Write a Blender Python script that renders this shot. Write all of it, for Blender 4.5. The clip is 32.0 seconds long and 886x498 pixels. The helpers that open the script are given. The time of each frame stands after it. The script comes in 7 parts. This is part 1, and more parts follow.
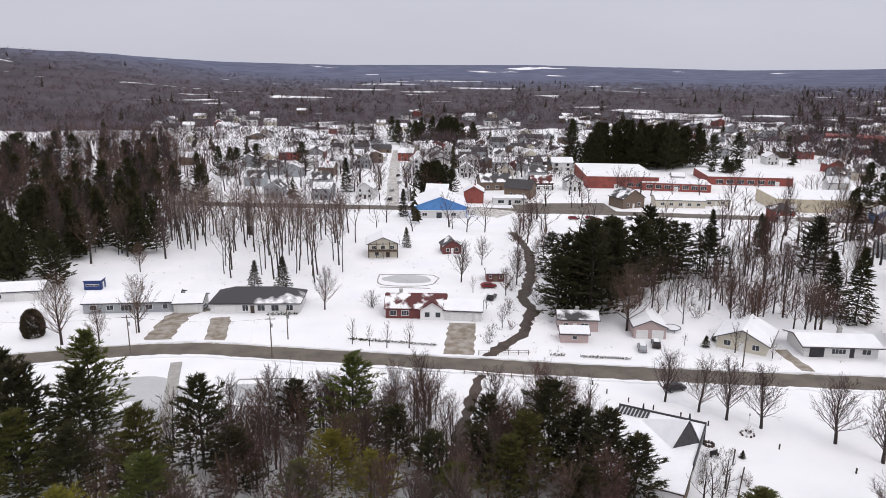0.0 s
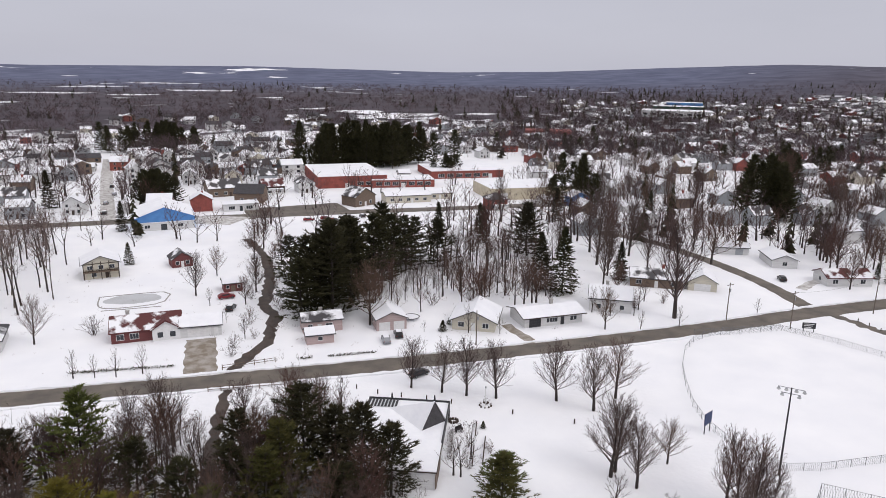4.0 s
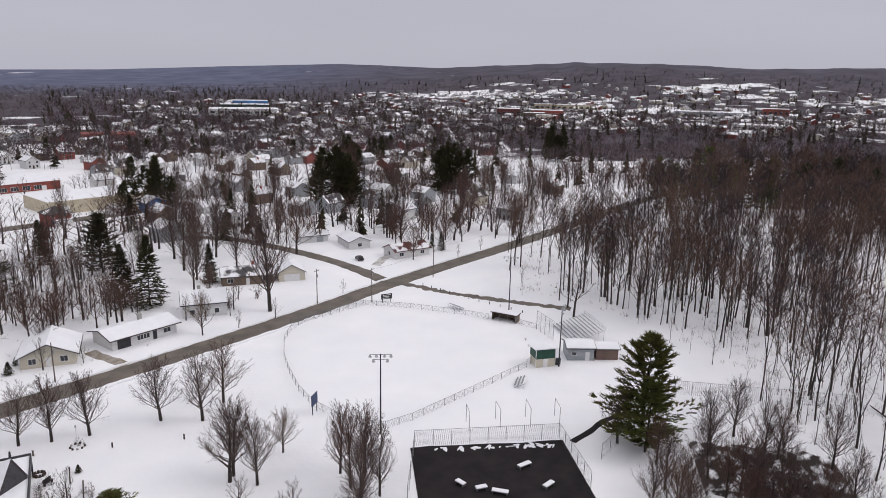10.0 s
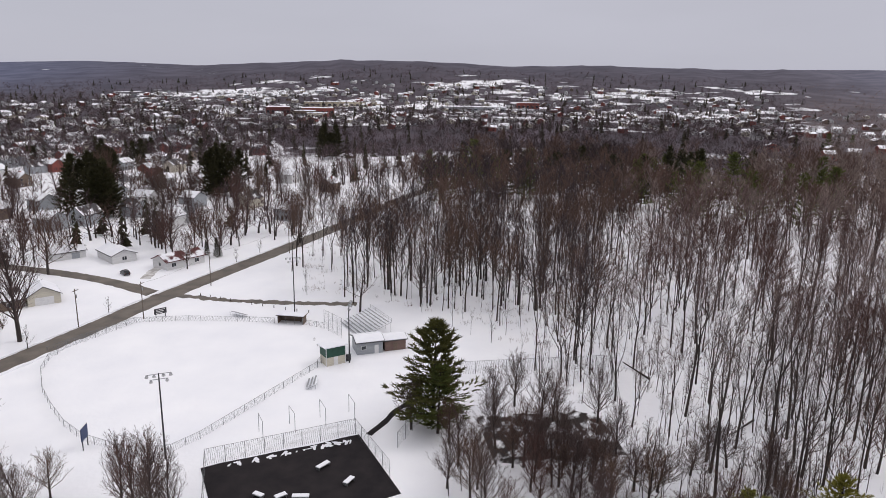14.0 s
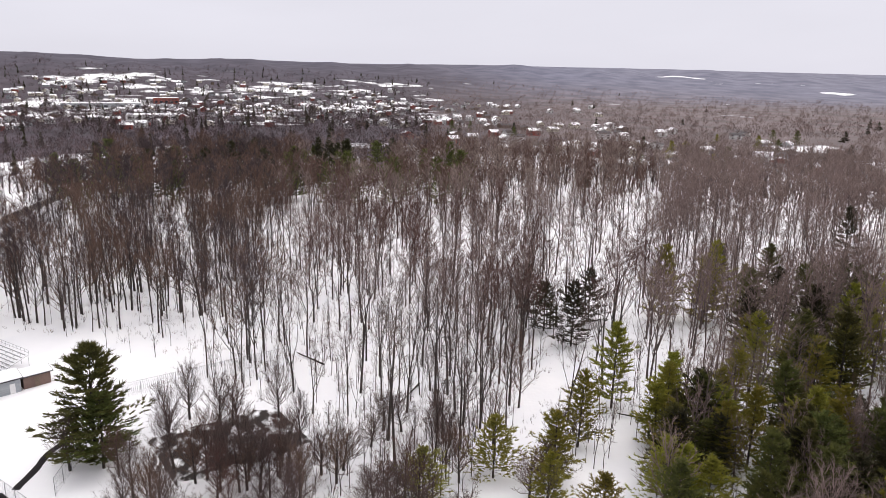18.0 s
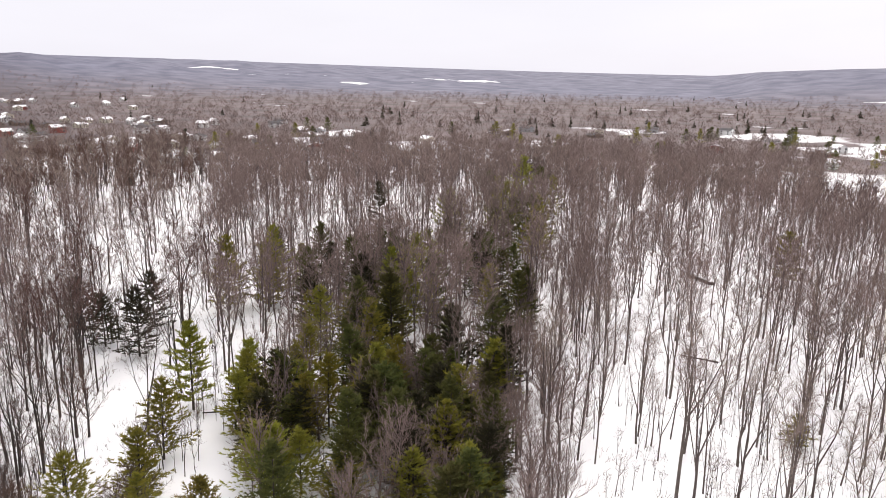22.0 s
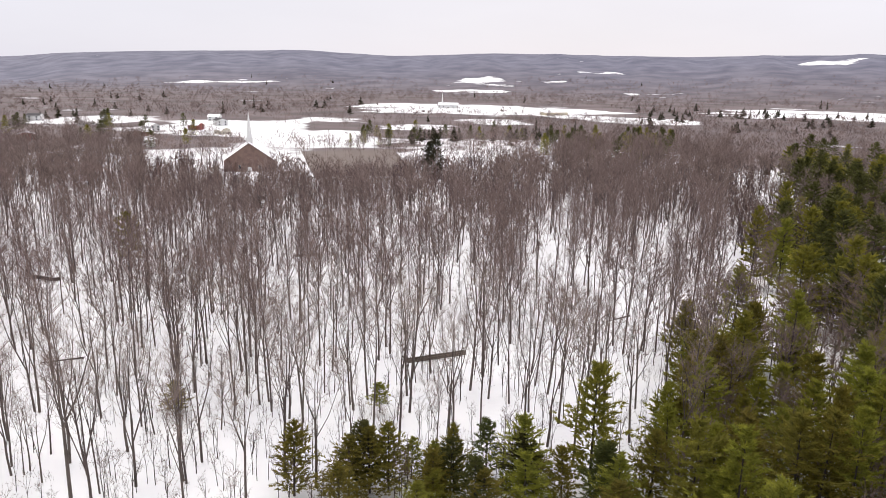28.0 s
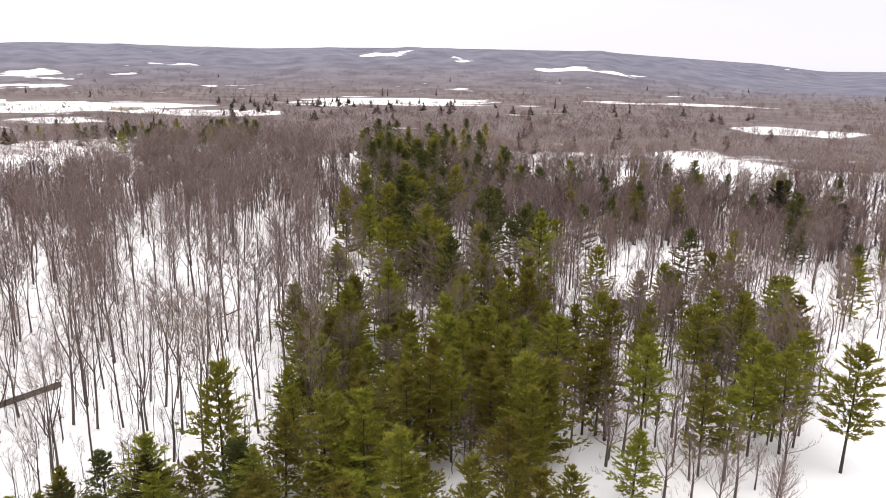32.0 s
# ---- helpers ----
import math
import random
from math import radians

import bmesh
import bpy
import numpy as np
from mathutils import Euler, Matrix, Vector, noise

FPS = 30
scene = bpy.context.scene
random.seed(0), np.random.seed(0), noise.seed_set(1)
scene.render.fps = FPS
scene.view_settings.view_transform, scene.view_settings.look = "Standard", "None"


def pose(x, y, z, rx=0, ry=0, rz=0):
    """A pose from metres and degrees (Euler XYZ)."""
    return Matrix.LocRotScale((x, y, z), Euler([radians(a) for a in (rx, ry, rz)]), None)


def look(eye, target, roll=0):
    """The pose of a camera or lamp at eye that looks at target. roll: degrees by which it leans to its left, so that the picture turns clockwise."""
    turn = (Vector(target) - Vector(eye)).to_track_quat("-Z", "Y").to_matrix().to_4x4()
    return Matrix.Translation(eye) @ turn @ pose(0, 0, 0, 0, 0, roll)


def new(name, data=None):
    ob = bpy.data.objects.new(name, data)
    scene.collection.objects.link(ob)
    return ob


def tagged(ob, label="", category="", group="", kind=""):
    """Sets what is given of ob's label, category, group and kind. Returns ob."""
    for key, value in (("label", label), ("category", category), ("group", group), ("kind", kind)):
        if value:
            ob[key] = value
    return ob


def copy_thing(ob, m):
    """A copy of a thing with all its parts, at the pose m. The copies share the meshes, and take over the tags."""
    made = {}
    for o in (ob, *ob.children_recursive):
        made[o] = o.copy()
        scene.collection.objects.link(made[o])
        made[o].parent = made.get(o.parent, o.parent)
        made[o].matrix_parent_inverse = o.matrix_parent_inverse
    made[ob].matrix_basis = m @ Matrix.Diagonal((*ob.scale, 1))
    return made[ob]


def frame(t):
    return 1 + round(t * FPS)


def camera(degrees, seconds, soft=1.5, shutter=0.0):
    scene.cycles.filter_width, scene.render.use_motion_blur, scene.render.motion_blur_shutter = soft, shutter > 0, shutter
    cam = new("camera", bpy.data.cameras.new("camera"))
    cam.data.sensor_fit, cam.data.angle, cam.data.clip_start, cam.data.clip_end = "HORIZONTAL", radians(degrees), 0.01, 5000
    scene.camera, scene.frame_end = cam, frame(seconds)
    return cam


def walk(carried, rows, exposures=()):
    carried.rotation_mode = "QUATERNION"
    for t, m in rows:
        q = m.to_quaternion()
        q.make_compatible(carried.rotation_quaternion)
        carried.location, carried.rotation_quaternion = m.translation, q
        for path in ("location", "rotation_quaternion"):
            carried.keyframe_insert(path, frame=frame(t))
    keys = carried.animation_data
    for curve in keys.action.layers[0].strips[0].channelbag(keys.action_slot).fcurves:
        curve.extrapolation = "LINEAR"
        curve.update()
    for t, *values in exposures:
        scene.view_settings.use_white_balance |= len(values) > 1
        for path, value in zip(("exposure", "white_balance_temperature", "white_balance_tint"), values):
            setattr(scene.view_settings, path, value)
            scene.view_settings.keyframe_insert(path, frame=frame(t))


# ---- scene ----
H = 62.0  # height of the hovering camera over the snow
cam = camera(64.20, 32.0, soft=0.5)
walk(cam, [
    (0.0, pose(0, 0, H, 75.28, -0.58, 0.00)),
    (0.5, pose(0, 0, H, 75.33, -0.75, -2.38)),
    (1.0, pose(0, 0, H, 75.36, -0.80, -5.29)),
    (1.5, pose(0, 0, H, 75.42, -0.83, -8.32)),
    (2.0, pose(0, 0, H, 75.48, -0.78, -11.35)),
    (2.5, pose(0, 0, H, 75.52, -0.79, -13.99)),
    (3.0, pose(0, 0, H, 75.56, -0.81, -16.39)),
    (3.5, pose(0, 0, H, 75.61, -0.87, -18.99)),
    (5.5, pose(0, 0, H, 75.82, -0.98, -30.21)),
    (6.0, pose(0, 0, H, 75.84, -1.08, -33.44)),
    (6.5, pose(0, 0, H, 75.90, -1.11, -36.43)),
    (7.0, pose(0, 0, H, 75.95, -1.09, -39.40)),
    (7.5, pose(0, 0, H, 75.99, -1.08, -42.44)),
    (8.0, pose(0, 0, H, 76.02, -1.13, -45.36)),
    (8.5, pose(0, 0, H, 76.08, -1.08, -47.89)),
    (9.0, pose(0, 0, H, 76.10, -1.15, -50.41)),
    (9.5, pose(0, 0, H, 76.13, -1.12, -52.77)),
    (10.0, pose(0, 0, H, 76.15, -1.15, -55.13)),
    (10.5, pose(0, 0, H, 76.21, -1.19, -57.16)),
    (11.0, pose(0, 0, H, 76.24, -1.15, -58.84)),
    (11.5, pose(0, 0, H, 76.26, -1.14, -60.83)),
    (12.0, pose(0, 0, H, 76.25, -1.05, -63.27)),
    (12.5, pose(0, 0, H, 76.26, -1.02, -65.86)),
    (13.0, pose(0, 0, H, 76.29, -1.02, -68.32)),
    (13.5, pose(0, 0, H, 76.28, -0.97, -70.81)),
    (14.0, pose(0, 0, H, 76.28, -0.95, -73.27)),
    (14.5, pose(0, 0, H, 76.30, -1.06, -75.93)),
    (16.5, pose(0, 0, H, 76.24, -0.90, -89.64)),
    (17.0, pose(0, 0, H, 76.24, -0.96, -93.53)),
    (17.5, pose(0, 0, H, 76.26, -0.91, -97.29)),
    (18.0, pose(0, 0, H, 76.24, -0.97, -100.99)),
    (18.5, pose(0, 0, H, 76.23, -0.95, -104.82)),
    (19.0, pose(0, 0, H, 76.22, -0.96, -108.61)),
    (19.5, pose(0, 0, H, 76.23, -0.87, -112.98)),
    (20.0, pose(0, 0, H, 76.23, -0.96, -117.58)),
    (20.5, pose(0, 0, H, 76.23, -0.96, -122.27)),
    (21.0, pose(0, 0, H, 76.21, -1.00, -126.93)),
    (21.5, pose(0, 0, H, 76.19, -1.02, -131.75)),
    (22.0, pose(0, 0, H, 76.16, -1.06, -136.57)),
    (22.5, pose(0, 0, H, 76.13, -1.09, -141.32)),
    (23.0, pose(0, 0, H, 76.11, -1.08, -146.18)),
    (23.5, pose(0, 0, H, 76.08, -1.21, -150.95)),
    (24.0, pose(0, 0, H, 76.03, -1.17, -155.88)),
    (24.5, pose(0, 0, H, 76.02, -1.25, -160.64)),
    (25.0, pose(0, 0, H, 76.00, -1.19, -165.30)),
    (25.5, pose(0, 0, H, 75.96, -1.17, -169.75)),
    (27.5, pose(0, 0, H, 75.81, -1.15, -184.18)),
    (28.0, pose(0, 0, H, 75.76, -1.10, -187.89)),
    (28.5, pose(0, 0, H, 75.72, -1.14, -191.75)),
    (29.0, pose(0, 0, H, 75.70, -1.11, -195.71)),
    (29.5, pose(0, 0, H, 75.67, -1.12, -199.84)),
    (30.0, pose(0, 0, H, 75.66, -1.13, -203.94)),
    (30.5, pose(0, 0, H, 75.66, -1.10, -208.08)),
    (31.0, pose(0, 0, H, 75.67, -1.10, -212.36)),
    (31.5, pose(0, 0, H, 75.66, -1.01, -216.65)),
    (32.0, pose(0, 0, H, 75.66, -0.92, -220.39)),
], exposures=[(0, -0.05, 6540, 13.7), (3.5, -0.14, 6540, 14.2), (6, -0.26, 6540, 14.2), (8, -0.33, 6540, 14.7), (12, -0.33, 6540, 14.7), (14.5, -0.2, 6540, 14.7), (16.5, 0.1, 6640, 14.7), (19, 0.5, 6840, 13.9), (22, 0.62, 6920, 13.1), (24.5, 0.52, 6880, 13.0), (26, 0.44, 6850, 13.0), (28, 0.42, 6800, 13.0), (29.5, 0.52, 6880, 13.0), (32, 0.65, 6960, 12.8)])

# ---- sky, sun ----
world = bpy.data.worlds.new("overcast_sky")
scene.world = world
world.use_nodes = True
wn, wl = world.node_tree.nodes, world.node_tree.links
wn.clear()
w_out = wn.new("ShaderNodeOutputWorld")
w_bg = wn.new("ShaderNodeBackground")
w_sky = wn.new("ShaderNodeTexSky")
w_sky.sky_type, w_sky.sun_disc = "NISHITA", False
w_sky.sun_elevation, w_sky.sun_rotation = radians(32), radians(200)
w_geo = wn.new("ShaderNodeTexCoord")
w_sep = wn.new("ShaderNodeSeparateXYZ")
w_ramp = wn.new("ShaderNodeValToRGB")  # cloud cover: paler at the horizon, brighter overhead
w_ramp.color_ramp.elements[0].position = 0.0
w_ramp.color_ramp.elements[0].color = (0.80, 0.83, 0.95, 1)
w_ramp.color_ramp.elements[1].position = 1.0
w_ramp.color_ramp.elements[1].color = (1.84, 1.84, 1.86, 1)
mid_el = w_ramp.color_ramp.elements.new(0.16)
mid_el.color = (0.84, 0.86, 0.955, 1)
w_noise = wn.new("ShaderNodeTexNoise")
w_noise.inputs["Scale"].default_value = 2.2
w_noise.inputs["Detail"].default_value = 5
w_map = wn.new("ShaderNodeMapping")
w_map.inputs["Scale"].default_value = (1, 1, 4.5)
w_mul = wn.new("ShaderNodeMix")
w_mul.data_type, w_mul.blend_type = "RGBA", "MULTIPLY"
w_mul.inputs[0].default_value = 0.16
w_mix = wn.new("ShaderNodeMix")
w_mix.data_type = "RGBA"
w_mix.inputs[0].default_value = 0.93
w_scale = wn.new("ShaderNodeVectorMath")
w_scale.operation = "SCALE"
w_scale.inputs[3].default_value = 0.10
wl.new(w_geo.outputs["Generated"], w_sep.inputs[0])
wl.new(w_sep.outputs["Z"], w_ramp.inputs[0])
wl.new(w_geo.outputs["Generated"], w_map.inputs[0])
wl.new(w_map.outputs[0], w_noise.inputs[0])
wl.new(w_ramp.outputs[0], w_mul.inputs[6])
wl.new(w_noise.outputs[0], w_mul.inputs[7])
wl.new(w_sky.outputs[0], w_scale.inputs[0])
wl.new(w_scale.outputs[0], w_mix.inputs[6])
wl.new(w_mul.outputs[2], w_mix.inputs[7])
wl.new(w_mix.outputs[2], w_bg.inputs[0])
w_bg.inputs[1].default_value = 0.80
wl.new(w_bg.outputs[0], w_out.inputs[0])

sun = new("sun", bpy.data.lights.new("sun", "SUN"))
sun.data.energy, sun.data.angle, sun.data.color = 0.8, radians(25), (1, 0.96, 0.9)
sun.matrix_world = look((60, -90, 100), (0, 0, 0))

# ---- materials ----
def mat(name, base, second=None, scale=4.0, rough=0.8, bump=0.0, bscale=20.0, metal=0.0, isle=0.0, stretch=(1, 1, 1), sharp=0.0, spec=0.3, shift=0.0, leafy=0.0):
    """A surface of two tones mottled by noise, with fine relief and, where asked, a tone for each loose piece."""
    m = bpy.data.materials.new(name)
    m.use_nodes = True
    nt, ln = m.node_tree.nodes, m.node_tree.links
    b = nt["Principled BSDF"]
    b.inputs["Roughness"].default_value, b.inputs["Metallic"].default_value = rough, metal
    b.inputs["Specular IOR Level"].default_value = spec
    second = second or tuple(c * 0.75 for c in base)
    tc, mp = nt.new("ShaderNodeTexCoord"), nt.new("ShaderNodeMapping")
    mp.inputs["Scale"].default_value = stretch
    ln.new(tc.outputs["Object"], mp.inputs[0])
    n1, n2 = nt.new("ShaderNodeTexNoise"), nt.new("ShaderNodeTexNoise")
    n1.inputs["Scale"].default_value, n1.inputs["Detail"].default_value = scale, 6
    n2.inputs["Scale"].default_value, n2.inputs["Detail"].default_value = bscale, 4
    ln.new(mp.outputs[0], n1.inputs[0])
    ln.new(mp.outputs[0], n2.inputs[0])
    rp = nt.new("ShaderNodeValToRGB")
    rp.color_ramp.elements[0].position, rp.color_ramp.elements[1].position = 0.32 + sharp * 0.16 + shift, 0.68 - sharp * 0.16 + shift
    rp.color_ramp.elements[0].color, rp.color_ramp.elements[1].color = (*second, 1), (*base, 1)
    ln.new(n1.outputs[0], rp.inputs[0])
    col = rp.outputs[0]
    fine = nt.new("ShaderNodeMix")
    fine.data_type, fine.blend_type = "RGBA", "OVERLAY"
    fine.inputs[0].default_value = 0.22
    ln.new(col, fine.inputs[6])
    ln.new(n2.outputs[0], fine.inputs[7])
    col = fine.outputs[2]
    if isle:
        hs = nt.new("ShaderNodeHueSaturation")
        gi, oi = nt.new("ShaderNodeNewGeometry"), nt.new("ShaderNodeObjectInfo")
        ad, mr = nt.new("ShaderNodeMath"), nt.new("ShaderNodeMapRange")
        ad.operation = "ADD"
        ln.new(gi.outputs["Random Per Island"], ad.inputs[0])
        ln.new(oi.outputs["Random"], ad.inputs[1])
        mr.inputs[2].default_value = 2.0
        mr.inputs[3].default_value, mr.inputs[4].default_value = 1 - isle, 1 + isle
        ln.new(ad.outputs[0], mr.inputs[0])
        ln.new(mr.outputs[0], hs.inputs["Value"])
        mh = nt.new("ShaderNodeMapRange")
        mh.inputs[3].default_value, mh.inputs[4].default_value = 0.5 - isle * 0.06, 0.5 + isle * 0.06
        ln.new(oi.outputs["Random"], mh.inputs[0])
        ln.new(mh.outputs[0], hs.inputs["Hue"])
        ln.new(col, hs.inputs["Color"])
        col = hs.outputs[0]
    ln.new(col, b.inputs["Base Color"])
    if leafy:  # light passing through needles
        tr, mx = nt.new("ShaderNodeBsdfTranslucent"), nt.new("ShaderNodeMixShader")
        mx.inputs[0].default_value = leafy
        ln.new(col, tr.inputs["Color"])
        ln.new(b.outputs[0], mx.inputs[1])
        ln.new(tr.outputs[0], mx.inputs[2])
        ln.new(mx.outputs[0], nt["Material Output"].inputs["Surface"])
    if bump:
        bp = nt.new("ShaderNodeBump")
        bp.inputs["Strength"].default_value, bp.inputs["Distance"].default_value = 0.6, bump
        ln.new(n2.outputs[0], bp.inputs["Height"])
        ln.new(bp.outputs[0], b.inputs["Normal"])
    return m


SNOW = mat("snow", (0.86, 0.87, 0.90), (0.80, 0.81, 0.85), 0.06, 0.75, 0.10, 0.9)
SNOWCAP = mat("roof_snow", (0.86, 0.87, 0.90), (0.79, 0.80, 0.84), 0.25, 0.7, 0.05, 1.5)
SLUSH = mat("trodden_snow", (0.62, 0.61, 0.60), (0.36, 0.34, 0.32), 0.5, 0.7, 0.05, 5, sharp=0.5)
ASPHALT = mat("wet_asphalt", (0.170, 0.146, 0.122), (0.098, 0.086, 0.075), 0.22, 0.7, 0.01, 9, stretch=(1, 1, 1))
GRAVEL = mat("gravel_drive", (0.215, 0.180, 0.140), (0.36, 0.33, 0.30), 0.45, 0.85, 0.03, 9, sharp=0.4)
COURT = mat("court_asphalt", (0.019, 0.017, 0.019), (0.030, 0.026, 0.027), 0.3, 0.92, 0.004, 14, spec=0.08)
WATER = mat("creek_water", (0.085, 0.062, 0.050), (0.040, 0.030, 0.025), 0.5, 0.5, 0.02, 6, spec=0.2)
ICE = mat("pond_ice", (0.42, 0.43, 0.44), (0.52, 0.53, 0.55), 0.12, 0.35, 0.0, 3)
BARK = mat("bark", (0.062, 0.049, 0.045), (0.034, 0.028, 0.026), 3.0, 0.9, 0.02, 16, isle=0.25, stretch=(1, 1, 0.25))
BARK_PALE = mat("grey_bark", (0.130, 0.104, 0.094), (0.075, 0.060, 0.055), 3.0, 0.9, 0.02, 16, isle=0.3, stretch=(1, 1, 0.25))
TWIG = mat("twigs", (0.110, 0.077, 0.070), (0.070, 0.050, 0.046), 0.5, 0.9, 0.0, 6, isle=0.3)
TWIG_RED = mat("reddish_twigs", (0.128, 0.076, 0.060), (0.082, 0.050, 0.041), 0.5, 0.9, 0.0, 6, isle=0.3)
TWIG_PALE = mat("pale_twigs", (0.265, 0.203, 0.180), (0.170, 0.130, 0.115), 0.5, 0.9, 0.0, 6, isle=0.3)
TWIG_PURPLE = mat("purple_brown_twigs", (0.118, 0.080, 0.084), (0.076, 0.054, 0.059), 0.5, 0.9, 0.0, 6, isle=0.3)
TWIG_DARK = mat("dark_twigs", (0.066, 0.047, 0.049), (0.042, 0.031, 0.035), 0.5, 0.9, 0.0, 6, isle=0.3)
# paler twig tones for the south, haze and lens glow painted into the colour
FARWOOD_ROSE = mat("far_rosy_twigs", (0.250, 0.186, 0.170), (0.195, 0.145, 0.134), 0.02, 0.9, 0.0, 0.2, isle=0.12)
FARWOOD = mat("far_twigs", (0.215, 0.166, 0.154), (0.165, 0.129, 0.121), 0.02, 0.9, 0.0, 0.2, isle=0.10)
NEEDLE = mat("pine_needles", (0.285, 0.258, 0.036), (0.150, 0.148, 0.025), 0.7, 0.7, 0.0, 8, isle=0.4, leafy=0.4)
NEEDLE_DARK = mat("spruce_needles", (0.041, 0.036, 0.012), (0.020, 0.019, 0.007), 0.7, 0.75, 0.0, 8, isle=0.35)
NEEDLE_MID = mat("olive_needles", (0.120, 0.122, 0.030), (0.058, 0.064, 0.019), 0.7, 0.75, 0.0, 8, isle=0.45, leafy=0.25)
NEEDLE_GOLD = mat("yellowish_needles", (0.285, 0.258, 0.042), (0.160, 0.150, 0.030), 0.7, 0.7, 0.0, 8, isle=0.4, leafy=0.4)
RUST = mat("dry_leaves", (0.20, 0.105, 0.055), (0.12, 0.07, 0.04), 1.0, 0.9, 0.0, 8, isle=0.4)
WHITE = mat("white_siding", (0.66, 0.66, 0.66), (0.56, 0.56, 0.56), 0.6, 0.6, 0.01, 10, stretch=(0.3, 0.3, 6))
CREAM = mat("cream_siding", (0.60, 0.56, 0.46), (0.50, 0.47, 0.40), 0.6, 0.6, 0.01, 10, stretch=(0.3, 0.3, 6))
GREY = mat("grey_siding", (0.36, 0.38, 0.40), (0.28, 0.30, 0.32), 0.6, 0.6, 0.01, 10, stretch=(0.3, 0.3, 6))
TANW = mat("tan_block", (0.55, 0.49, 0.37), (0.46, 0.41, 0.31), 0.4, 0.7, 0.01, 5)
PINK = mat("pink_siding", (0.47, 0.37, 0.36), (0.40, 0.31, 0.30), 0.6, 0.65, 0.01, 10, stretch=(0.3, 0.3, 6))
BRICK = mat("red_brick", (0.30, 0.085, 0.07), (0.20, 0.06, 0.05), 0.7, 0.85, 0.01, 12)
REDW = mat("dark_red_siding", (0.17, 0.055, 0.055), (0.12, 0.04, 0.04), 0.6, 0.7, 0.01, 10, stretch=(0.3, 0.3, 6))
BLUE = mat("blue_metal", (0.10, 0.27, 0.58), (0.08, 0.22, 0.50), 0.6, 0.45, 0.0, 10)
NAVY = mat("navy_panel", (0.03, 0.05, 0.13), (0.02, 0.035, 0.10), 1, 0.5)
BLUESHED = mat("dark_blue_boards", (0.025, 0.050, 0.17), (0.018, 0.036, 0.13), 1, 0.55)
GREENP = mat("dark_green_paint", (0.025, 0.085, 0.06), (0.02, 0.065, 0.045), 1, 0.55)
WOOD = mat("weathered_wood", (0.20, 0.145, 0.11), (0.13, 0.10, 0.08), 1.2, 0.8, 0.01, 14, stretch=(4, 1, 4))
TIMBER = mat("dark_timber", (0.07, 0.05, 0.04), (0.045, 0.033, 0.028), 1.2, 0.8, 0.01, 14)
SHINGLE = mat("dark_shingles", (0.075, 0.072, 0.078), (0.05, 0.048, 0.052), 1.5, 0.85, 0.01, 8)
MAROON = mat("maroon_shingles", (0.13, 0.04, 0.04), (0.085, 0.028, 0.03), 1.5, 0.85, 0.01, 8)
PATCHY = mat("half_melted_roof", (0.84, 0.85, 0.88), (0.07, 0.066, 0.07), 0.22, 0.75, 0.02, 4, sharp=0.85)
PATCHY_RED = mat("half_melted_maroon_roof", (0.84, 0.85, 0.88), (0.11, 0.035, 0.035), 0.28, 0.75, 0.02, 4, sharp=0.85)
BARE_ROOF = mat("mostly_bare_roof", (0.84, 0.85, 0.88), (0.062, 0.06, 0.066), 0.11, 0.75, 0.02, 4, sharp=0.9, shift=0.10)
TRIM = mat("white_trim", (0.74, 0.74, 0.74), (0.66, 0.66, 0.66), 2, 0.5)
GLASS = mat("dark_window_glass", (0.035, 0.04, 0.05), (0.02, 0.024, 0.03), 2, 0.12, spec=0.6)
WIRE = mat("weathered_wire", (0.20, 0.205, 0.215), (0.14, 0.145, 0.15), 3, 0.6, metal=0.2)
METAL = mat("galvanised_metal", (0.38, 0.39, 0.40), (0.30, 0.31, 0.32), 3, 0.45, metal=0.7)
DARKM = mat("dark_metal", (0.06, 0.06, 0.065), (0.04, 0.04, 0.045), 3, 0.5, metal=0.4)
POLEW = mat("pole_wood", (0.17, 0.14, 0.115), (0.11, 0.09, 0.075), 2, 0.85, stretch=(4, 4, 0.4))
TYRE = mat("tyre_rubber", (0.025, 0.025, 0.026), (0.018, 0.018, 0.018), 5, 0.8)
CONCRETE = mat("concrete", (0.40, 0.39, 0.37), (0.31, 0.30, 0.29), 0.8, 0.85, 0.01, 8)
BROWNROOF = mat("grey_brown_roof", (0.185, 0.15, 0.135), (0.15, 0.12, 0.11), 0.15, 0.85, 0.01, 4)

OLDCOURT = mat("half_snowy_court", (0.82, 0.83, 0.86), (0.045, 0.038, 0.036), 0.30, 0.9, 0.01, 6, spec=0.1, sharp=0.75, stretch=(1, 1.6, 1), shift=0.06)
CHURCHW = mat("brown_church_brick", (0.20, 0.135, 0.115), (0.15, 0.10, 0.088), 0.5, 0.85, 0.01, 8)


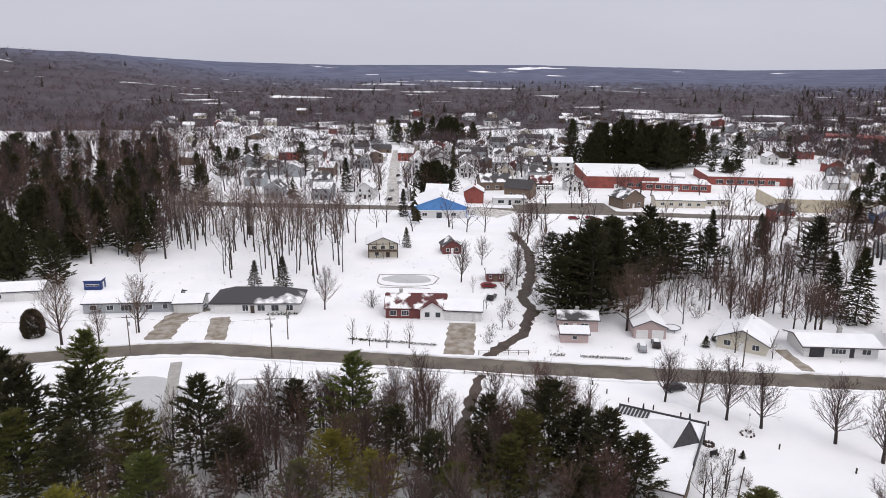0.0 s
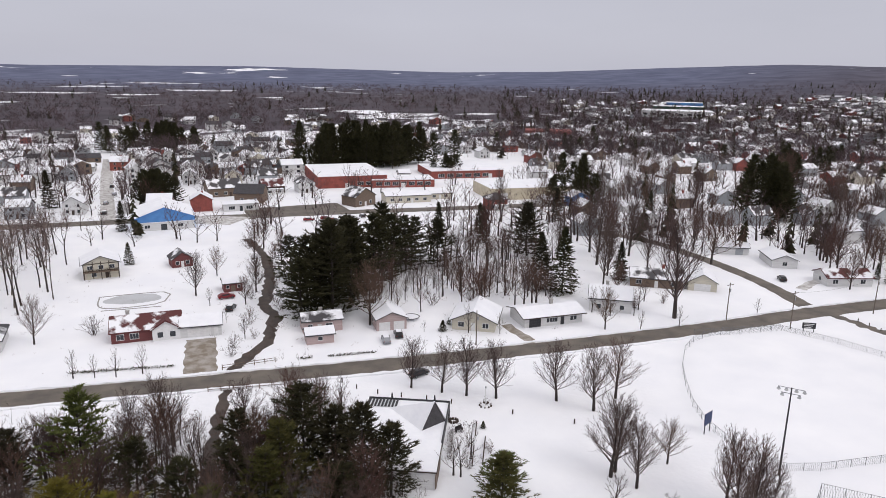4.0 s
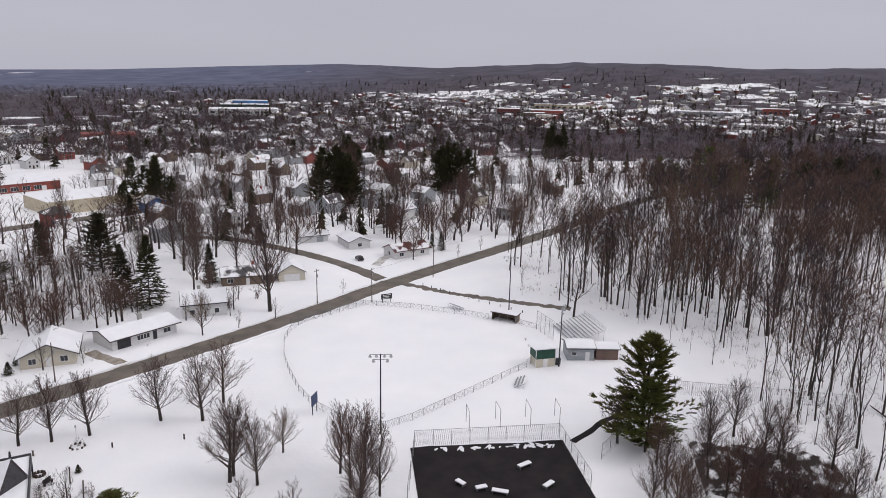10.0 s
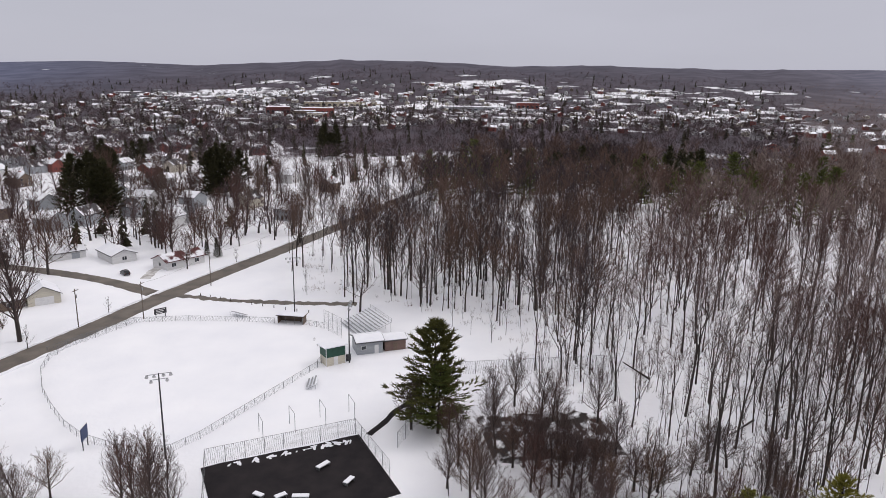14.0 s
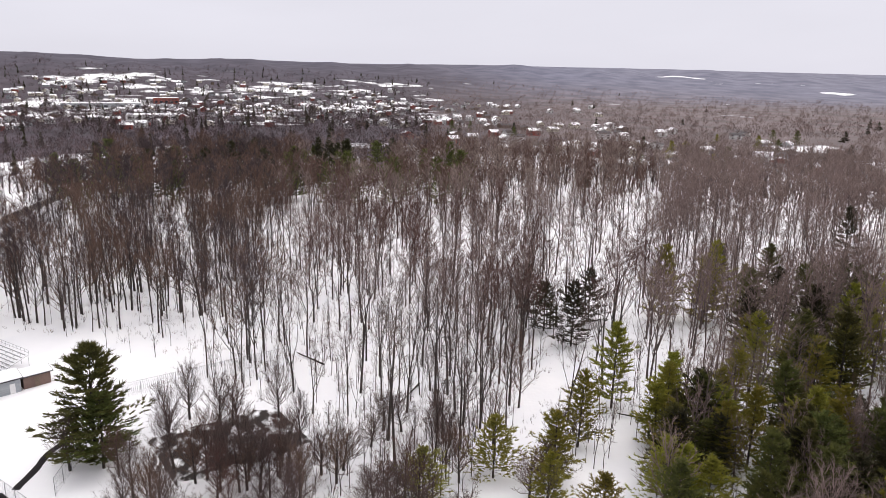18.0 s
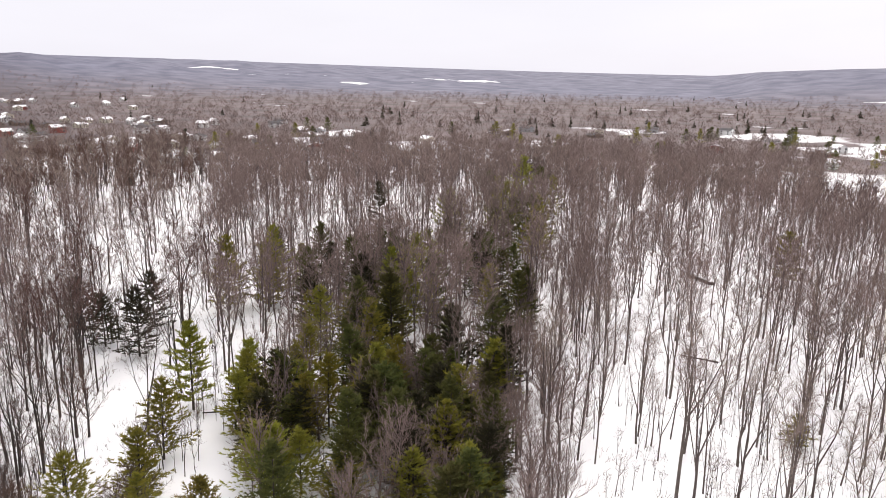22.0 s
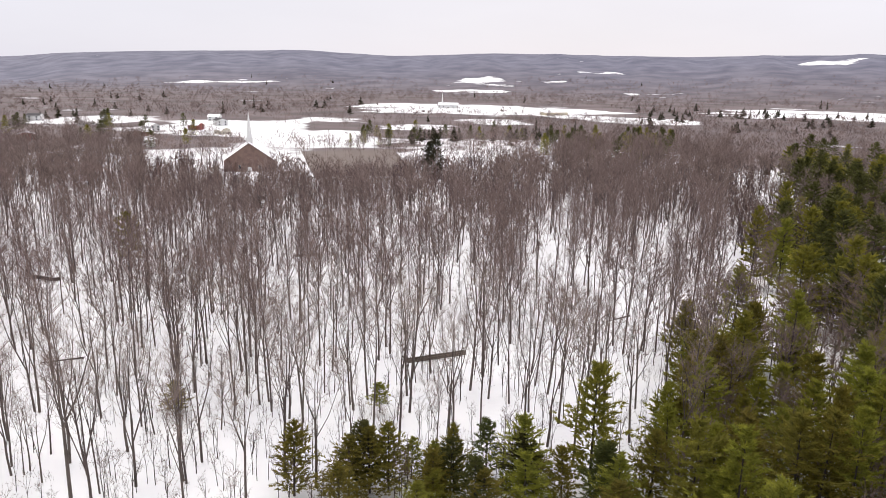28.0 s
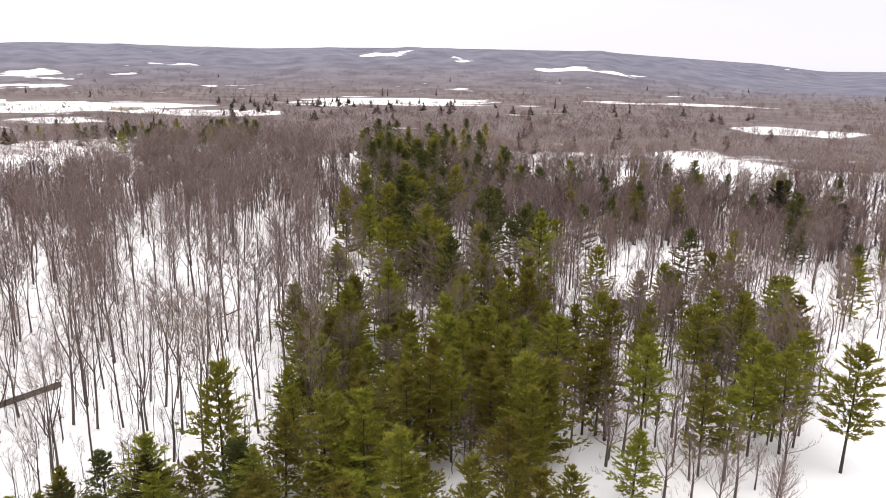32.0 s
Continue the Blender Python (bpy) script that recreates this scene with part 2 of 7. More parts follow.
def terrain_material():
    """Open snow and bare woodland, by the land cover stored on the sheet, with the edges broken up by noise; distance
    haze is painted in.
    """
    m = bpy.data.materials.new("snowy_ground")
    m.use_nodes = True
    nt, ln = m.node_tree.nodes, m.node_tree.links
    b = nt["Principled BSDF"]
    b.inputs["Roughness"].default_value, b.inputs["Specular IOR Level"].default_value = 0.8, 0.2
    tc = nt.new("ShaderNodeTexCoord")
    at = nt.new("ShaderNodeAttribute")
    at.attribute_name = "woods"
    n1, n2, n3, n4 = (nt.new("ShaderNodeTexNoise") for _ in range(4))
    for n, s, d in ((n1, 0.012, 8), (n2, 0.09, 6), (n3, 0.9, 4), (n4, 0.0035, 7)):
        n.inputs["Scale"].default_value, n.inputs["Detail"].default_value = s, d
        ln.new(tc.outputs["Object"], n.inputs[0])
    snow, wood = nt.new("ShaderNodeValToRGB"), nt.new("ShaderNodeValToRGB")
    snow.color_ramp.elements[0].position, snow.color_ramp.elements[1].position = 0.3, 0.7
    snow.color_ramp.elements[0].color, snow.color_ramp.elements[1].color = (0.81, 0.82, 0.855, 1), (0.88, 0.885, 0.905, 1)
    wood.color_ramp.elements[0].position, wood.color_ramp.elements[1].position = 0.36, 0.66
    wood.color_ramp.elements[0].color, wood.color_ramp.elements[1].color = (0.036, 0.028, 0.036, 1), (0.074, 0.058, 0.072, 1)
    ln.new(n2.outputs[0], snow.inputs[0])
    ln.new(n1.outputs[0], wood.inputs[0])
    pale = nt.new("ShaderNodeValToRGB")  # grey-brown woods of the south, lightened to paint in haze and lens glow
    pale.color_ramp.elements[0].position, pale.color_ramp.elements[1].position = 0.36, 0.66
    pale.color_ramp.elements[0].color, pale.color_ramp.elements[1].color = (0.095, 0.074, 0.076, 1), (0.175, 0.140, 0.142, 1)
    ln.new(n1.outputs[0], pale.inputs[0])
    ap, mp = nt.new("ShaderNodeAttribute"), nt.new("ShaderNodeMix")
    # weight of the lightened, hazed tone, set by bearing
    ap.attribute_name = "hardwood"
    mp.data_type = "RGBA"
    ln.new(ap.outputs["Fac"], mp.inputs[0])
    ln.new(wood.outputs[0], mp.inputs[6])
    ln.new(pale.outputs[0], mp.inputs[7])
    hill = nt.new("ShaderNodeValToRGB")  # wooded hills, the blue of distance haze painted into their colour
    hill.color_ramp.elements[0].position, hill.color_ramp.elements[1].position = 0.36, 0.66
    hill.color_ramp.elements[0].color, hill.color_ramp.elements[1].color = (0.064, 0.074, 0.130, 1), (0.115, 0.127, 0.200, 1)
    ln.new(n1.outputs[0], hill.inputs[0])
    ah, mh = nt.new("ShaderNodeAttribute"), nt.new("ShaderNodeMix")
    # this attribute weighs the painted haze tint, not a kind of tree
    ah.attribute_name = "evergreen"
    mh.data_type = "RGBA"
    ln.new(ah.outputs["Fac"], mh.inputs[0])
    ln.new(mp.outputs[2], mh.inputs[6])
    hazy_hill, ms = nt.new("ShaderNodeValToRGB"), nt.new("ShaderNodeMix")  # southern hills: paler haze tint painted in, with snow showing between the trees
    hazy_hill.color_ramp.elements[0].position, hazy_hill.color_ramp.elements[1].position = 0.34, 0.70
    hazy_hill.color_ramp.elements[0].color, hazy_hill.color_ramp.elements[1].color = (0.100, 0.102, 0.150, 1), (0.185, 0.186, 0.240, 1)
    ln.new(n1.outputs[0], hazy_hill.inputs[0])
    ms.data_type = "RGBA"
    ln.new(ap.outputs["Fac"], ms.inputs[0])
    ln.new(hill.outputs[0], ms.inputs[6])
    ln.new(hazy_hill.outputs[0], ms.inputs[7])
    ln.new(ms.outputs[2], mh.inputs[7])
    ad, ma, rp = nt.new("ShaderNodeMath"), nt.new("ShaderNodeMath"), nt.new("ShaderNodeValToRGB")
    ma.operation = "MULTIPLY_ADD"
    ma.inputs[1].default_value, ma.inputs[2].default_value = 3.1, -1.55
    mixn = nt.new("ShaderNodeMix")
    mixn.inputs[0].default_value = 0.5
    ln.new(n1.outputs[0], mixn.inputs[2])
    ln.new(n4.outputs[0], mixn.inputs[3])
    ln.new(mixn.outputs[0], ma.inputs[0])
    ad.operation = "ADD"
    ln.new(ma.outputs[0], ad.inputs[0])
    ln.new(at.outputs["Fac"], ad.inputs[1])
    rp.color_ramp.elements[0].position, rp.color_ramp.elements[1].position = 0.44, 0.56
    ln.new(ad.outputs[0], rp.inputs[0])
    mx = nt.new("ShaderNodeMix")
    mx.data_type = "RGBA"
    ln.new(rp.outputs[0], mx.inputs[0])
    ln.new(snow.outputs[0], mx.inputs[6])
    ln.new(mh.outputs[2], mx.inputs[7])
    ln.new(mx.outputs[2], b.inputs["Base Color"])
    bp = nt.new("ShaderNodeBump")
    bp.inputs["Strength"].default_value, bp.inputs["Distance"].default_value = 0.5, 0.12
    ln.new(n3.outputs[0], bp.inputs["Height"])
    ln.new(bp.outputs[0], b.inputs["Normal"])
    return m


TERRAIN = terrain_material()

# ---- builders ----
def part(name, bm, material, parent, label=""):
    me = bpy.data.meshes.new(name)
    bm.to_mesh(me)
    bm.free()
    me.materials.append(material)
    ob = new(name, me)
    ob.parent = parent
    if label:
        ob["label"] = label
    return ob


def mesh_obj(name, verts, tris, mats, parent=None, index=None, smooth=False):
    """A mesh object from arrays of places and triangles."""
    verts, tris = np.asarray(verts, "f"), np.asarray(tris, "i")
    me = bpy.data.meshes.new(name)
    me.vertices.add(len(verts))
    me.vertices.foreach_set("co", verts.ravel())
    me.loops.add(len(tris) * 3)
    me.loops.foreach_set("vertex_index", tris.ravel())
    me.polygons.add(len(tris))
    me.polygons.foreach_set("loop_start", np.arange(0, len(tris) * 3, 3, dtype="i"))
    for m in mats:
        me.materials.append(m)
    if index is not None:
        me.polygons.foreach_set("material_index", np.asarray(index, "i"))
    me.update(calc_edges=True)
    if smooth:
        me.polygons.foreach_set("use_smooth", np.ones(len(tris), bool))
    ob = new(name, me)
    ob.parent = parent
    return ob


def box_bm(bm, x0, x1, y0, y1, z0, z1):
    v = [bm.verts.new((x, y, z)) for z in (z0, z1) for y in (y0, y1) for x in (x0, x1)]
    for f in ((0, 2, 3, 1), (4, 5, 7, 6), (0, 1, 5, 4), (2, 6, 7, 3), (0, 4, 6, 2), (1, 3, 7, 5)):
        bm.faces.new([v[i] for i in f])


def box(name, x0, x1, y0, y1, z0, z1, material, parent, label="", bevel=0.0):
    bm = bmesh.new()
    box_bm(bm, x0, x1, y0, y1, z0, z1)
    if bevel:
        bmesh.ops.bevel(bm, geom=bm.edges[:], offset=bevel, segments=1, affect="EDGES")
    return part(name, bm, material, parent, label)


def rod_bm(bm, p, q, r0, r1=None, n=6):
    p, q = Vector(p), Vector(q)
    r1 = r0 if r1 is None else r1
    d = (q - p).normalized()
    a = d.orthogonal().normalized()
    b = d.cross(a)
    ring = []
    for c, r in ((p, r0), (q, r1)):
        ring.append([bm.verts.new(c + (a * math.cos(i * math.tau / n) + b * math.sin(i * math.tau / n)) * r) for i in range(n)])
    for i in range(n):
        bm.faces.new((ring[0][i], ring[0][(i + 1) % n], ring[1][(i + 1) % n], ring[1][i]))
    bm.faces.new(ring[0][::-1])
    bm.faces.new(ring[1])


def rod(name, p, q, r0, r1, material, parent, label="", n=6):
    bm = bmesh.new()
    rod_bm(bm, p, q, r0, r1, n)
    return part(name, bm, material, parent, label)


def thing(name, x, y, rot, label, category, group="", kind="", z=0.0):
    ob = new(name)
    ob.empty_display_size = 0.3
    ob.matrix_basis = pose(x, y, z, 0, 0, rot)
    return tagged(ob, label, category, group, kind)


def strip(name, pts, width, z, material, label, category, wob=0.0, thick=0.04, kind="structure", step=3.0, seed=1):
    """A band of ground cover along a line of a few bends, smoothed, with uneven edges and a little thickness."""
    rnd = random.Random(seed)
    P = [Vector((*p, 0)) for p in pts]
    line = []
    for i in range(len(P) - 1):
        a, b, c, d = P[max(i - 1, 0)], P[i], P[i + 1], P[min(i + 2, len(P) - 1)]
        n = max(2, int((c - b).length / step))
        for k in range(n):
            t = k / n
            line.append(0.5 * (2 * b + (c - a) * t + (2 * a - 5 * b + 4 * c - d) * t * t + (3 * b - a - 3 * c + d) * t ** 3))
    line.append(P[-1])
    bm = bmesh.new()
    rows = []
    for i, p in enumerate(line):
        d = (line[min(i + 1, len(line) - 1)] - line[max(i - 1, 0)]).normalized()
        s = Vector((-d.y, d.x, 0))
        w1, w2 = (width / 2 + rnd.uniform(-wob, wob) for _ in range(2))
        rows.append([bm.verts.new(p + s * o + Vector((0, 0, h))) for o, h in ((w1 + 0.1, z - thick), (w1, z), (0, z + 0.01), (-w2, z), (-w2 - 0.1, z - thick))])
    for a, b in zip(rows, rows[1:]):
        for i in range(4):
            bm.faces.new((a[i], a[i + 1], b[i + 1], b[i]))
    me = bpy.data.meshes.new(name)
    bm.to_mesh(me)
    bm.free()
    me.materials.append(material)
    return tagged(new(name, me), label, category, kind=kind)


def blob(name, x, y, rx, ry, z, material, label, category, wob=0.15, seed=1, rot=0.0, n=40, kind="structure"):
    """A flat patch with a wavering outline."""
    rnd = random.Random(seed)
    ph = [rnd.uniform(0, 6.28) for _ in range(4)]
    bm = bmesh.new()
    mid = bm.verts.new((0, 0, z))
    ring, low = [], []
    for i in range(n):
        a = i * math.tau / n
        k = 1 + wob * (math.sin(2 * a + ph[0]) * 0.5 + math.sin(3 * a + ph[1]) * 0.5 + math.sin(5 * a + ph[2]) * 0.35 + math.sin(9 * a + ph[3]) * 0.2)
        ring.append(bm.verts.new((math.cos(a) * rx * k, math.sin(a) * ry * k, z)))
        low.append(bm.verts.new((math.cos(a) * rx * k * 1.01, math.sin(a) * ry * k * 1.01, z - 0.05)))
    for i in range(n):
        j = (i + 1) % n
        bm.faces.new((mid, ring[i], ring[j]))
        bm.faces.new((ring[i], low[i], low[j], ring[j]))
    me = bpy.data.meshes.new(name)
    bm.to_mesh(me)
    bm.free()
    me.materials.append(material)
    ob = tagged(new(name, me), label, category, kind=kind)
    ob.matrix_basis = pose(x, y, 0, 0, 0, rot)
    return ob


# ---- trees ----
class Growth:
    """Collects tapered limbs and thin twigs as triangles."""

    def __init__(self, seed):
        self.rnd = random.Random(seed)
        self.v, self.f, self.last = [], [], None

    def limb(self, p, q, r0, r1, n=4):
        """A tapered length; it grows on from the last one where that ended here."""
        d = (q - p).normalized()
        a = d.orthogonal().normalized()
        b = d.cross(a)

        def ring(c, r):
            s = len(self.v)
            for i in range(n):
                t = i * math.tau / n
                self.v.append(c + a * (math.cos(t) * r) + b * (math.sin(t) * r))
            return s
        last = self.last
        s = last[1] if last and last[2] == n and (last[0] - p).length < 1e-5 else ring(p, r0)
        e = ring(q, r1)
        self.last = (q.copy(), e, n)
        for i in range(n):
            j = (i + 1) % n
            self.f += [(s + i, s + j, e + j), (s + i, e + j, e + i)]

    def sliver(self, p, q, w):
        side = (q - p).cross(Vector((self.rnd.uniform(-1, 1), self.rnd.uniform(-1, 1), self.rnd.uniform(-1, 1))))
        if side.length < 1e-6:
            side = Vector((1, 0, 0))
        side = side.normalized() * (w / 2)
        s = len(self.v)
        self.v += [p - side, p + side, q]
        self.f.append((s, s + 1, s + 2))

    def around(self, d, spread):
        r = self.rnd
        o = d.orthogonal().normalized()
        o.rotate(Matrix.Rotation(r.uniform(0, math.tau), 3, d))
        return (d * math.cos(spread) + o * math.sin(spread)).normalized()

    def arrays(self):
        return np.array([tuple(c) for c in self.v], "f"), np.array(self.f, "i")


def branch(g, p, d, length, rad, depth, twigs, tw, up=0.25):
    """One limb, bending upwards, with side branches; the last order is fine sprays of twigs."""
    r = g.rnd
    if depth == 0:
        q = p + d * length
        g.sliver(p, q, max(rad * 2, tw))
        for _ in range(twigs):
            s = p.lerp(q, r.uniform(0.15, 0.95))
            g.sliver(s, s + (g.around(d, r.uniform(0.3, 0.95)) + Vector((0, 0, up))).normalized() * length * r.uniform(0.4, 0.8), tw)
        return
    n = 3 if depth > 1 else 2
    q, seg = p, length / n
    for k in range(n):
        e = q + d * seg
        a, b = rad * (1 - 0.75 * k / n), rad * (1 - 0.75 * (k + 1) / n)
        g.limb(q, e, a, b, 4 if depth > 1 else 3)
        for _ in range(2):
            s = q.lerp(e, r.uniform(0.2, 1))
            branch(g, s, (g.around(d, r.uniform(0.4, 0.95)) + Vector((0, 0, up))).normalized(), length * r.uniform(0.42, 0.66), b * 0.62, depth - 1, twigs, tw, up)
        q, d = e, (d + Vector((r.uniform(-0.16, 0.16), r.uniform(-0.16, 0.16), r.uniform(-0.02, up * 0.6)))).normalized()
    branch(g, q, d, length * 0.4, rad * 0.25, 0, twigs, tw, up)


def forest_tree(seed, tall=26.0, limbs=4, sprays=6, twigs=5, tw=0.035, sides=5, low=4):
    """A slim hardwood grown close among others: long clear stem that forks into steep limbs under a domed haze of fine twigs."""
    g, c = Growth(seed), Growth(seed + 500)
    r = g.rnd
    rad = tall * r.uniform(0.0052, 0.0080)
    fork = tall * r.uniform(0.24, 0.5)
    lean = Vector((r.uniform(-0.05, 0.05), r.uniform(-0.05, 0.05), 1)).normalized()
    p, mid, top = Vector((0, 0, -0.3)), lean * fork * 0.5 + Vector((r.uniform(-0.15, 0.15), r.uniform(-0.15, 0.15), 0)), lean * fork
    g.limb(p, mid, rad * 1.1, rad * 0.92, sides)
    g.limb(mid, top, rad * 0.92, rad * 0.8, sides)
    for _ in range(low):  # thin dead shoots on the stem
        q = p.lerp(top, r.uniform(0.35, 1))
        o = (c.around(lean, r.uniform(0.7, 1.1)) + Vector((0, 0, 0.3))).normalized()
        c.sliver(q, q + o * tall * r.uniform(0.04, 0.09), tw)
    a0 = r.uniform(0, 6.28)
    for i in range(limbs):
        az, sp = a0 + i * math.tau / limbs + r.uniform(-0.5, 0.5), r.uniform(0.16, 0.46) if i else r.uniform(0.02, 0.1)
        d = (lean + Vector((math.cos(az), math.sin(az), 0)) * sp).normalized()
        s = top if i < 2 else p.lerp(top, r.uniform(0.72, 1.0)) + lean * r.uniform(0, tall * 0.12) * (i > 2)
        end = tall * r.uniform(0.84, 0.98)
        length = (end - s.z) / d.z
        th = rad * (0.62 if i < 2 else 0.42)
        q, pts = s, [s]
        for k in range(3):
            e = q + d * (length / 3)
            g.limb(q, e, th * (1 - 0.29 * k), th * (1 - 0.29 * (k + 1)), max(3, sides - 2))
            q, d = e, (d + Vector((math.cos(az), math.sin(az), 0)) * r.uniform(-0.14, 0.02) + Vector((r.uniform(-0.06, 0.06), r.uniform(-0.06, 0.06), 0.06))).normalized()
            pts.append(q)
        for j in range(sprays):
            w = 0.22 + 0.78 * ((j + r.random()) / sprays) ** 0.75
            k = min(2, int(w * 3))
            q = pts[k].lerp(pts[k + 1], w * 3 - k)
            o = (c.around(d, r.uniform(0.45, 1.05)) + Vector((0, 0, 0.28))).normalized()
            ln = tall * r.uniform(0.08, 0.17) * (1.2 - 0.55 * w)
            c.sliver(q, q + o * ln, tw * 2)
            for _ in range(twigs):
                t = q + o * ln * r.uniform(0.3, 1.0)
                c.sliver(t, t + (c.around(o, r.uniform(0.3, 0.9)) + Vector((0, 0, 0.25))).normalized() * tall * r.uniform(0.045, 0.095), tw)
    return g.arrays(), c.arrays()


def yard_tree(seed, tall=12.0, wide=0.5, limbs=20, sides=10, twigs=4, tw=0.045, clear=0.16, ring=6):
    """An open-grown hardwood: short stem, many straight rising limbs that fan out into a fine-twigged crown."""
    g, c = Growth(seed), Growth(seed + 500)
    r = g.rnd
    rad = tall * 0.016 + 0.03
    p, d = Vector((0, 0, -0.3)), Vector((r.uniform(-0.04, 0.04), r.uniform(-0.04, 0.04), 1)).normalized()
    stem = [p]
    for k in range(5):
        w = clear * tall + 0.3 if k == 0 else tall * (0.88 - clear) / 4
        stem.append(stem[-1] + d * w)
        d = (d + Vector((r.uniform(-0.08, 0.08), r.uniform(-0.08, 0.08), 0.04))).normalized()
        g.limb(stem[k], stem[k + 1], rad * (1.1 - 0.21 * k), rad * (1.1 - 0.21 * (k + 1)), ring if k < 2 else ring - 1)
    for i in range(limbs):
        f = (i + r.random()) / limbs
        h = f ** 1.25 * 3.6
        k = min(3, int(h))
        s = stem[k + 1].lerp(stem[min(5, k + 2)], h - k)
        az = i * 2.4 + r.uniform(-0.5, 0.5)
        lean = (0.84 - 0.44 * f) * (0.58 + 0.75 * wide) * r.uniform(0.55, 1.1)
        o = Vector((math.cos(az) * math.sin(lean), math.sin(az) * math.sin(lean), math.cos(lean)))
        length = min((tall * 1.02 - s.z) / max(0.3, o.z), tall * (0.52 - 0.2 * f) * r.uniform(0.8, 1.15))
        m = s + o * length * 0.5
        o2 = (o + Vector((r.uniform(-0.1, 0.1), r.uniform(-0.1, 0.1), 0.38))).normalized()
        e = m + o2 * length * 0.5
        th = rad * (0.34 - 0.16 * f)
        c.limb(s, m, th, th * 0.55, 4)
        c.limb(m, e, th * 0.55, 0.012, 3)
        for j in range(sides):
            w = 0.18 + 0.8 * (j + r.random()) / sides
            q = s.lerp(m, w * 2) if w < 0.5 else m.lerp(e, w * 2 - 1)
            dd = (c.around(o2, r.uniform(0.35, 0.75)) + Vector((0, 0, 0.2))).normalized()
            ln = length * r.uniform(0.22, 0.42) * (1.15 - 0.6 * w)
            c.sliver(q, q + dd * ln, tw * 1.5)
            for _ in range(twigs):
                t = q + dd * ln * r.uniform(0.25, 0.95)
                c.sliver(t, t + (c.around(dd, r.uniform(0.3, 0.8)) + Vector((0, 0, 0.15))).normalized() * ln * r.uniform(0.35, 0.7), tw)
    return g.arrays(), c.arrays()


def conifer(seed, tall=18.0, spread=0.25, droop=0.0, bare=0.15, tufts=12, blade=0.85, ragged=0.35, step=1.2, per=6, round_top=0.7, blades=8, sides=6, fat=0.2):
    """Whorls of limbs carrying sprays of needles; ragged and layered for pine, even and drooping for spruce."""
    g, c = Growth(seed), Growth(seed + 500)
    r = g.rnd
    top = Vector((r.uniform(-0.02, 0.02) * tall, r.uniform(-0.02, 0.02) * tall, tall))
    base, rad, n = Vector((0, 0, -0.3)), tall * 0.011 + 0.05, 4
    for k in range(n):
        g.limb(base.lerp(top, k / n), base.lerp(top, (k + 1) / n), rad * (1 - 0.95 * k / n), rad * (1 - 0.95 * (k + 1) / n), sides)
    z = tall * bare
    while z < tall * 0.985:
        f = (z / tall - bare) / (1 - bare)
        reach = tall * spread * ((1 - f) ** round_top) * (0.62 + 0.38 * min(1, f * 5 + 0.2)) + 0.2
        a0, whorl = r.uniform(0, 6.28), r.uniform(1 - ragged * 0.6, 1 + ragged * 0.3)
        for i in range(per):
            a = a0 + i * math.tau / per + r.uniform(-0.45, 0.45)
            length = reach * whorl * (1 + r.uniform(-ragged, ragged * 0.6))
            lift = (0.05 + 0.7 * f * f) * (1 - droop) - droop * 0.45 * (1 - f) + r.uniform(-0.12, 0.14)
            d = Vector((math.cos(a), math.sin(a), lift)).normalized()
            s = base.lerp(top, (z + 0.3 + r.uniform(-0.25, 0.25)) / (tall + 0.3))
            e = s + d * length
            g.sliver(s, s + d * length * 0.9, 0.09)
            m = max(2, int(tufts * (0.3 + 0.7 * length / (tall * spread + 0.01))))
            for k in range(m):
                w = 0.25 + 0.75 * (k + r.random()) / m
                side = Vector((-d.y, d.x, 0)) * r.uniform(-0.36, 0.36) * length * (1.1 - w * 0.65)
                t = s.lerp(e, w) + side + Vector((0, 0, r.uniform(-0.1, 0.1) + (0.17 - droop * 0.5) * length * w * w))
                for _ in range(blades):
                    o = (d * 0.75 + side * 0.5 + Vector((r.uniform(-0.75, 0.75), r.uniform(-0.75, 0.75), r.uniform(-0.12, 0.6 - droop)))).normalized()
                    c.sliver(t - o * blade * 0.3, t + o * blade * r.uniform(0.6, 1.25), blade * fat * r.uniform(0.7, 1.4))
        z += step * r.uniform(0.75, 1.25) * (0.55 + 0.45 * (1 - f))
    for _ in range(8):
        o = Vector((r.uniform(-0.4, 0.4), r.uniform(-0.4, 0.4), 1)).normalized()
        c.sliver(top - Vector((0, 0, r.uniform(0, 1))), top + o * blade * 0.8, 0.25)
    return g.arrays(), c.arrays()


def shrub(seed, tall=3.0, twigs=5):
    c = Growth(seed)
    r = c.rnd
    for _ in range(9):
        branch(c, Vector((r.uniform(-0.3, 0.3), r.uniform(-0.3, 0.3), -0.1)) * tall * 0.4, Vector((r.uniform(-0.7, 0.7), r.uniform(-0.7, 0.7), 1)).normalized(), tall * r.uniform(0.5, 0.8), 0.035, 1, twigs, 0.04, 0.15)
    return c.arrays()


def tree_kind(name, arrays, crown_mat, label, category="tree", bark=None):
    """The first tree of a kind, to be copied."""
    (tv, tf), (cv, cf) = arrays
    root = new(name)
    tagged(root, label, category)
    mesh_obj("trunk", tv, tf, [bark or BARK], root)
    mesh_obj("crown", cv, cf, [crown_mat], root)
    return root


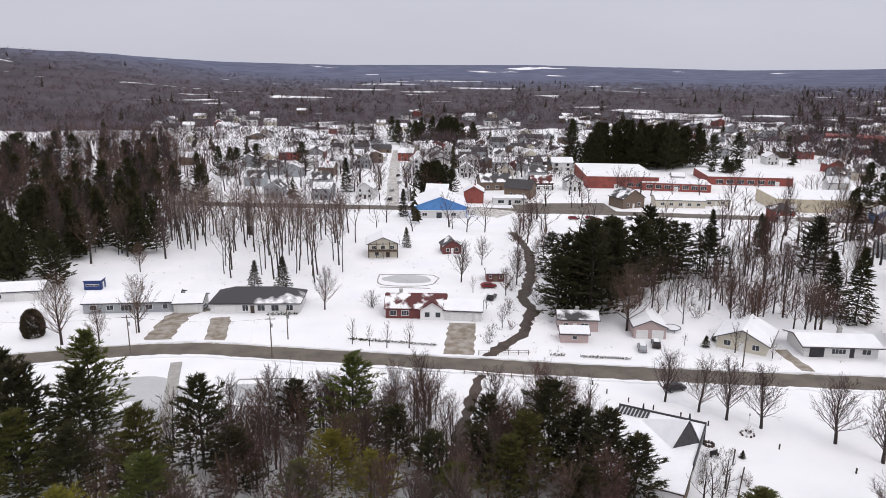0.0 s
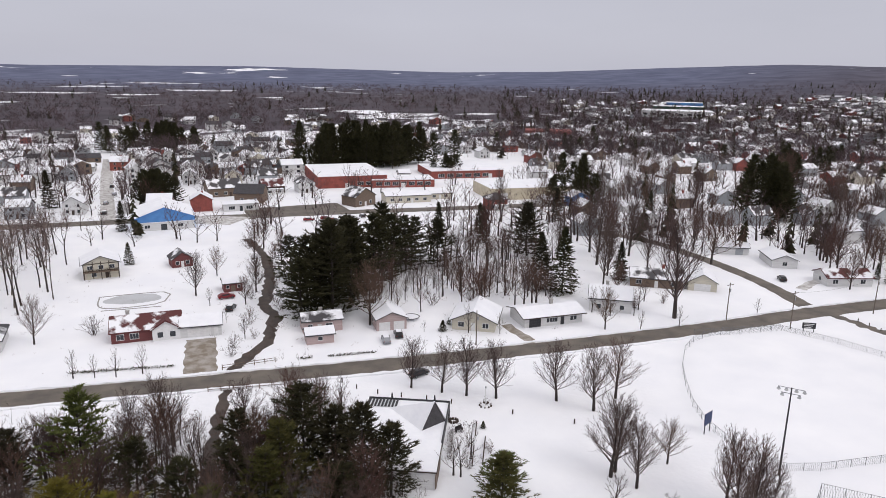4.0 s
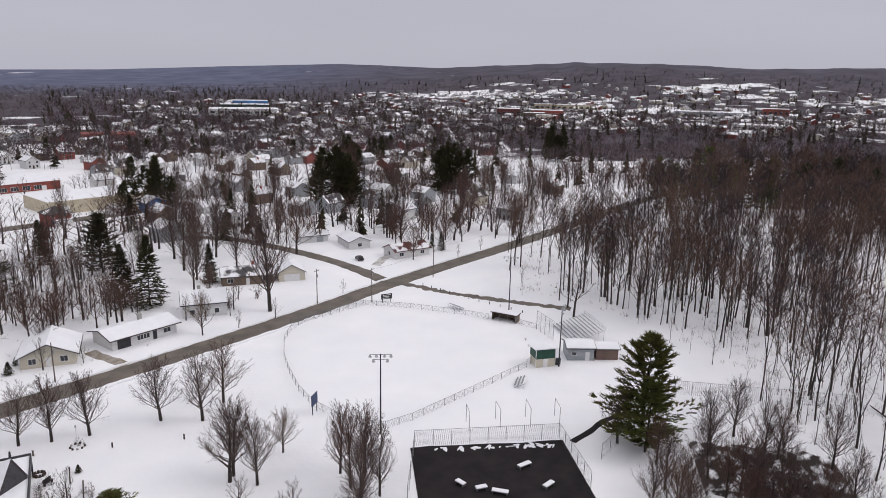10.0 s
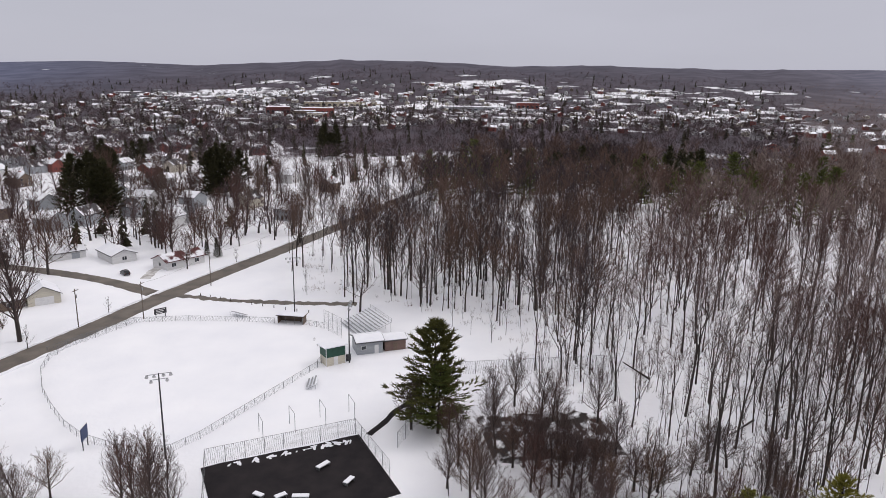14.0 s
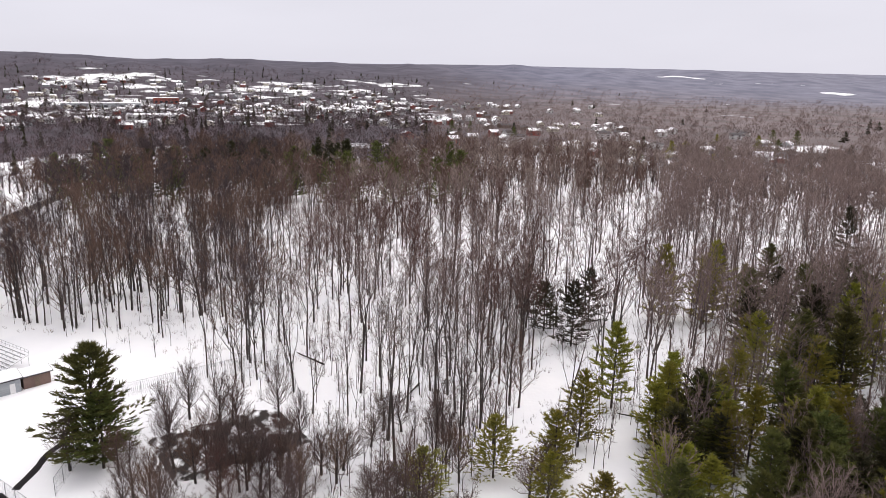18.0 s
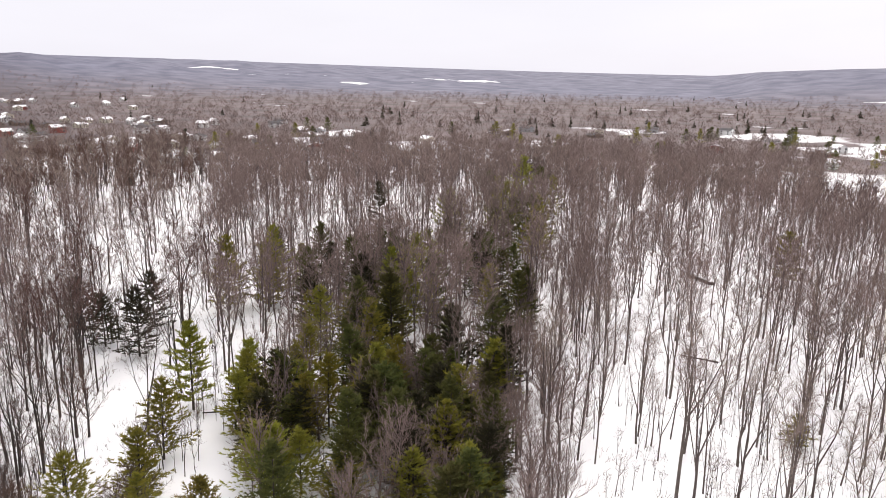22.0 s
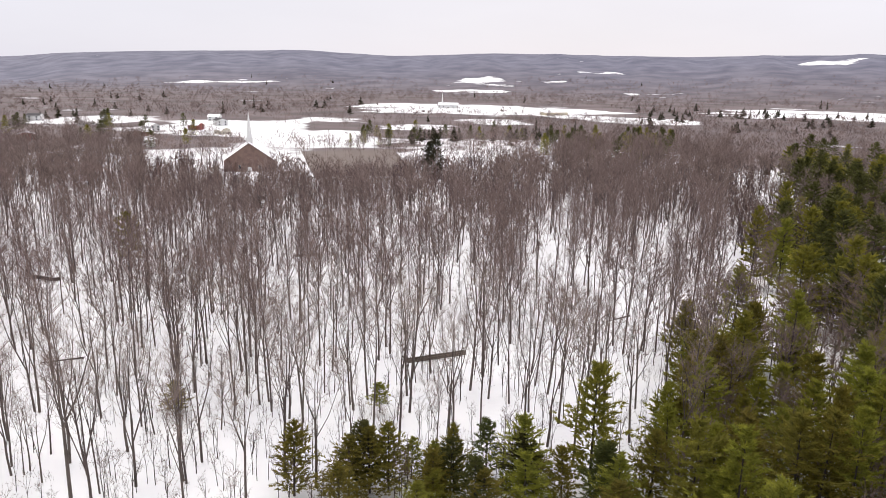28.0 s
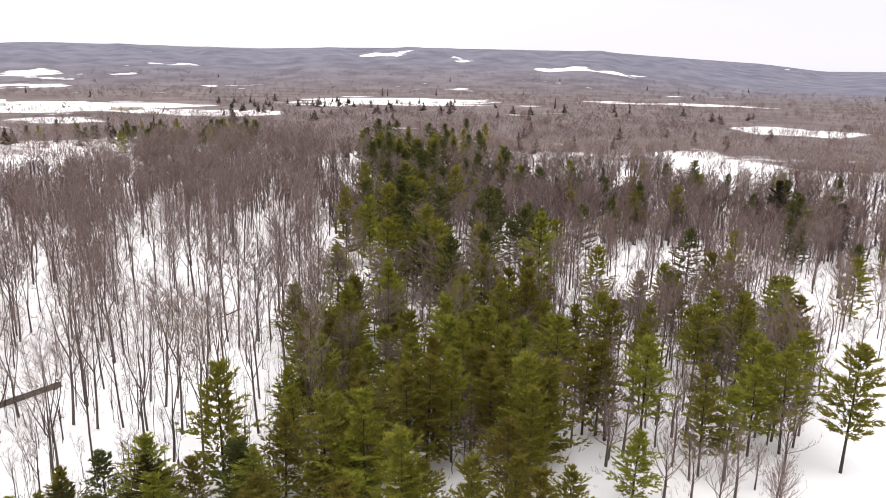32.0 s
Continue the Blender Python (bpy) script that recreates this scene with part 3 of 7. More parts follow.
class Planter:
    """Sets trees: the first one takes the model itself, the rest copies of it."""

    def __init__(self):
        self.used = set()
        self.rnd = random.Random(11)

    def put(self, model, x, y, scale=1.0, wide=None, group="", z=0.0):
        turn = self.rnd.uniform(0, 360)
        m = pose(x, y, z, self.rnd.uniform(-1.5, 1.5), self.rnd.uniform(-1.5, 1.5), turn)
        if model.name in self.used:
            ob = copy_thing(model, m)
        else:
            self.used.add(model.name)
            ob = model
            ob.matrix_basis = m
        w = scale if wide is None else wide
        ob.scale = (w, w, scale)
        if group:
            ob["group"] = group
        return ob


def scatter_join(name, templates, places, mats, label, category):
    """One joined mass of trees that nobody would count: templates set at places (x, y, z, scale, wide, turn)."""
    vs, fs, ix, base = [], [], [], 0
    for i, (x, y, z, s, w, a) in enumerate(places):
        for (v, f), mi in templates[i % len(templates)]:
            ca, sa = math.cos(a) * w, math.sin(a) * w
            q = np.empty_like(v)
            q[:, 0], q[:, 1], q[:, 2] = v[:, 0] * ca - v[:, 1] * sa + x, v[:, 0] * sa + v[:, 1] * ca + y, v[:, 2] * s + z
            vs.append(q)
            fs.append(f + base)
            ix.append(np.full(len(f), mi, "i"))
            base += len(v)
    if not vs:
        return None
    ob = mesh_obj(name, np.concatenate(vs), np.concatenate(fs), mats, None, np.concatenate(ix))
    return tagged(ob, label, category, kind="stuff")

# ---- houses ----
def wall_bm(bm, w, d, eave, rise, ridge_x=True, gable=True):
    """The walls of a house, a closed body with its gable ends."""
    if not gable:
        box_bm(bm, -w / 2, w / 2, -d / 2, d / 2, -0.2, eave)
        return
    h = eave + rise
    if ridge_x:
        prof = [(-d / 2, -0.2), (d / 2, -0.2), (d / 2, eave), (0, h), (-d / 2, eave)]
        a = [bm.verts.new((-w / 2, y, z)) for y, z in prof]
        b = [bm.verts.new((w / 2, y, z)) for y, z in prof]
    else:
        prof = [(-w / 2, -0.2), (w / 2, -0.2), (w / 2, eave), (0, h), (-w / 2, eave)]
        a = [bm.verts.new((x, d / 2, z)) for x, z in prof]
        b = [bm.verts.new((x, -d / 2, z)) for x, z in prof]
    bm.faces.new(a[::-1])
    bm.faces.new(b)
    for i in range(5):
        j = (i + 1) % 5
        bm.faces.new((a[i], a[j], b[j], b[i]))
    bmesh.ops.recalc_face_normals(bm, faces=bm.faces[:])


def slab(bm, pts, t):
    """A thick sheet over a flat outline."""
    lo = [bm.verts.new(p) for p in pts]
    hi = [bm.verts.new((p[0], p[1], p[2] + t)) for p in pts]
    bm.faces.new(lo[::-1])
    bm.faces.new(hi)
    for i in range(len(pts)):
        j = (i + 1) % len(pts)
        bm.faces.new((lo[i], lo[j], hi[j], hi[i]))


def roof_bm(bm, w, d, eave, rise, style, t=0.22, over=0.45, lift=0.03):
    if style == "flat":
        box_bm(bm, -w / 2 - over, w / 2 + over, -d / 2 - over, d / 2 + over, eave + lift, eave + lift + t)
    elif style == "hip":
        X, Y, r = w / 2 + over, d / 2 + over, max(0.3, (w - d) / 2)
        z0 = eave + lift - over * rise / (d / 2)
        z1 = eave + rise + lift
        for q in ([(-X, -Y, z0), (X, -Y, z0), (r, 0, z1), (-r, 0, z1)], [(X, Y, z0), (-X, Y, z0), (-r, 0, z1), (r, 0, z1)],
                  [(X, -Y, z0), (X, Y, z0), (r, 0, z1)], [(-X, Y, z0), (-X, -Y, z0), (-r, 0, z1)]):
            slab(bm, q, t)
    else:
        along, across = (w, d) if style == "gable_x" else (d, w)
        k = rise / (across / 2)
        A, B = along / 2 + over, across / 2 + over
        z0, z1 = eave + lift - over * k, eave + rise + lift
        for s in (-1, 1):
            q = [(-A, s * B, z0), (A, s * B, z0), (A, 0, z1), (-A, 0, z1)]
            if style != "gable_x":
                q = [(p[1], p[0], p[2]) for p in q]
            slab(bm, q, t)
        bmesh.ops.recalc_face_normals(bm, faces=bm.faces[:])


def window(parent, side, u, z, ww, wh, w, d, panes=1):
    """A window set in a wall: frame proud of the siding, glass behind it."""
    n = {"s": (0, -1), "n": (0, 1), "e": (1, 0), "w": (-1, 0)}[side]

    def put(bm, u0, u1, z0, z1, o0, o1):
        if side in "sn":
            a, b = sorted((n[1] * (d / 2 + o0), n[1] * (d / 2 + o1)))
            box_bm(bm, u0, u1, a, b, z0, z1)
        else:
            a, b = sorted((n[0] * (w / 2 + o0), n[0] * (w / 2 + o1)))
            box_bm(bm, a, b, u0, u1, z0, z1)
    def at(u0, z0, o):
        return (u0, n[1] * (d / 2 + o), z0) if side in "sn" else (n[0] * (w / 2 + o), u0, z0)
    bm = bmesh.new()
    f = 0.09
    us, holes = [u - ww / 2 - f], set()
    for k in range(panes):
        us += [u - ww / 2 + ww * k / panes + (0.03 if k else 0), u - ww / 2 + ww * (k + 1) / panes - (0.03 if k < panes - 1 else 0)]
        holes.add((2 * k + 1, 1))
    us.append(u + ww / 2 + f)
    zs = [z - f, z, z + wh, z + wh + f]
    grid = {}

    def vert(i, j, back):
        if (i, j, back) not in grid:
            grid[i, j, back] = bm.verts.new(at(us[i], zs[j], -0.02 if back else 0.06))
        return grid[i, j, back]
    nu = len(us) - 1
    for i in range(nu):
        for j in range(3):
            if (i, j) in holes:
                continue
            bm.faces.new([vert(i, j, 0), vert(i + 1, j, 0), vert(i + 1, j + 1, 0), vert(i, j + 1, 0)])
            for di, dj, e in ((-1, 0, ((i, j + 1), (i, j))), (1, 0, ((i + 1, j), (i + 1, j + 1))), (0, -1, ((i, j), (i + 1, j))), (0, 1, ((i + 1, j + 1), (i, j + 1)))):
                q = (i + di, j + dj)
                if q in holes or not (0 <= q[0] < nu and 0 <= q[1] < 3):
                    bm.faces.new([vert(*e[1], 0), vert(*e[0], 0), vert(*e[0], 1), vert(*e[1], 1)])
    bmesh.ops.recalc_face_normals(bm, faces=bm.faces[:])
    ob = part("window", bm, TRIM, parent)
    bm = bmesh.new()
    put(bm, u - ww / 2, u + ww / 2, z, z + wh, -0.03, 0.02)
    part("pane", bm, GLASS, ob, "dark window glass")
    return ob


def door(parent, side, u, ww, wh, w, d, material, name="door", rows=0):
    s = -1 if side in "sw" else 1
    bm = bmesh.new()

    def put(u0, u1, z0, z1, o):
        if side in "sn":
            a, b = sorted((s * (d / 2 - 0.02), s * (d / 2 + o)))
            box_bm(bm, u0, u1, a, b, z0, z1)
        else:
            a, b = sorted((s * (w / 2 - 0.02), s * (w / 2 + o)))
            box_bm(bm, a, b, u0, u1, z0, z1)
    if rows:
        prof = []
        for k in range(rows):
            prof += [(0.02 + wh * k / rows, 0.05), (wh * (k + 1) / rows - 0.04, 0.05), (wh * (k + 1) / rows - 0.03, 0.0)]
        cols = []
        for e in (u - ww / 2, u + ww / 2):
            cols.append([bm.verts.new((e, s * (d / 2 + o), z) if side in "sn" else (s * (w / 2 + o), e, z)) for z, o in prof])
        for k in range(len(prof) - 1):
            bm.faces.new((cols[0][k], cols[1][k], cols[1][k + 1], cols[0][k + 1]))
    else:
        put(u - ww / 2, u + ww / 2, 0.02, wh, 0.05)
    return part(name, bm, material, parent)


def house(x, y, rot, w, d, eave, rise, walls, roof, style="gable_x", label="", wins=(), doors=(), chimney=None, snow=None, name="house", category="house", group="", over=0.45, fascia=True):
    """wins: (side, along, sill, width, height[, panes]); doors: (side, along, width, height, material[, name, rows])."""
    h = thing(name, x, y, rot, label, category, group)
    bm = bmesh.new()
    wall_bm(bm, w, d, eave, rise, style == "gable_x", style in ("gable_x", "gable_y"))
    part("wall", bm, walls, h)
    bm = bmesh.new()
    roof_bm(bm, w, d, eave, rise, style, 0.16, over)
    r = part("roof", bm, roof, h)
    if snow:
        bm = bmesh.new()
        roof_bm(bm, w, d, eave, rise, style, 0.14, over - 0.12, 0.17)
        part("snow_cover", bm, snow, r, "snow lying on the roof" if snow is SNOWCAP else "half-melted snow on shingles")
    for q in wins:
        window(h, *q[:5], w, d, *q[5:])
    for q in doors:
        door(h, *q[:4], w, d, q[4], *q[5:])
    if chimney:
        cx, cy, top = chimney
        bm = bmesh.new()
        box_bm(bm, cx - 0.4, cx + 0.4, cy - 0.4, cy + 0.4, eave * 0.9, top)
        box_bm(bm, cx - 0.48, cx + 0.48, cy - 0.48, cy + 0.48, top, top + 0.15)
        part("chimney", bm, BRICK if walls in (BRICK, WOOD) else CONCRETE, r, "square chimney")
    return h

# ---- land ----
# hills on the skyline: bearing in degrees from north, clockwise; rise of the crest in metres; where the slope begins and where it crests
HILLS = [(-60, 125, 800, 2300), (-31, 95, 800, 2600), (-24, 82, 900, 3000), (-17, 60, 1500, 3600), (-8, 48, 2200, 4400), (7, 58, 2200, 4400), (22, 40, 2200, 4500),
         (30, 54, 2000, 4300), (39, 85, 1900, 4000), (47, 104, 1700, 3600), (55, 92, 1500, 3400), (61, 110, 1300, 3200), (68, 122, 1200, 3000), (75, 116, 1200, 3000),
         (78, 104, 1200, 3000), (85, 116, 1300, 3100), (94, 108, 1300, 3300), (103, 118, 1500, 3600), (118, 116, 2000, 4000), (132, 104, 2400, 4300)]
HILLS += [(145, 92, 2600, 4500), (157, 86, 2600, 4500), (160, 104, 2200, 3900), (166, 122, 2000, 3700), (177, 140, 1900, 3600), (184, 122, 1900, 3600),
          (192, 142, 1800, 3500), (206, 138, 1800, 3500), (212, 146, 1700, 3400), (221, 152, 1700, 3400), (232, 150, 1700, 3500), (238, 130, 1900, 3700), (244, 112, 2200, 4200), (248, 78, 2400, 4400), (270, 90, 2000, 4000), (300, 125, 800, 2300)]


def ramp01(a, b, x):
    t = np.clip((x - a) / (b - a), 0, 1)
    return t * t * (3 - 2 * t)


HB = np.array([h[0] for h in HILLS], float)


def ground_z(x, y):
    """Height of the land: level round the camera, rising to wooded hills."""
    x, y = np.asarray(x, float), np.asarray(y, float)
    r, b = np.hypot(x, y), np.degrees(np.arctan2(x, y))
    b = np.where(b < -60, b + 360, b)
    top, r0, r1 = (np.interp(b, HB, [h[i] for h in HILLS]) for i in (1, 2, 3))
    roll = 0.06 * np.sin(b * 0.9) + 0.05 * np.sin(b * 2.1 + r * 0.003) + 0.05 * np.sin(r * 0.006 + b * 0.35)
    z = top * ramp01(r0, r1, r) * (1 + roll * ramp01(r0, r1, r) * (1 - ramp01(r1 * 0.85, r1, r))) - 0.35 * top * ramp01(r1, r1 + 900, r)
    return z


# open land: bearing, distance, half-widths, and how firmly it is open
FIELDS = [(19, 960, 4.5, 60, 0.9), (24, 860, 4, 50, 0.9), (27, 1010, 4, 50, 0.8), (15, 1060, 2, 40, 0.8), (4, 3300, 2.2, 120, 0.9), (7, 3700, 2.0, 160, 0.9), (8.5, 3000, 1.6, 70, 0.9), (1, 2500, 2.5, 60, 0.8), (-4, 2200, 2.5, 50, 0.8), (3, 1900, 3, 60, 0.8), (-7, 1750, 3, 50, 0.7), (-11, 1350, 2, 40, 0.7), (8, 1500, 1.5, 40, 0.7), (-9, 3700, 1.4, 80, 0.9), (-6, 3000, 1.2, 50, 0.8), (18, 3800, 0.9, 60, 1), (-21, 1250, 3, 35, 0.55), (-27, 1150, 3, 35, 0.5), (-17, 1150, 2, 30, 0.6), (22.5, 3300, 0.8, 30, 0.8), (25, 3700, 1.0, 40, 0.8)]
FIELDS += [(177, 660, 6, 75, 1), (168, 740, 6, 60, 1), (158, 800, 4, 40, 1), (187, 1200, 6, 160, 1), (196, 1150, 6, 130, 1), (203, 1000, 5, 70, 1), (216, 1350, 8, 170, 1), (242, 450, 3.6, 55, 1), (135, 640, 4, 50, 0.8), (141, 560, 3, 35, 0.7), (146, 700, 3, 40, 0.7), (128, 760, 3, 50, 0.7), (150, 900, 4, 50, 0.8), (162, 900, 5, 60, 0.9), (172, 820, 5, 60, 0.9), (180, 900, 4, 60, 0.8), (186, 800, 4, 50, 0.7), (192, 900, 4, 50, 0.8), (227, 1050, 4, 60, 0.7), (247, 900, 4, 80, 0.8),
           (238, 1500, 6, 60, 0.8), (126, 3150, 2.2, 60, 1), (130.5, 2950, 2.6, 50, 1), (138, 3300, 3, 60, 1), (119, 3250, 2, 60, 1), (134, 3050, 1.2, 40, 1), (216, 2900, 2.2, 110, 1), (222, 2700, 1.2, 90, 1), (231, 2500, 4, 60, 0.9), (190, 2000, 3, 90, 0.8), (172, 2300, 5, 70, 0.8), (117, 530, 3, 45, 1), (124, 580, 3, 40, 1), (131, 530, 3, 34, 0.9), (111, 640, 2.5, 50, 1), (191, 2350, 3.5, 100, 0.75), (201, 2600, 3, 70, 0.7)]


def woods(x, y):
    """How wooded the land is, 0 to 1, for the far sheet."""
    r, b = np.hypot(x, y), np.degrees(np.arctan2(x, y))
    b = np.where(b < -60, b + 360, b)
    far = np.where(b > 60, ramp01(390, 720, r) * 0.92, ramp01(520, 900, r) * 0.86)
    town = (b > 48) & (b < 104 - r * 0.002) & (r > 900) & (r < 2600)
    far = np.where(town, 0.60 + 0.35 * ramp01(1900, 2300, r), far)
    far = far + 0.16 * ramp01(2000, 2600, r)
    for fb, fr, wb, wr, k in FIELDS:
        far = far - k * 0.72 * np.exp(-(((b - fb) / wb) ** 4 + ((r - fr) / wr) ** 4))
    return np.clip(far, 0, 1.1)


def make_ground():
    rings = np.concatenate([np.linspace(4, 150, 16), np.linspace(160, 600, 30), np.geomspace(615, 4950, 80)])
    nb = 480
    bear = np.radians(np.arange(nb) * 360 / nb)
    R, B = np.meshgrid(rings, bear, indexing="ij")
    X, Y = R * np.sin(B), R * np.cos(B)
    Z = ground_z(X, Y)
    v = np.concatenate([[[0, 0, 0]], np.stack([X, Y, Z], -1).reshape(-1, 3)])
    i, j = np.meshgrid(np.arange(len(rings) - 1), np.arange(nb), indexing="ij")
    a, b = 1 + i * nb + j, 1 + i * nb + (j + 1) % nb
    c, d = a + nb, b + nb
    tris = np.concatenate([np.stack([a, b, d], -1).reshape(-1, 3), np.stack([a, d, c], -1).reshape(-1, 3), np.stack([np.zeros(nb, int), 1 + (np.arange(nb) + 1) % nb, 1 + np.arange(nb)], -1)])
    tris = tris[:, ::-1]
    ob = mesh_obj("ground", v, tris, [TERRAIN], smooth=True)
    at = ob.data.attributes.new("woods", "FLOAT", "POINT")
    at.data.foreach_set("value", woods(v[:, 0], v[:, 1]).astype("f"))
    # painted haze: grows with distance, eased off on the brown hills to the east
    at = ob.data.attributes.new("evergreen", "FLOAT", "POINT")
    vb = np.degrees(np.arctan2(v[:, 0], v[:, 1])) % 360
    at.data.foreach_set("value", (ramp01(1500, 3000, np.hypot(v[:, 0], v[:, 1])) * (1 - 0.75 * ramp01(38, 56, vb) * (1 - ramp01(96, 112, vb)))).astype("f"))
    # where the haze-lightened southern tone is painted, by bearing
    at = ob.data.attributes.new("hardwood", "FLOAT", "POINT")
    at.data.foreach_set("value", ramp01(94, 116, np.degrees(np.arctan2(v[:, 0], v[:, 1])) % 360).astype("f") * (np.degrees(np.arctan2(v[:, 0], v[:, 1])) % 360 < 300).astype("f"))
    tagged(ob, "snow-covered ground rising to wooded hills", "ground", kind="structure")


make_ground()

# ---- roads, drives, creek, ice ----
ROAD = [(-190, 112), (-140, 124), (-92, 139), (-60, 146), (-37, 144.5), (0, 139.8), (49, 134.6), (92, 131.5), (126, 130), (158, 130), (190, 128.5), (222, 126.5), (262, 125), (330, 124), (420, 118)]
strip("road", ROAD, 6.6, 0.06, ASPHALT, "wet grey-brown asphalt road between low snow banks", "road", 0.18, step=2.0)
strip("side_road", [(161, 130), (164, 140), (167.5, 153), (170, 170), (170.5, 190), (168, 215), (150, 245)], 5.0, 0.055, ASPHALT, "narrow asphalt side road through the snow", "road", 0.25, step=2.0)
strip("field_drive", [(163, 128), (163.5, 121), (164, 112), (166.5, 99), (170, 86), (173, 76)], 2.8, 0.045, ASPHALT, "wet dark track cleared beside the ball field", "track", 0.7, step=1.2)
for k, off in enumerate((4.1, -4.1)):
    strip("snow_bank", [(p[0], p[1] + off) for p in ROAD[:9]] if k else [(p[0], p[1] + off) for p in ROAD[:-1]], 0.9, 0.30, SNOW, "ploughed snow bank along the road", "snow bank", 0.3, 0.32, "structure", 1.5, 4 + k)
    strip("dirty_verge", [(p[0], p[1] + off * 0.9) for p in ROAD[:8]], 0.5, 0.035, SLUSH, "dirty slush along the edge of the road", "verge", 0.22, 0.03, "structure", 1.2, 9 + k)
strip("driveway", [(-65, 151.5), (-65.5, 158), (-65.5, 168), (-61, 174)], 6.0, 0.05, GRAVEL, "wet driveway cleared of snow, asphalt with slush", "driveway", 0.5, step=1.5)
strip("driveway", [(-51.5, 149.5), (-53, 158), (-55, 166.5)], 4.6, 0.05, GRAVEL, "wet brown driveway leading to a garage", "driveway", 0.25, step=1.5)
strip("driveway", [(4, 143), (4.6, 152), (5.4, 164)], 6.6, 0.05, GRAVEL, "broad muddy driveway with patches of snow", "driveway", 0.3, step=1.5)
strip("driveway", [(78, 136), (77.5, 142), (77, 149)], 2.6, 0.05, GRAVEL, "short wet driveway", "driveway", 0.3, step=1.5)
strip("driveway", [(174, 147), (181, 150), (187, 152)], 3.0, 0.05, SLUSH, "slushy driveway beside a white house", "driveway", 0.3, step=1.5)
strip("path", [(-56, 139), (-52, 125), (-48, 112), (-45, 102)], 2.2, 0.05, CONCRETE, "straight concrete footpath through the snow", "path", 0.05, step=2)
CREEK = [(27, 262), (29.5, 240), (29, 222), (27.5, 208), (25, 195), (22.5, 183), (24, 174), (21.5, 166), (20, 158), (16, 152), (12, 146), (9, 138)]
strip("creek", CREEK, 2.9, 0.05, WATER, "dark narrow creek winding through the snow", "creek", 0.55, step=1.5)
strip("creek", [(9, 136), (7, 128), (5, 118), (3.5, 108), (1, 98), (-4, 88)], 1.8, 0.05, WATER, "dark creek running through brush", "creek", 0.5, step=1.5, seed=3)
strip("main_street", [(-120, 312), (-60, 309), (0, 306), (60, 301), (130, 293), (190, 287)], 9.0, 0.05, ASPHALT, "far town street, wet asphalt", "road", 0.3)
strip("parking_lot", [(32, 309), (48, 309), (62, 310), (76, 311)], 23, 0.055, ASPHALT, "wide grey asphalt parking lot", "parking lot", 0.4, step=4)
strip("town_street", [(-22, 312), (-25, 360), (-29, 430), (-33, 520)], 6.0, 0.05, SLUSH, "town street with packed snow", "road", 0.4)
strip("parking_lot", [(10, 302), (22, 298), (28, 294)], 16, 0.06, SLUSH, "slushy parking lot beside a metal building", "parking lot", 0.6, step=3)
blob("pond_ice", -59, 122, 13, 9, 0.05, ICE, "frozen pond, grey ice in the snow", "pond", 0.16, 5, -20)
blob("snow_patch", -59, 119, 3.0, 1.6, 0.08, SNOW, "snow patch lying on pond ice", "snow", 0.3, 6)
blob("snow_patch", -63, 126, 2.2, 1.0, 0.08, SNOW, "snow patch lying on pond ice", "snow", 0.3, 7)
blob("ice_rink", -34.5, 125.5, 6.0, 4.6, 0.05, ICE, "grey ice of a small home rink", "ice rink", 0.12, 8)
blob("yard_pond", -10, 200.5, 7.2, 4.2, 0.05, ICE, "grey frozen pool inside a low edging", "pool", 0.07, 12)
strip("play_court", [(79.6, 59.3), (97.6, 39.3)], 20, 0.06, COURT, "black asphalt court cleared of snow", "court", 0.3, step=4)
strip("tennis_court", [(110.6, 24.5), (120.4, 3.5)], 16.5, 0.05, OLDCOURT, "dark tennis court under melting snow", "court", 0.9, step=1.6)

# ---- houses along the road ----
W6 = [("s", -9, 0.9, 1.6, 1.2, 2), ("s", -5, 0.9, 1.6, 1.2, 2), ("s", -1, 0.6, 2.6, 1.5, 3), ("s", 4.5, 0.9, 1.6, 1.2, 2)]
house(-79, 173.5, 6, 23, 8.5, 2.7, 1.7, GREY, SHINGLE, "gable_x", "long grey ranch house with a snowy roof", W6 + [("s", 8.5, 0.9, 1.2, 1.2)], [("s", 1.8, 1.0, 2.1, TRIM)], (2, 0.6, 5.2), SNOWCAP)
house(-64.5, 173.2, 6, 7.0, 7.5, 2.6, 1.2, WHITE, SHINGLE, "gable_x", "white attached garage with snow on its roof", (), [("s", 0, 4.8, 2.2, TRIM, "garage_door", 4)], None, SNOWCAP, "garage", "garage")
house(-113, 181, 12, 13, 8, 2.7, 1.4, WHITE, SHINGLE, "gable_x", "white garage with a low snowy roof", [("s", -4, 1, 1.2, 1)], [("s", 2, 4.5, 2.2, TRIM, "garage_door", 4)], None, SNOWCAP, "garage", "garage")
house(-47.3, 175, 2, 22.5, 10.5, 2.7, 2.5, WHITE, SHINGLE, "hip", "white ranch house with a dark hip roof half cleared of snow", [("s", -2.5, 0.7, 1.4, 1.5, 2), ("s", 1.5, 0.7, 1.8, 1.5, 2), ("s", 5.0, 0.7, 1.8, 1.5, 2), ("s", 8.7, 0.8, 1.6, 1.4, 2)], [("s", -7.6, 5.0, 2.2, TRIM, "garage_door", 4), ("s", -0.7, 1.0, 2.1, TIMBER)], (4, 1.5, 5.4), BARE_ROOF)
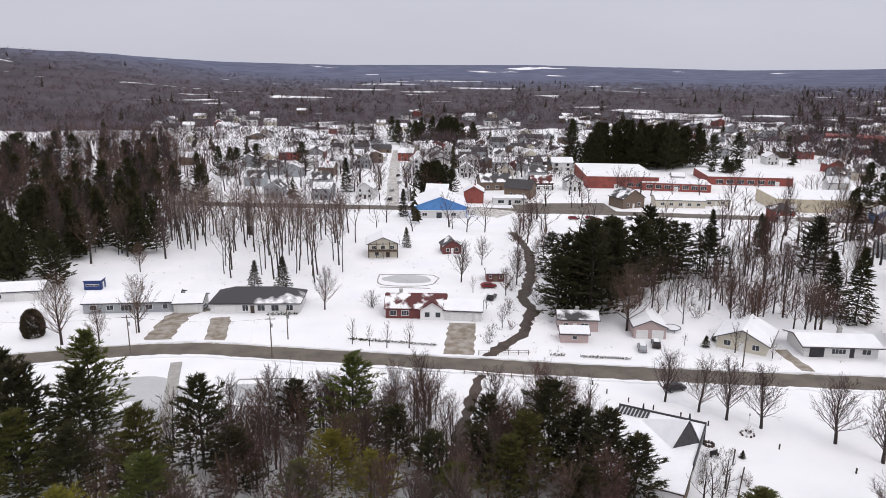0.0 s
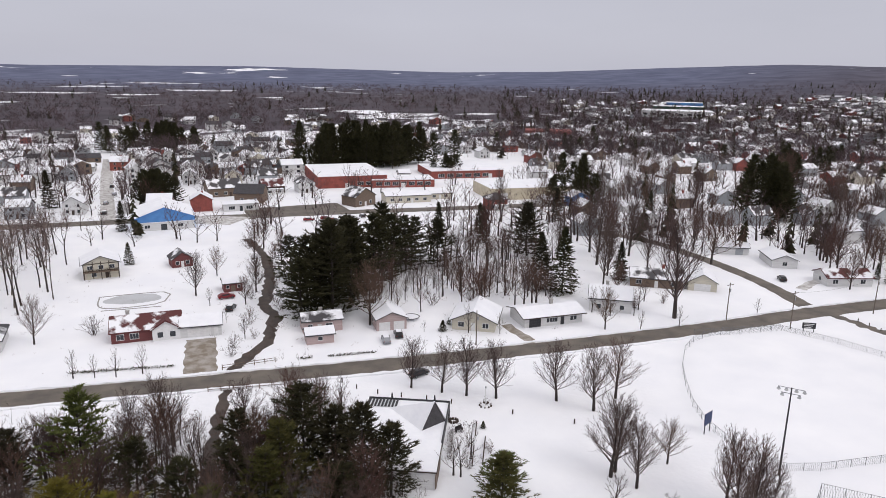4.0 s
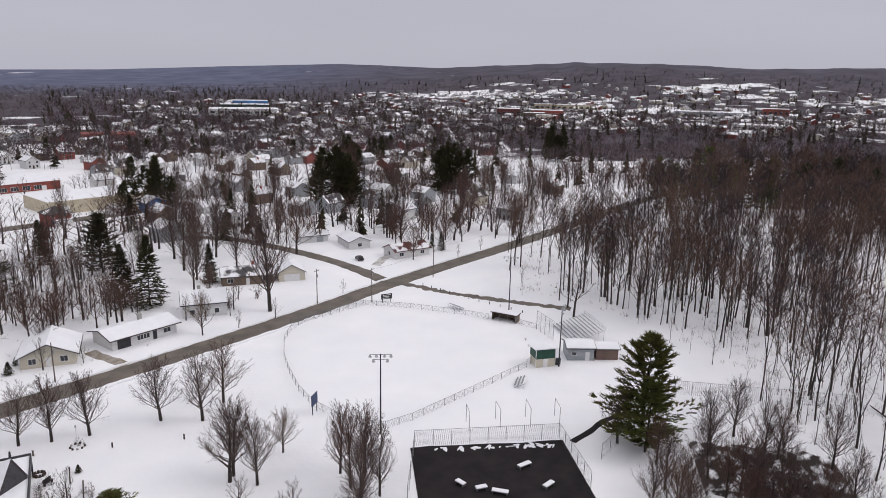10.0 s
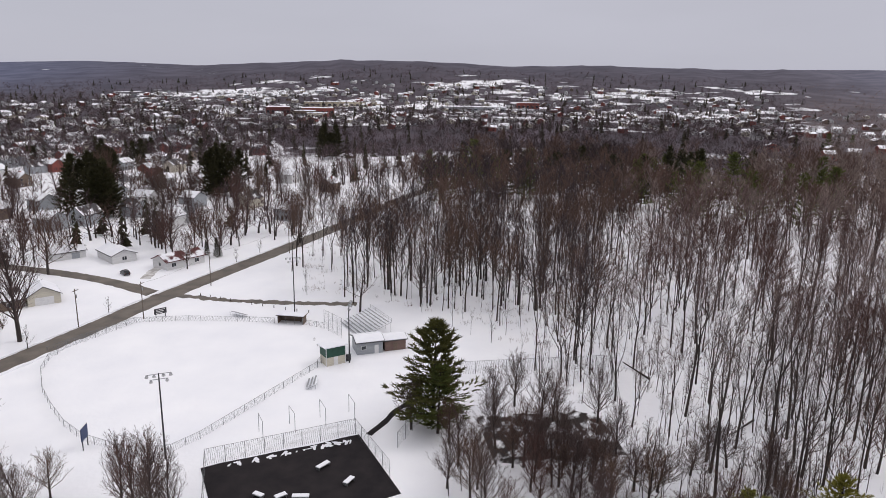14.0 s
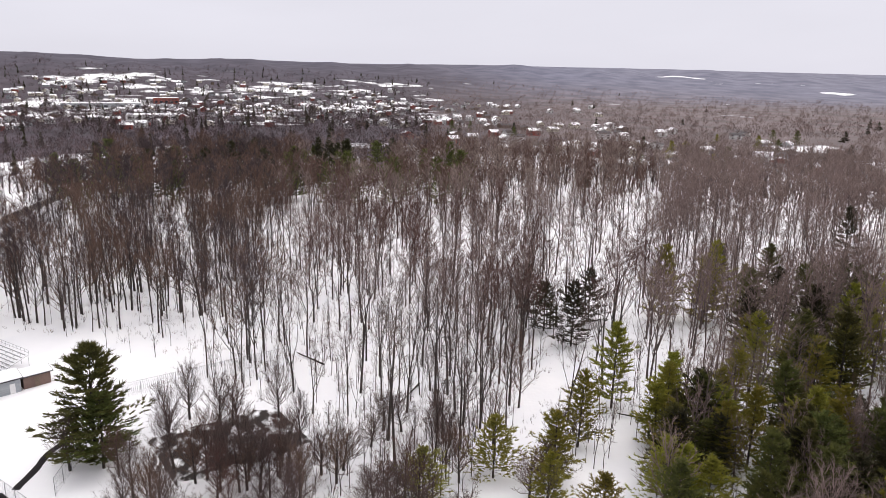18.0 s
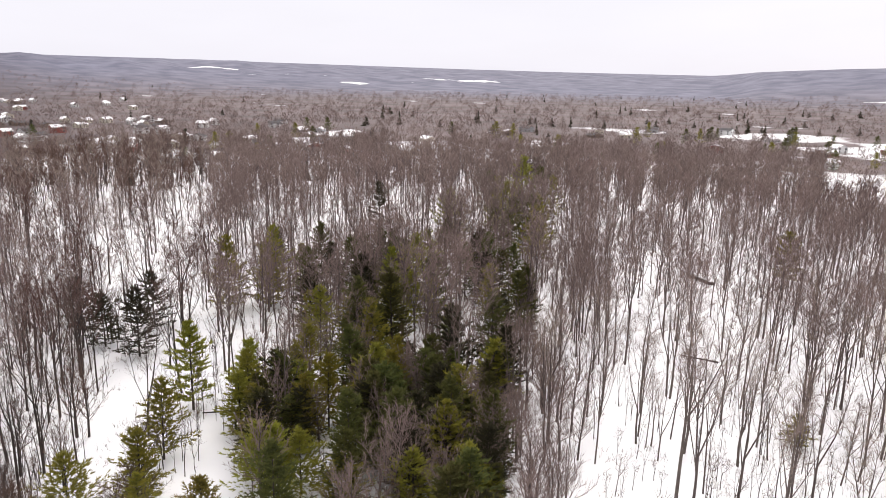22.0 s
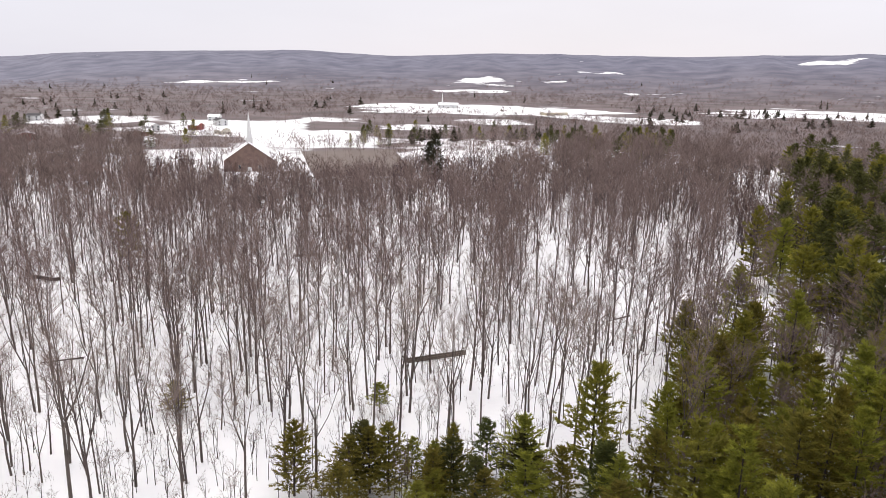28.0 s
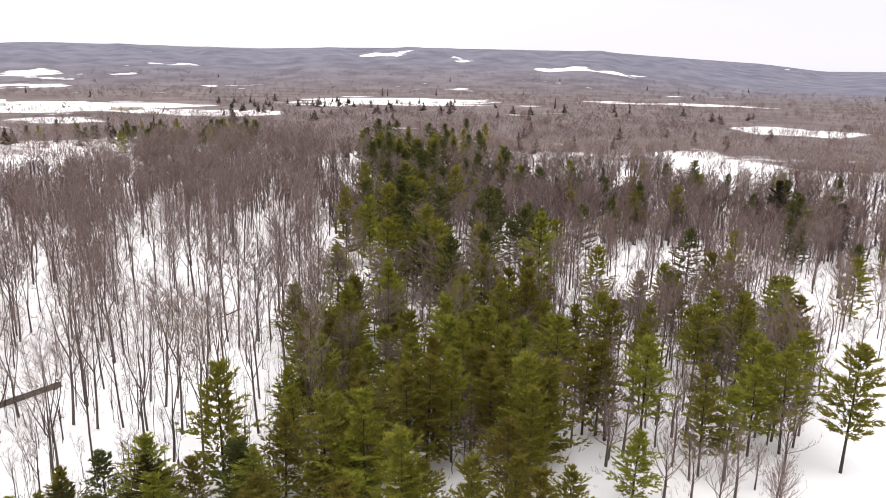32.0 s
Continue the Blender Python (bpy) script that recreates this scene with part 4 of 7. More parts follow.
house(-6.2, 171.5, -1, 15, 9, 2.7, 2.3, REDW, MAROON, "gable_x", "dark red house with maroon shingles under patches of snow", [("s", -5.6, 0.8, 1.5, 1.3, 2), ("s", -2.6, 0.8, 1.8, 1.3, 3), ("s", 5.2, 0.8, 1.6, 1.3, 2)], [("s", 2.6, 1.0, 2.1, TRIM)], (-4, 1.0, 5.8), PATCHY_RED)
house(-2.0, 168.4, -1, 6.0, 5.0, 2.8, 1.9, TRIM, MAROON, "gable_y", "white front porch gable with snow on maroon shingles", [("s", -1.3, 0.8, 1.2, 1.3), ("s", 1.4, 0.8, 1.2, 1.3)], (), None, PATCHY_RED, "porch", "porch")
house(5.9, 169.6, -5, 9.2, 8.2, 2.7, 1.5, WHITE, SHINGLE, "gable_x", "white two-car garage with a thick snowy roof", [("e", 0, 1.1, 1, 0.9)], [("s", -0.4, 5.2, 2.25, TRIM, "garage_door", 4), ("s", 3.4, 0.95, 2.05, TRIM)], None, SNOWCAP, "garage", "garage")
house(31, 154, -3, 6.3, 4.2, 2.3, 1.0, PINK, SHINGLE, "gable_x", "small pink shed with snow on its roof", [("s", 0, 0.9, 1.0, 0.8)], [("e", 0, 1.0, 2.0, TRIM)], None, SNOWCAP, "shed", "shed")
house(33.2, 162, -3, 9.5, 5.6, 3.0, 1.2, PINK, SHINGLE, "gable_x", "dark-roofed pink cottage among pines", [("s", -3, 1.0, 1.0, 1.1, 2), ("s", 1.5, 1.0, 1.6, 1.1, 2)], [("s", -0.8, 0.95, 2.05, TRIM)], (0, 0.5, 5), PATCHY, "cottage", "cottage")
house(49.4, 159.6, -4, 7.4, 9.4, 2.9, 1.6, PINK, SHINGLE, "gable_y", "pinkish garage with a snowy gable roof", [("w", 0, 1, 1, 1)], [("s", -1.8, 2.7, 2.2, TRIM, "garage_door", 4), ("s", 1.8, 2.7, 2.2, TRIM, "garage_door", 4)], None, SNOWCAP, "garage", "garage")
house(70.5, 152.5, -32, 10.5, 11, 2.7, 2.4, CREAM, SHINGLE, "gable_y", "cream house with a deep snow-covered roof", [("s", -3, 0.9, 1.4, 1.2, 2), ("s", 3, 0.9, 1.4, 1.2, 2), ("w", 0, 0.9, 1.4, 1.2, 2)], [("s", 0, 1.0, 2.1, TRIM)], None, SNOWCAP, over=0.9)
house(88.6, 149.2, -3, 16, 8.8, 2.7, 1.1, WHITE, TIMBER, "gable_x", "low white ranch house, dark eaves, black garage door", [("s", -0.5, 0.9, 3.0, 1.1, 4), ("s", 5.5, 0.9, 1.8, 1.1, 2)], [("s", -5.2, 3.2, 2.3, DARKM, "garage_door", 3), ("s", 2.4, 1.0, 2.1, DARKM)], (1.5, 0.5, 5.2), SNOWCAP, over=0.9)
chalet = house(-19.6, 229, 6, 9.6, 9.5, 4.7, 2.1, CREAM, SHINGLE, "gable_y", "chalet with dark timber framing and a snowy roof", [("s", -3, 2.9, 1.3, 1.1, 2), ("s", 0, 2.9, 1.3, 1.1, 2), ("s", 3, 2.9, 1.3, 1.1, 2), ("s", -2, 0.7, 1.2, 1.2)], [("s", 1.5, 1.0, 2.1, TIMBER)], None, SNOWCAP, over=0.8)
for u in (-4.75, -2.2, 0, 2.2, 4.75):
    box("timber_upright", u - 0.12, u + 0.12, -4.82, -4.72, 0, 5.2 if abs(u) < 3 else 4.6, TIMBER, chalet)
for z in (2.35, 4.45):
    box("timber_beam", -4.85, 4.85, -4.84, -4.73, z, z + 0.22, TIMBER, chalet)
box("balcony_deck", -4.8, 4.8, -6.2, -4.85, 2.2, 2.35, WOOD, chalet)
box("balcony_rail", -4.8, 4.8, -6.2, -6.12, 3.1, 3.2, TIMBER, chalet)
for k in range(9):
    box("baluster", -4.75 + 1.18 * k, -4.67 + 1.18 * k, -6.2, -6.12, 2.35, 3.1, TIMBER, chalet)
for u in (-4.6, 0, 4.6):
    box("deck_post", u - 0.1, u + 0.1, -6.15, -5.95, 0, 2.2, TIMBER, chalet)
house(3.2, 232.5, 10, 6.2, 6, 2.7, 2.0, REDW, SHINGLE, "gable_y", "small dark cottage with a snowy roof", [("s", -1.5, 0.9, 1, 1.1), ("s", 1.5, 0.9, 1, 1.1)], [("s", 0, 0.9, 2.0, TRIM)], None, PATCHY, "cottage", "cottage")
house(16, 200.8, 2, 5.2, 4.2, 2.5, 1.0, REDW, SHINGLE, "gable_x", "small red-brown garden shed with snow on top", [("s", -1.5, 1.0, 0.7, 0.8), ("s", 1.6, 1.0, 0.7, 0.8)], [("s", 0, 1.2, 1.8, WOOD)], None, SNOWCAP, "shed", "shed")
house(-1, 299, 2, 22, 24, 4.6, 4.0, BLUE, BLUE, "gable_y", "blue metal building with snow sliding off its roof", [("s", -5, 1, 1.4, 1.2, 2), ("s", 5, 1, 1.4, 1.2, 2)], [("s", 0, 2.0, 2.3, TRIM), ("s", -8, 3.0, 3.0, TRIM, "garage_door", 5)], None, SNOWCAP, "workshop", "workshop")
house(-1, 286.6, 2, 22.4, 0.5, 2.9, 0.1, WHITE, WHITE, "flat", "white lower front of the blue workshop", [("s", -6, 1, 1.8, 1.2, 2), ("s", 6, 1, 1.8, 1.2, 2)], [("s", 0, 2.2, 2.4, GLASS)], None, SNOWCAP, "annex", "annex", over=0.1)
house(95, 388, -3, 37, 50, 6.0, 0.1, BRICK, BRICK, "flat", "large red brick building with a snowy flat roof", [("s", 4 + 4.6 * k, 1.2, 3.2, 1.8, 3) for k in range(3)], [("s", -3, 2.4, 2.4, TRIM)], None, SNOWCAP, "school", "school", over=0.1)
house(121, 365, -10, 34, 18, 3.8, 0.1, BRICK, BRICK, "flat", "lower red brick wing with a snowy flat roof", [("s", -13 + 4.4 * k, 1.2, 3.0, 1.8, 3) for k in range(7)], [("s", 0, 2.2, 2.4, TRIM)], None, SNOWCAP, "school_wing", "school", over=0.2)
house(172, 318, -6, 46, 28, 5.6, 0.1, TANW, TANW, "flat", "tan block warehouse with a snowy flat roof", [("s", 8, 2.6, 1.6, 1.0, 2)], [("s", -16, 3.6, 3.6, TRIM, "garage_door", 5), ("s", 16, 3.6, 3.6, TRIM, "garage_door", 5)], None, SNOWCAP, "warehouse", "warehouse", over=0.1)
house(84, 316, 25, 12, 10, 4.6, 3.6, WOOD, SHINGLE, "gable_y", "brown wooden house with a steep roof", [("s", -3, 1, 1.2, 1.4), ("s", 3, 1, 1.2, 1.4)], [("s", 0, 1.1, 2.1, TRIM)], None, PATCHY)
house(38, 338, -20, 13, 11, 4.8, 3.4, WOOD, SHINGLE, "gable_x", "brown house with a bare dark roof", [("s", -3, 1, 1.2, 1.4), ("s", 3, 1, 1.2, 1.4), ("w", 0, 3, 1.2, 1.3)], [("s", 0, 1.1, 2.1, TRIM)], None, None)
house(108, 318, -4, 22, 10, 3.4, 1.4, CREAM, SHINGLE, "gable_x", "long cream building with a snowy roof", [("s", -8 + 4 * k, 1, 1.6, 1.2, 2) for k in range(5)], [("s", 1.8, 1.0, 2.1, TRIM)], None, SNOWCAP)
house(168, 394, -6, 44, 34, 4.2, 0.1, BRICK, BRICK, "flat", "broad low brick shop building with a snowy flat roof", [("s", -16 + 5.4 * k, 0.8, 3.6, 2.0, 3) for k in range(6)], [("s", 14, 2.2, 2.4, TRIM)], None, SNOWCAP, "shop", "shop", over=0.3)
house(67, 358, 4, 8.5, 9, 5.0, 2.4, WHITE, SHINGLE, "gable_y", "white two-storey house beside a street", [("s", -2.2, 0.9, 1.1, 1.4), ("s", 2.2, 0.9, 1.1, 1.4), ("s", -2.2, 3.4, 1.1, 1.3), ("s", 2.2, 3.4, 1.1, 1.3), ("w", 0, 3.4, 1.0, 1.2)], [("s", 0, 1.0, 2.1, TIMBER)], None, PATCHY)
house(51, 361, 4, 11, 9, 3.6, 3.2, TIMBER, MAROON, "gable_x", "dark house with a steep red-brown roof", [("s", -3, 0.9, 1.2, 1.3), ("s", 3, 0.9, 1.2, 1.3)], [("s", 0, 1.0, 2.1, TRIM)], None, PATCHY_RED)
house(51, 354.5, 4, 9, 3.2, 2.4, 0.6, TRIM, SHINGLE, "flat", "white porch with a snowy roof", [("s", -2.4, 0.9, 1.8, 1.1, 2), ("s", 2.4, 0.9, 1.8, 1.1, 2)], (), None, SNOWCAP, "porch", "porch", over=0.3)
house(27, 360, 8, 16, 12, 4.2, 3.4, WOOD, SHINGLE, "gable_x", "large brown house with a snowy roof", [("s", -4.5, 1, 1.4, 1.4, 2), ("s", 0, 1, 1.4, 1.4, 2), ("s", 4.5, 1, 1.4, 1.4, 2), ("w", 0, 2.2, 1.2, 1.3)], [("s", 2.3, 1.0, 2.1, TIMBER)], None, PATCHY)
house(31, 320, 0, 15, 8, 3.0, 0.1, WHITE, WHITE, "flat", "low white filling station shop under snow", [("s", -4, 0.8, 2.6, 1.4, 3), ("s", 3.5, 0.8, 2.6, 1.4, 3)], [("s", 0, 1.2, 2.2, GLASS)], None, SNOWCAP, "shop", "shop", over=0.4)
house(141, 288, -6, 9, 8, 5.0, 2.2, BRICK, SHINGLE, "hip", "red brick two-storey house with a snowy roof", [("s", -2.4, 0.9, 1.1, 1.4), ("s", 2.4, 0.9, 1.1, 1.4), ("s", -2.4, 3.4, 1.1, 1.3), ("s", 2.4, 3.4, 1.1, 1.3)], [("s", 0, 1.0, 2.1, TRIM)], (2, 0.5, 8), PATCHY)
house(141.5, 282.6, -6, 6, 2.4, 2.4, 0.6, TRIM, SHINGLE, "flat", "white porch before a brick house", [("s", -1.5, 0.9, 1.2, 1.1)], (), None, SNOWCAP, "porch", "porch", over=0.3)
house(126, 322, -6, 12, 8, 2.8, 1.6, CREAM, SHINGLE, "gable_x", "tan shop with a low snowy roof", [("s", -3, 0.9, 1.6, 1.2, 2), ("s", 3, 0.9, 1.6, 1.2, 2)], [("s", 0, 1.0, 2.1, TRIM)], None, SNOWCAP)
house(170, 290, -8, 9, 7, 2.8, 1.8, WHITE, SHINGLE, "gable_x", "small white house beside a warehouse", [("s", -2.5, 0.9, 1.2, 1.2), ("s", 2.5, 0.9, 1.2, 1.2)], [("s", 0, 1.0, 2.1, TRIM)], None, SNOWCAP)
house(182, 284, -8, 9, 8, 4.6, 2.2, BLUE, SHINGLE, "gable_y", "pale blue house with a snowy roof", [("s", -2.2, 0.9, 1.2, 1.2), ("s", 2.2, 0.9, 1.2, 1.2), ("s", 0, 3.1, 1.2, 1.1)], [("s", 0, 1.0, 2.1, TRIM)], None, SNOWCAP)
# across the ball field
house(186.5, 189, -28, 10.5, 7, 2.6, 1.6, WHITE, SHINGLE, "gable_x", "white shed with a grey door and snowy roof", (), [("s", 2, 2.6, 2.1, GREY, "garage_door", 3)], None, SNOWCAP, "shed", "shed")
house(191, 172, 62, 13, 8, 2.7, 1.6, WHITE, SHINGLE, "gable_x", "white bungalow with a snowy roof", [("w", 0, 0.9, 1.4, 1.2, 2), ("s", 3, 0.9, 1.6, 1.2, 2), ("s", -3, 0.9, 1.6, 1.2, 2)], [("s", 0, 1, 2.1, TIMBER)], None, SNOWCAP)
house(192, 148, -20, 14, 8, 2.7, 1.7, WHITE, MAROON, "gable_x", "white house with a maroon roof showing through snow", [("s", -4.5, 0.9, 1.5, 1.2, 2), ("s", 4, 0.9, 1.5, 1.2, 2), ("w", 0, 0.9, 1.2, 1.2)], [("s", 0.5, 1, 2.1, TRIM)], None, PATCHY_RED)
house(136, 166, -36, 15, 9, 2.7, 1.9, WOOD, SHINGLE, "gable_x", "brown house under big trees, patchy snow on the roof", [("s", -5, 0.9, 1.5, 1.2, 2), ("s", 5, 0.9, 1.5, 1.2, 2)], [("s", 0, 1, 2.1, TRIM)], (2, 0.5, 5.8), PATCHY)
house(147, 159, -36, 8, 9.5, 2.7, 2.3, CREAM, SHINGLE, "gable_y", "cream garage joined to a brown house", (), [("s", 0, 4.6, 2.2, TRIM, "garage_door", 4)], None, SNOWCAP, "garage", "garage")
house(110, 152, -34, 11, 8.5, 3.6, 2.4, WHITE, SHINGLE, "gable_x", "white two-storey house with a snowy roof", [("s", -3, 0.9, 1.1, 1.2), ("s", 3, 0.9, 1.1, 1.2), ("w", 0, 2.6, 1.1, 1.1)], [("s", 0, 1, 2.1, TRIM)], (-1, 0.5, 7), SNOWCAP)
# brick house close below the camera, with its courtyard
house(33.5, 101.4, -27, 14.2, 22.6, 3.0, 0.1, WHITE, TIMBER, "flat", "low house close by, black-edged flat roof under snow", [("e", -6, 0.9, 1.5, 1.1, 2), ("e", 3, 0.9, 1.5, 1.1, 2)], [("e", -1, 1, 2.1, TRIM)], None, SNOWCAP, over=0.3, fascia=False)
low = thing("roof_border", 33.5, 101.4, -27, "black raised border along a flat snowy roof", "roof edge")
box("parapet", -7.4, 7.4, 11.3, 11.55, 2.6, 3.6, DARKM, low)
box("parapet", 7.2, 7.42, -3.0, 11.3, 2.6, 3.6, DARKM, low)
box("post", -7.4, -7.15, 11.25, 11.55, 0, 2.6, DARKM, low)
box("post", 7.15, 7.4, 11.25, 11.55, 0, 2.6, DARKM, low)
for u in (-3.2, 4.6):
    rod("roof_vent", (u, 11.4, 3.6), (u, 11.4, 4.6), 0.22, 0.12, DARKM, low, "dark roof vent", 6)
# dormer: a dark triangular end wall, its snowy ridge falling back into the roof
dormer = thing("dormer", 39.6, 101.2, 0, "roof dormer, dark boarded triangular end and snowy top", "dormer")
bm = bmesh.new()
dv = [bm.verts.new(c) for c in ((-2.6, -0.9, 3.3), (2.3, 0.9, 3.3), (0.6, 1.6, 6.9))]
bm.faces.new((dv[0], dv[1], dv[2]))
part("end_wall", bm, SHINGLE, dormer, "dark grey boarded end wall")
bm = bmesh.new()
dv = [bm.verts.new(c) for c in ((-2.75, -1.05, 3.3), (2.5, 0.85, 3.3), (0.6, 1.45, 7.05), (-5.2, 9.0, 3.3), (3.0, 7.5, 3.3))]
bm.faces.new((dv[0], dv[2], dv[3]))
bm.faces.new((dv[2], dv[1], dv[4]))
bm.faces.new((dv[2], dv[4], dv[3]))
part("snow_cover", bm, SNOWCAP, dormer, "snow lying on the dormer")
for k in range(9):
    box("lattice_slat", -7.2 + 0.62 * k, -6.85 + 0.62 * k, 8.2, 11.2, 3.45, 3.55, DARKM, low, "dark lattice slat half under snow")
box("skirt_board", 7.1, 7.3, -11.6, -5, 0.4, 2.6, WOOD, low)

# ---- town: houses of a few kinds ----
KINDS = []
TW = [("s", -2.2, 0.9, 1.1, 1.3), ("s", 2.2, 0.9, 1.1, 1.3), ("s", -2.2, 3.4, 1.0, 1.2), ("s", 2.2, 3.4, 1.0, 1.2)]
for nm, wm, st, w, d, ev, ri, sn, lb in (("white", WHITE, "gable_y", 8, 10, 5.0, 2.6, SNOWCAP, "white two-storey town house with a snowy roof"), ("grey", GREY, "gable_x", 9, 9, 5.0, 2.4, SNOWCAP, "grey two-storey town house with a snowy roof"),
                                        ("cream", CREAM, "gable_y", 8.5, 11, 4.8, 2.8, PATCHY, "cream town house with patchy snow on dark shingles"), ("low", WHITE, "gable_x", 12, 8, 2.8, 2.0, SNOWCAP, "low white town house with a snowy roof"),
                                        ("brown", WOOD, "gable_y", 8, 9, 4.8, 2.6, SNOWCAP, "brown town house with a snowy roof"), ("brick", BRICK, "gable_x", 10, 9, 5.2, 2.6, SNOWCAP, "red brick town house with a snowy roof"),
                                        ("garage", WHITE, "gable_y", 6, 7, 2.6, 1.6, SNOWCAP, "small white garage with a snowy roof"), ("dark", GREY, "gable_y", 8, 10, 4.6, 3.0, PATCHY, "grey town house, dark roof showing through snow")):
    k = house(0, -400, 0, w, d, ev, ri, wm, SHINGLE, st, lb, TW if ev > 4 else TW[:2], [("s", 0, 1.0, 2.1, TIMBER)], (1, 0.5, ev + ri + 0.6) if ev > 4 else None, sn, "house" if nm != "garage" else "garage", "house" if nm != "garage" else "garage", "houses of the town")
    KINDS.append(k)


def blocked(x, y, pad=0.0):
    for bx, by, br in ((95, 388, 36), (121, 365, 22), (172, 318, 34), (-1, 298, 20), (68, 285, 24), (84, 316, 12), (38, 338, 12), (108, 318, 14), (20, 298, 16), (185, 420, 40), (150, 450, 45), (52, 360, 15), (27, 360, 13), (67, 358, 10), (168, 394, 32), (141, 288, 10), (31, 320, 12), (176, 287, 14), (126, 322, 10)):
        if math.hypot(x - bx, y - by) < br + pad:
            return True
    return abs(x + 22 + (y - 312) * 0.06) < 6 and y > 305 or abs(y - (306 - 0.1 * x)) < 9 and -130 < x < 200


rt = random.Random(77)
spots, free = [], list(range(len(KINDS)))
for row in range(-4, 16):
    for col in range(-14, 40):
        y0 = 330 + row * 34 + rt.uniform(-6, 6)
        x0 = col * 19 + rt.uniform(-5, 5) - row * 2
        b, r = math.degrees(math.atan2(x0, y0)), math.hypot(x0, y0)
        open_town = (-23 < b < 20 and r < 560) or (12 < b < 60)
        if not open_town or r > 800 or blocked(x0, y0) or rt.random() < (0.3 if 31 < b < 60 else 0.42) + 0.12 * (b < -8) or (8 < b < 19 and r > 420):
            continue
        if row < 0 and (b < 31 or b > 59 or r < 262 + 34 * (b > 46) or rt.random() < 0.25):
            continue
        spots.append((x0, y0))
spots += [(350, 169), (273, 152), (292, 183), (283, 208), (318, 198), (330, 235), (255, 218), (302, 252), (240, 188), (370, 205)]
for i, (x0, y0) in enumerate(spots):
    k = rt.choice([0, 0, 0, 1, 1, 2, 3, 3, 4, 6, 7, 7, 5])
    m = pose(x0, y0, 0, 0, 0, rt.choice([0, 0, 90, -90]) - 5 + rt.uniform(-4, 4))
    if k in free:
        free.remove(k)
        KINDS[k].matrix_basis = m
    else:
        copy_thing(KINDS[k], m)
for k in free:
    KINDS[k].matrix_basis = pose(-60 - 18 * k, 345, 0)


def simple_house(seed):
    """A plain small house for the far streets: walls, gable roof with snow."""
    r = random.Random(seed)
    w, d, e, h = r.uniform(7, 12), r.uniform(8, 12), r.uniform(3, 6), r.uniform(1.8, 3)
    W, D = w / 2, d / 2
    v = [(-W, -D, 0), (W, -D, 0), (W, D, 0), (-W, D, 0), (-W, -D, e), (W, -D, e), (W, D, e), (-W, D, e), (0, -D, e + h), (0, D, e + h)]
    f = [(0, 1, 5), (0, 5, 4), (1, 2, 6), (1, 6, 5), (2, 3, 7), (2, 7, 6), (3, 0, 4), (3, 4, 7), (4, 5, 8), (6, 7, 9)]
    o = 0.5
    rv = [(-W - o, -D - o, e - 0.2), (0, -D - o, e + h + 0.1), (W + o, -D - o, e - 0.2), (-W - o, D + o, e - 0.2), (0, D + o, e + h + 0.1), (W + o, D + o, e - 0.2)]
    rf = [(0, 1, 4), (0, 4, 3), (1, 2, 5), (1, 5, 4)]
    gv, gf = [], []
    for side in (-1, 1):
        for u in (-0.28, 0.28):
            for z in (1.0, 3.6) if e > 4.6 else (1.0,):
                k = len(gv)
                gv += [(u * w + a, side * (D + 0.05), z + b) for a, b in ((-0.7, 0), (0.7, 0), (0.7, 1.4), (-0.7, 1.4))]
                gv += [(side * (W + 0.05), u * d + a, z + b) for a, b in ((-0.7, 0), (0.7, 0), (0.7, 1.4), (-0.7, 1.4))]
                gf += [(k, k + 1, k + 2), (k, k + 2, k + 3), (k + 4, k + 5, k + 6), (k + 4, k + 6, k + 7)]
    return (np.array(v, "f"), np.array(f, "i")), (np.array(rv, "f"), np.array(rf, "i")), (np.array(gv, "f"), np.array(gf, "i"))


fh = [simple_house(s) for s in range(20)]
far_mats = [WHITE, SNOWCAP, CREAM, GREY, BRICK, WOOD, SHINGLE, GLASS]
temps = [[(a, rt.choice([0, 0, 0, 0, 2, 2, 3, 3, 3, 5, 4])), (b, rt.choice([1, 1, 1, 1, 6])), (c, 7)] for a, b, c in fh]
pl = []
for _ in range(6200):
    b, r = rt.uniform(-22, 116), rt.uniform(430, 2500)
    x0, y0 = r * math.sin(math.radians(b)), r * math.cos(math.radians(b))
    keep = 0.0
    if r < 560 and not (-14 < b < 10 and not blocked(x0, y0)):
        keep = 0.0
    elif r < 560:
        keep = 0.9
    elif 30 < b < 58 and r < 1500:
        keep = 0.45
    elif 48 < b < 98 and 850 < r < 2500:
        keep = 0.5 if r < 1950 else 0.0
    elif b < 30 and r < 900:
        keep = 0.3
    elif b >= 98 and 600 < r < 1600:
        keep = 0.3 * (1 - (b - 98) / 22)
    elif r < 1000 and b > 60:
        keep = 0.0
    if rt.random() < keep:
        pl.append((x0, y0, float(ground_z(x0, y0)) - 0.3, rt.uniform(0.9, 1.2), rt.uniform(0.9, 1.2), rt.choice([0.1, 1.67]) + rt.uniform(-0.2, 0.2)))
for _ in range(46):
    b, r = rt.uniform(112, 172), rt.uniform(480, 900)
    x0, y0 = r * math.sin(math.radians(b)), r * math.cos(math.radians(b))
    pl.append((x0, y0, float(ground_z(x0, y0)) - 0.3, 1, 1.2, rt.uniform(0, 3)))
for fb, fr in ((117, 530), (124, 580), (131, 530), (111, 640)):
    for _ in range(9):
        b, r = fb + rt.uniform(-3, 3), fr + rt.uniform(-40, 40)
        pl.append((r * math.sin(math.radians(b)), r * math.cos(math.radians(b)), -0.2, 1, 1.1, rt.uniform(0, 3)))
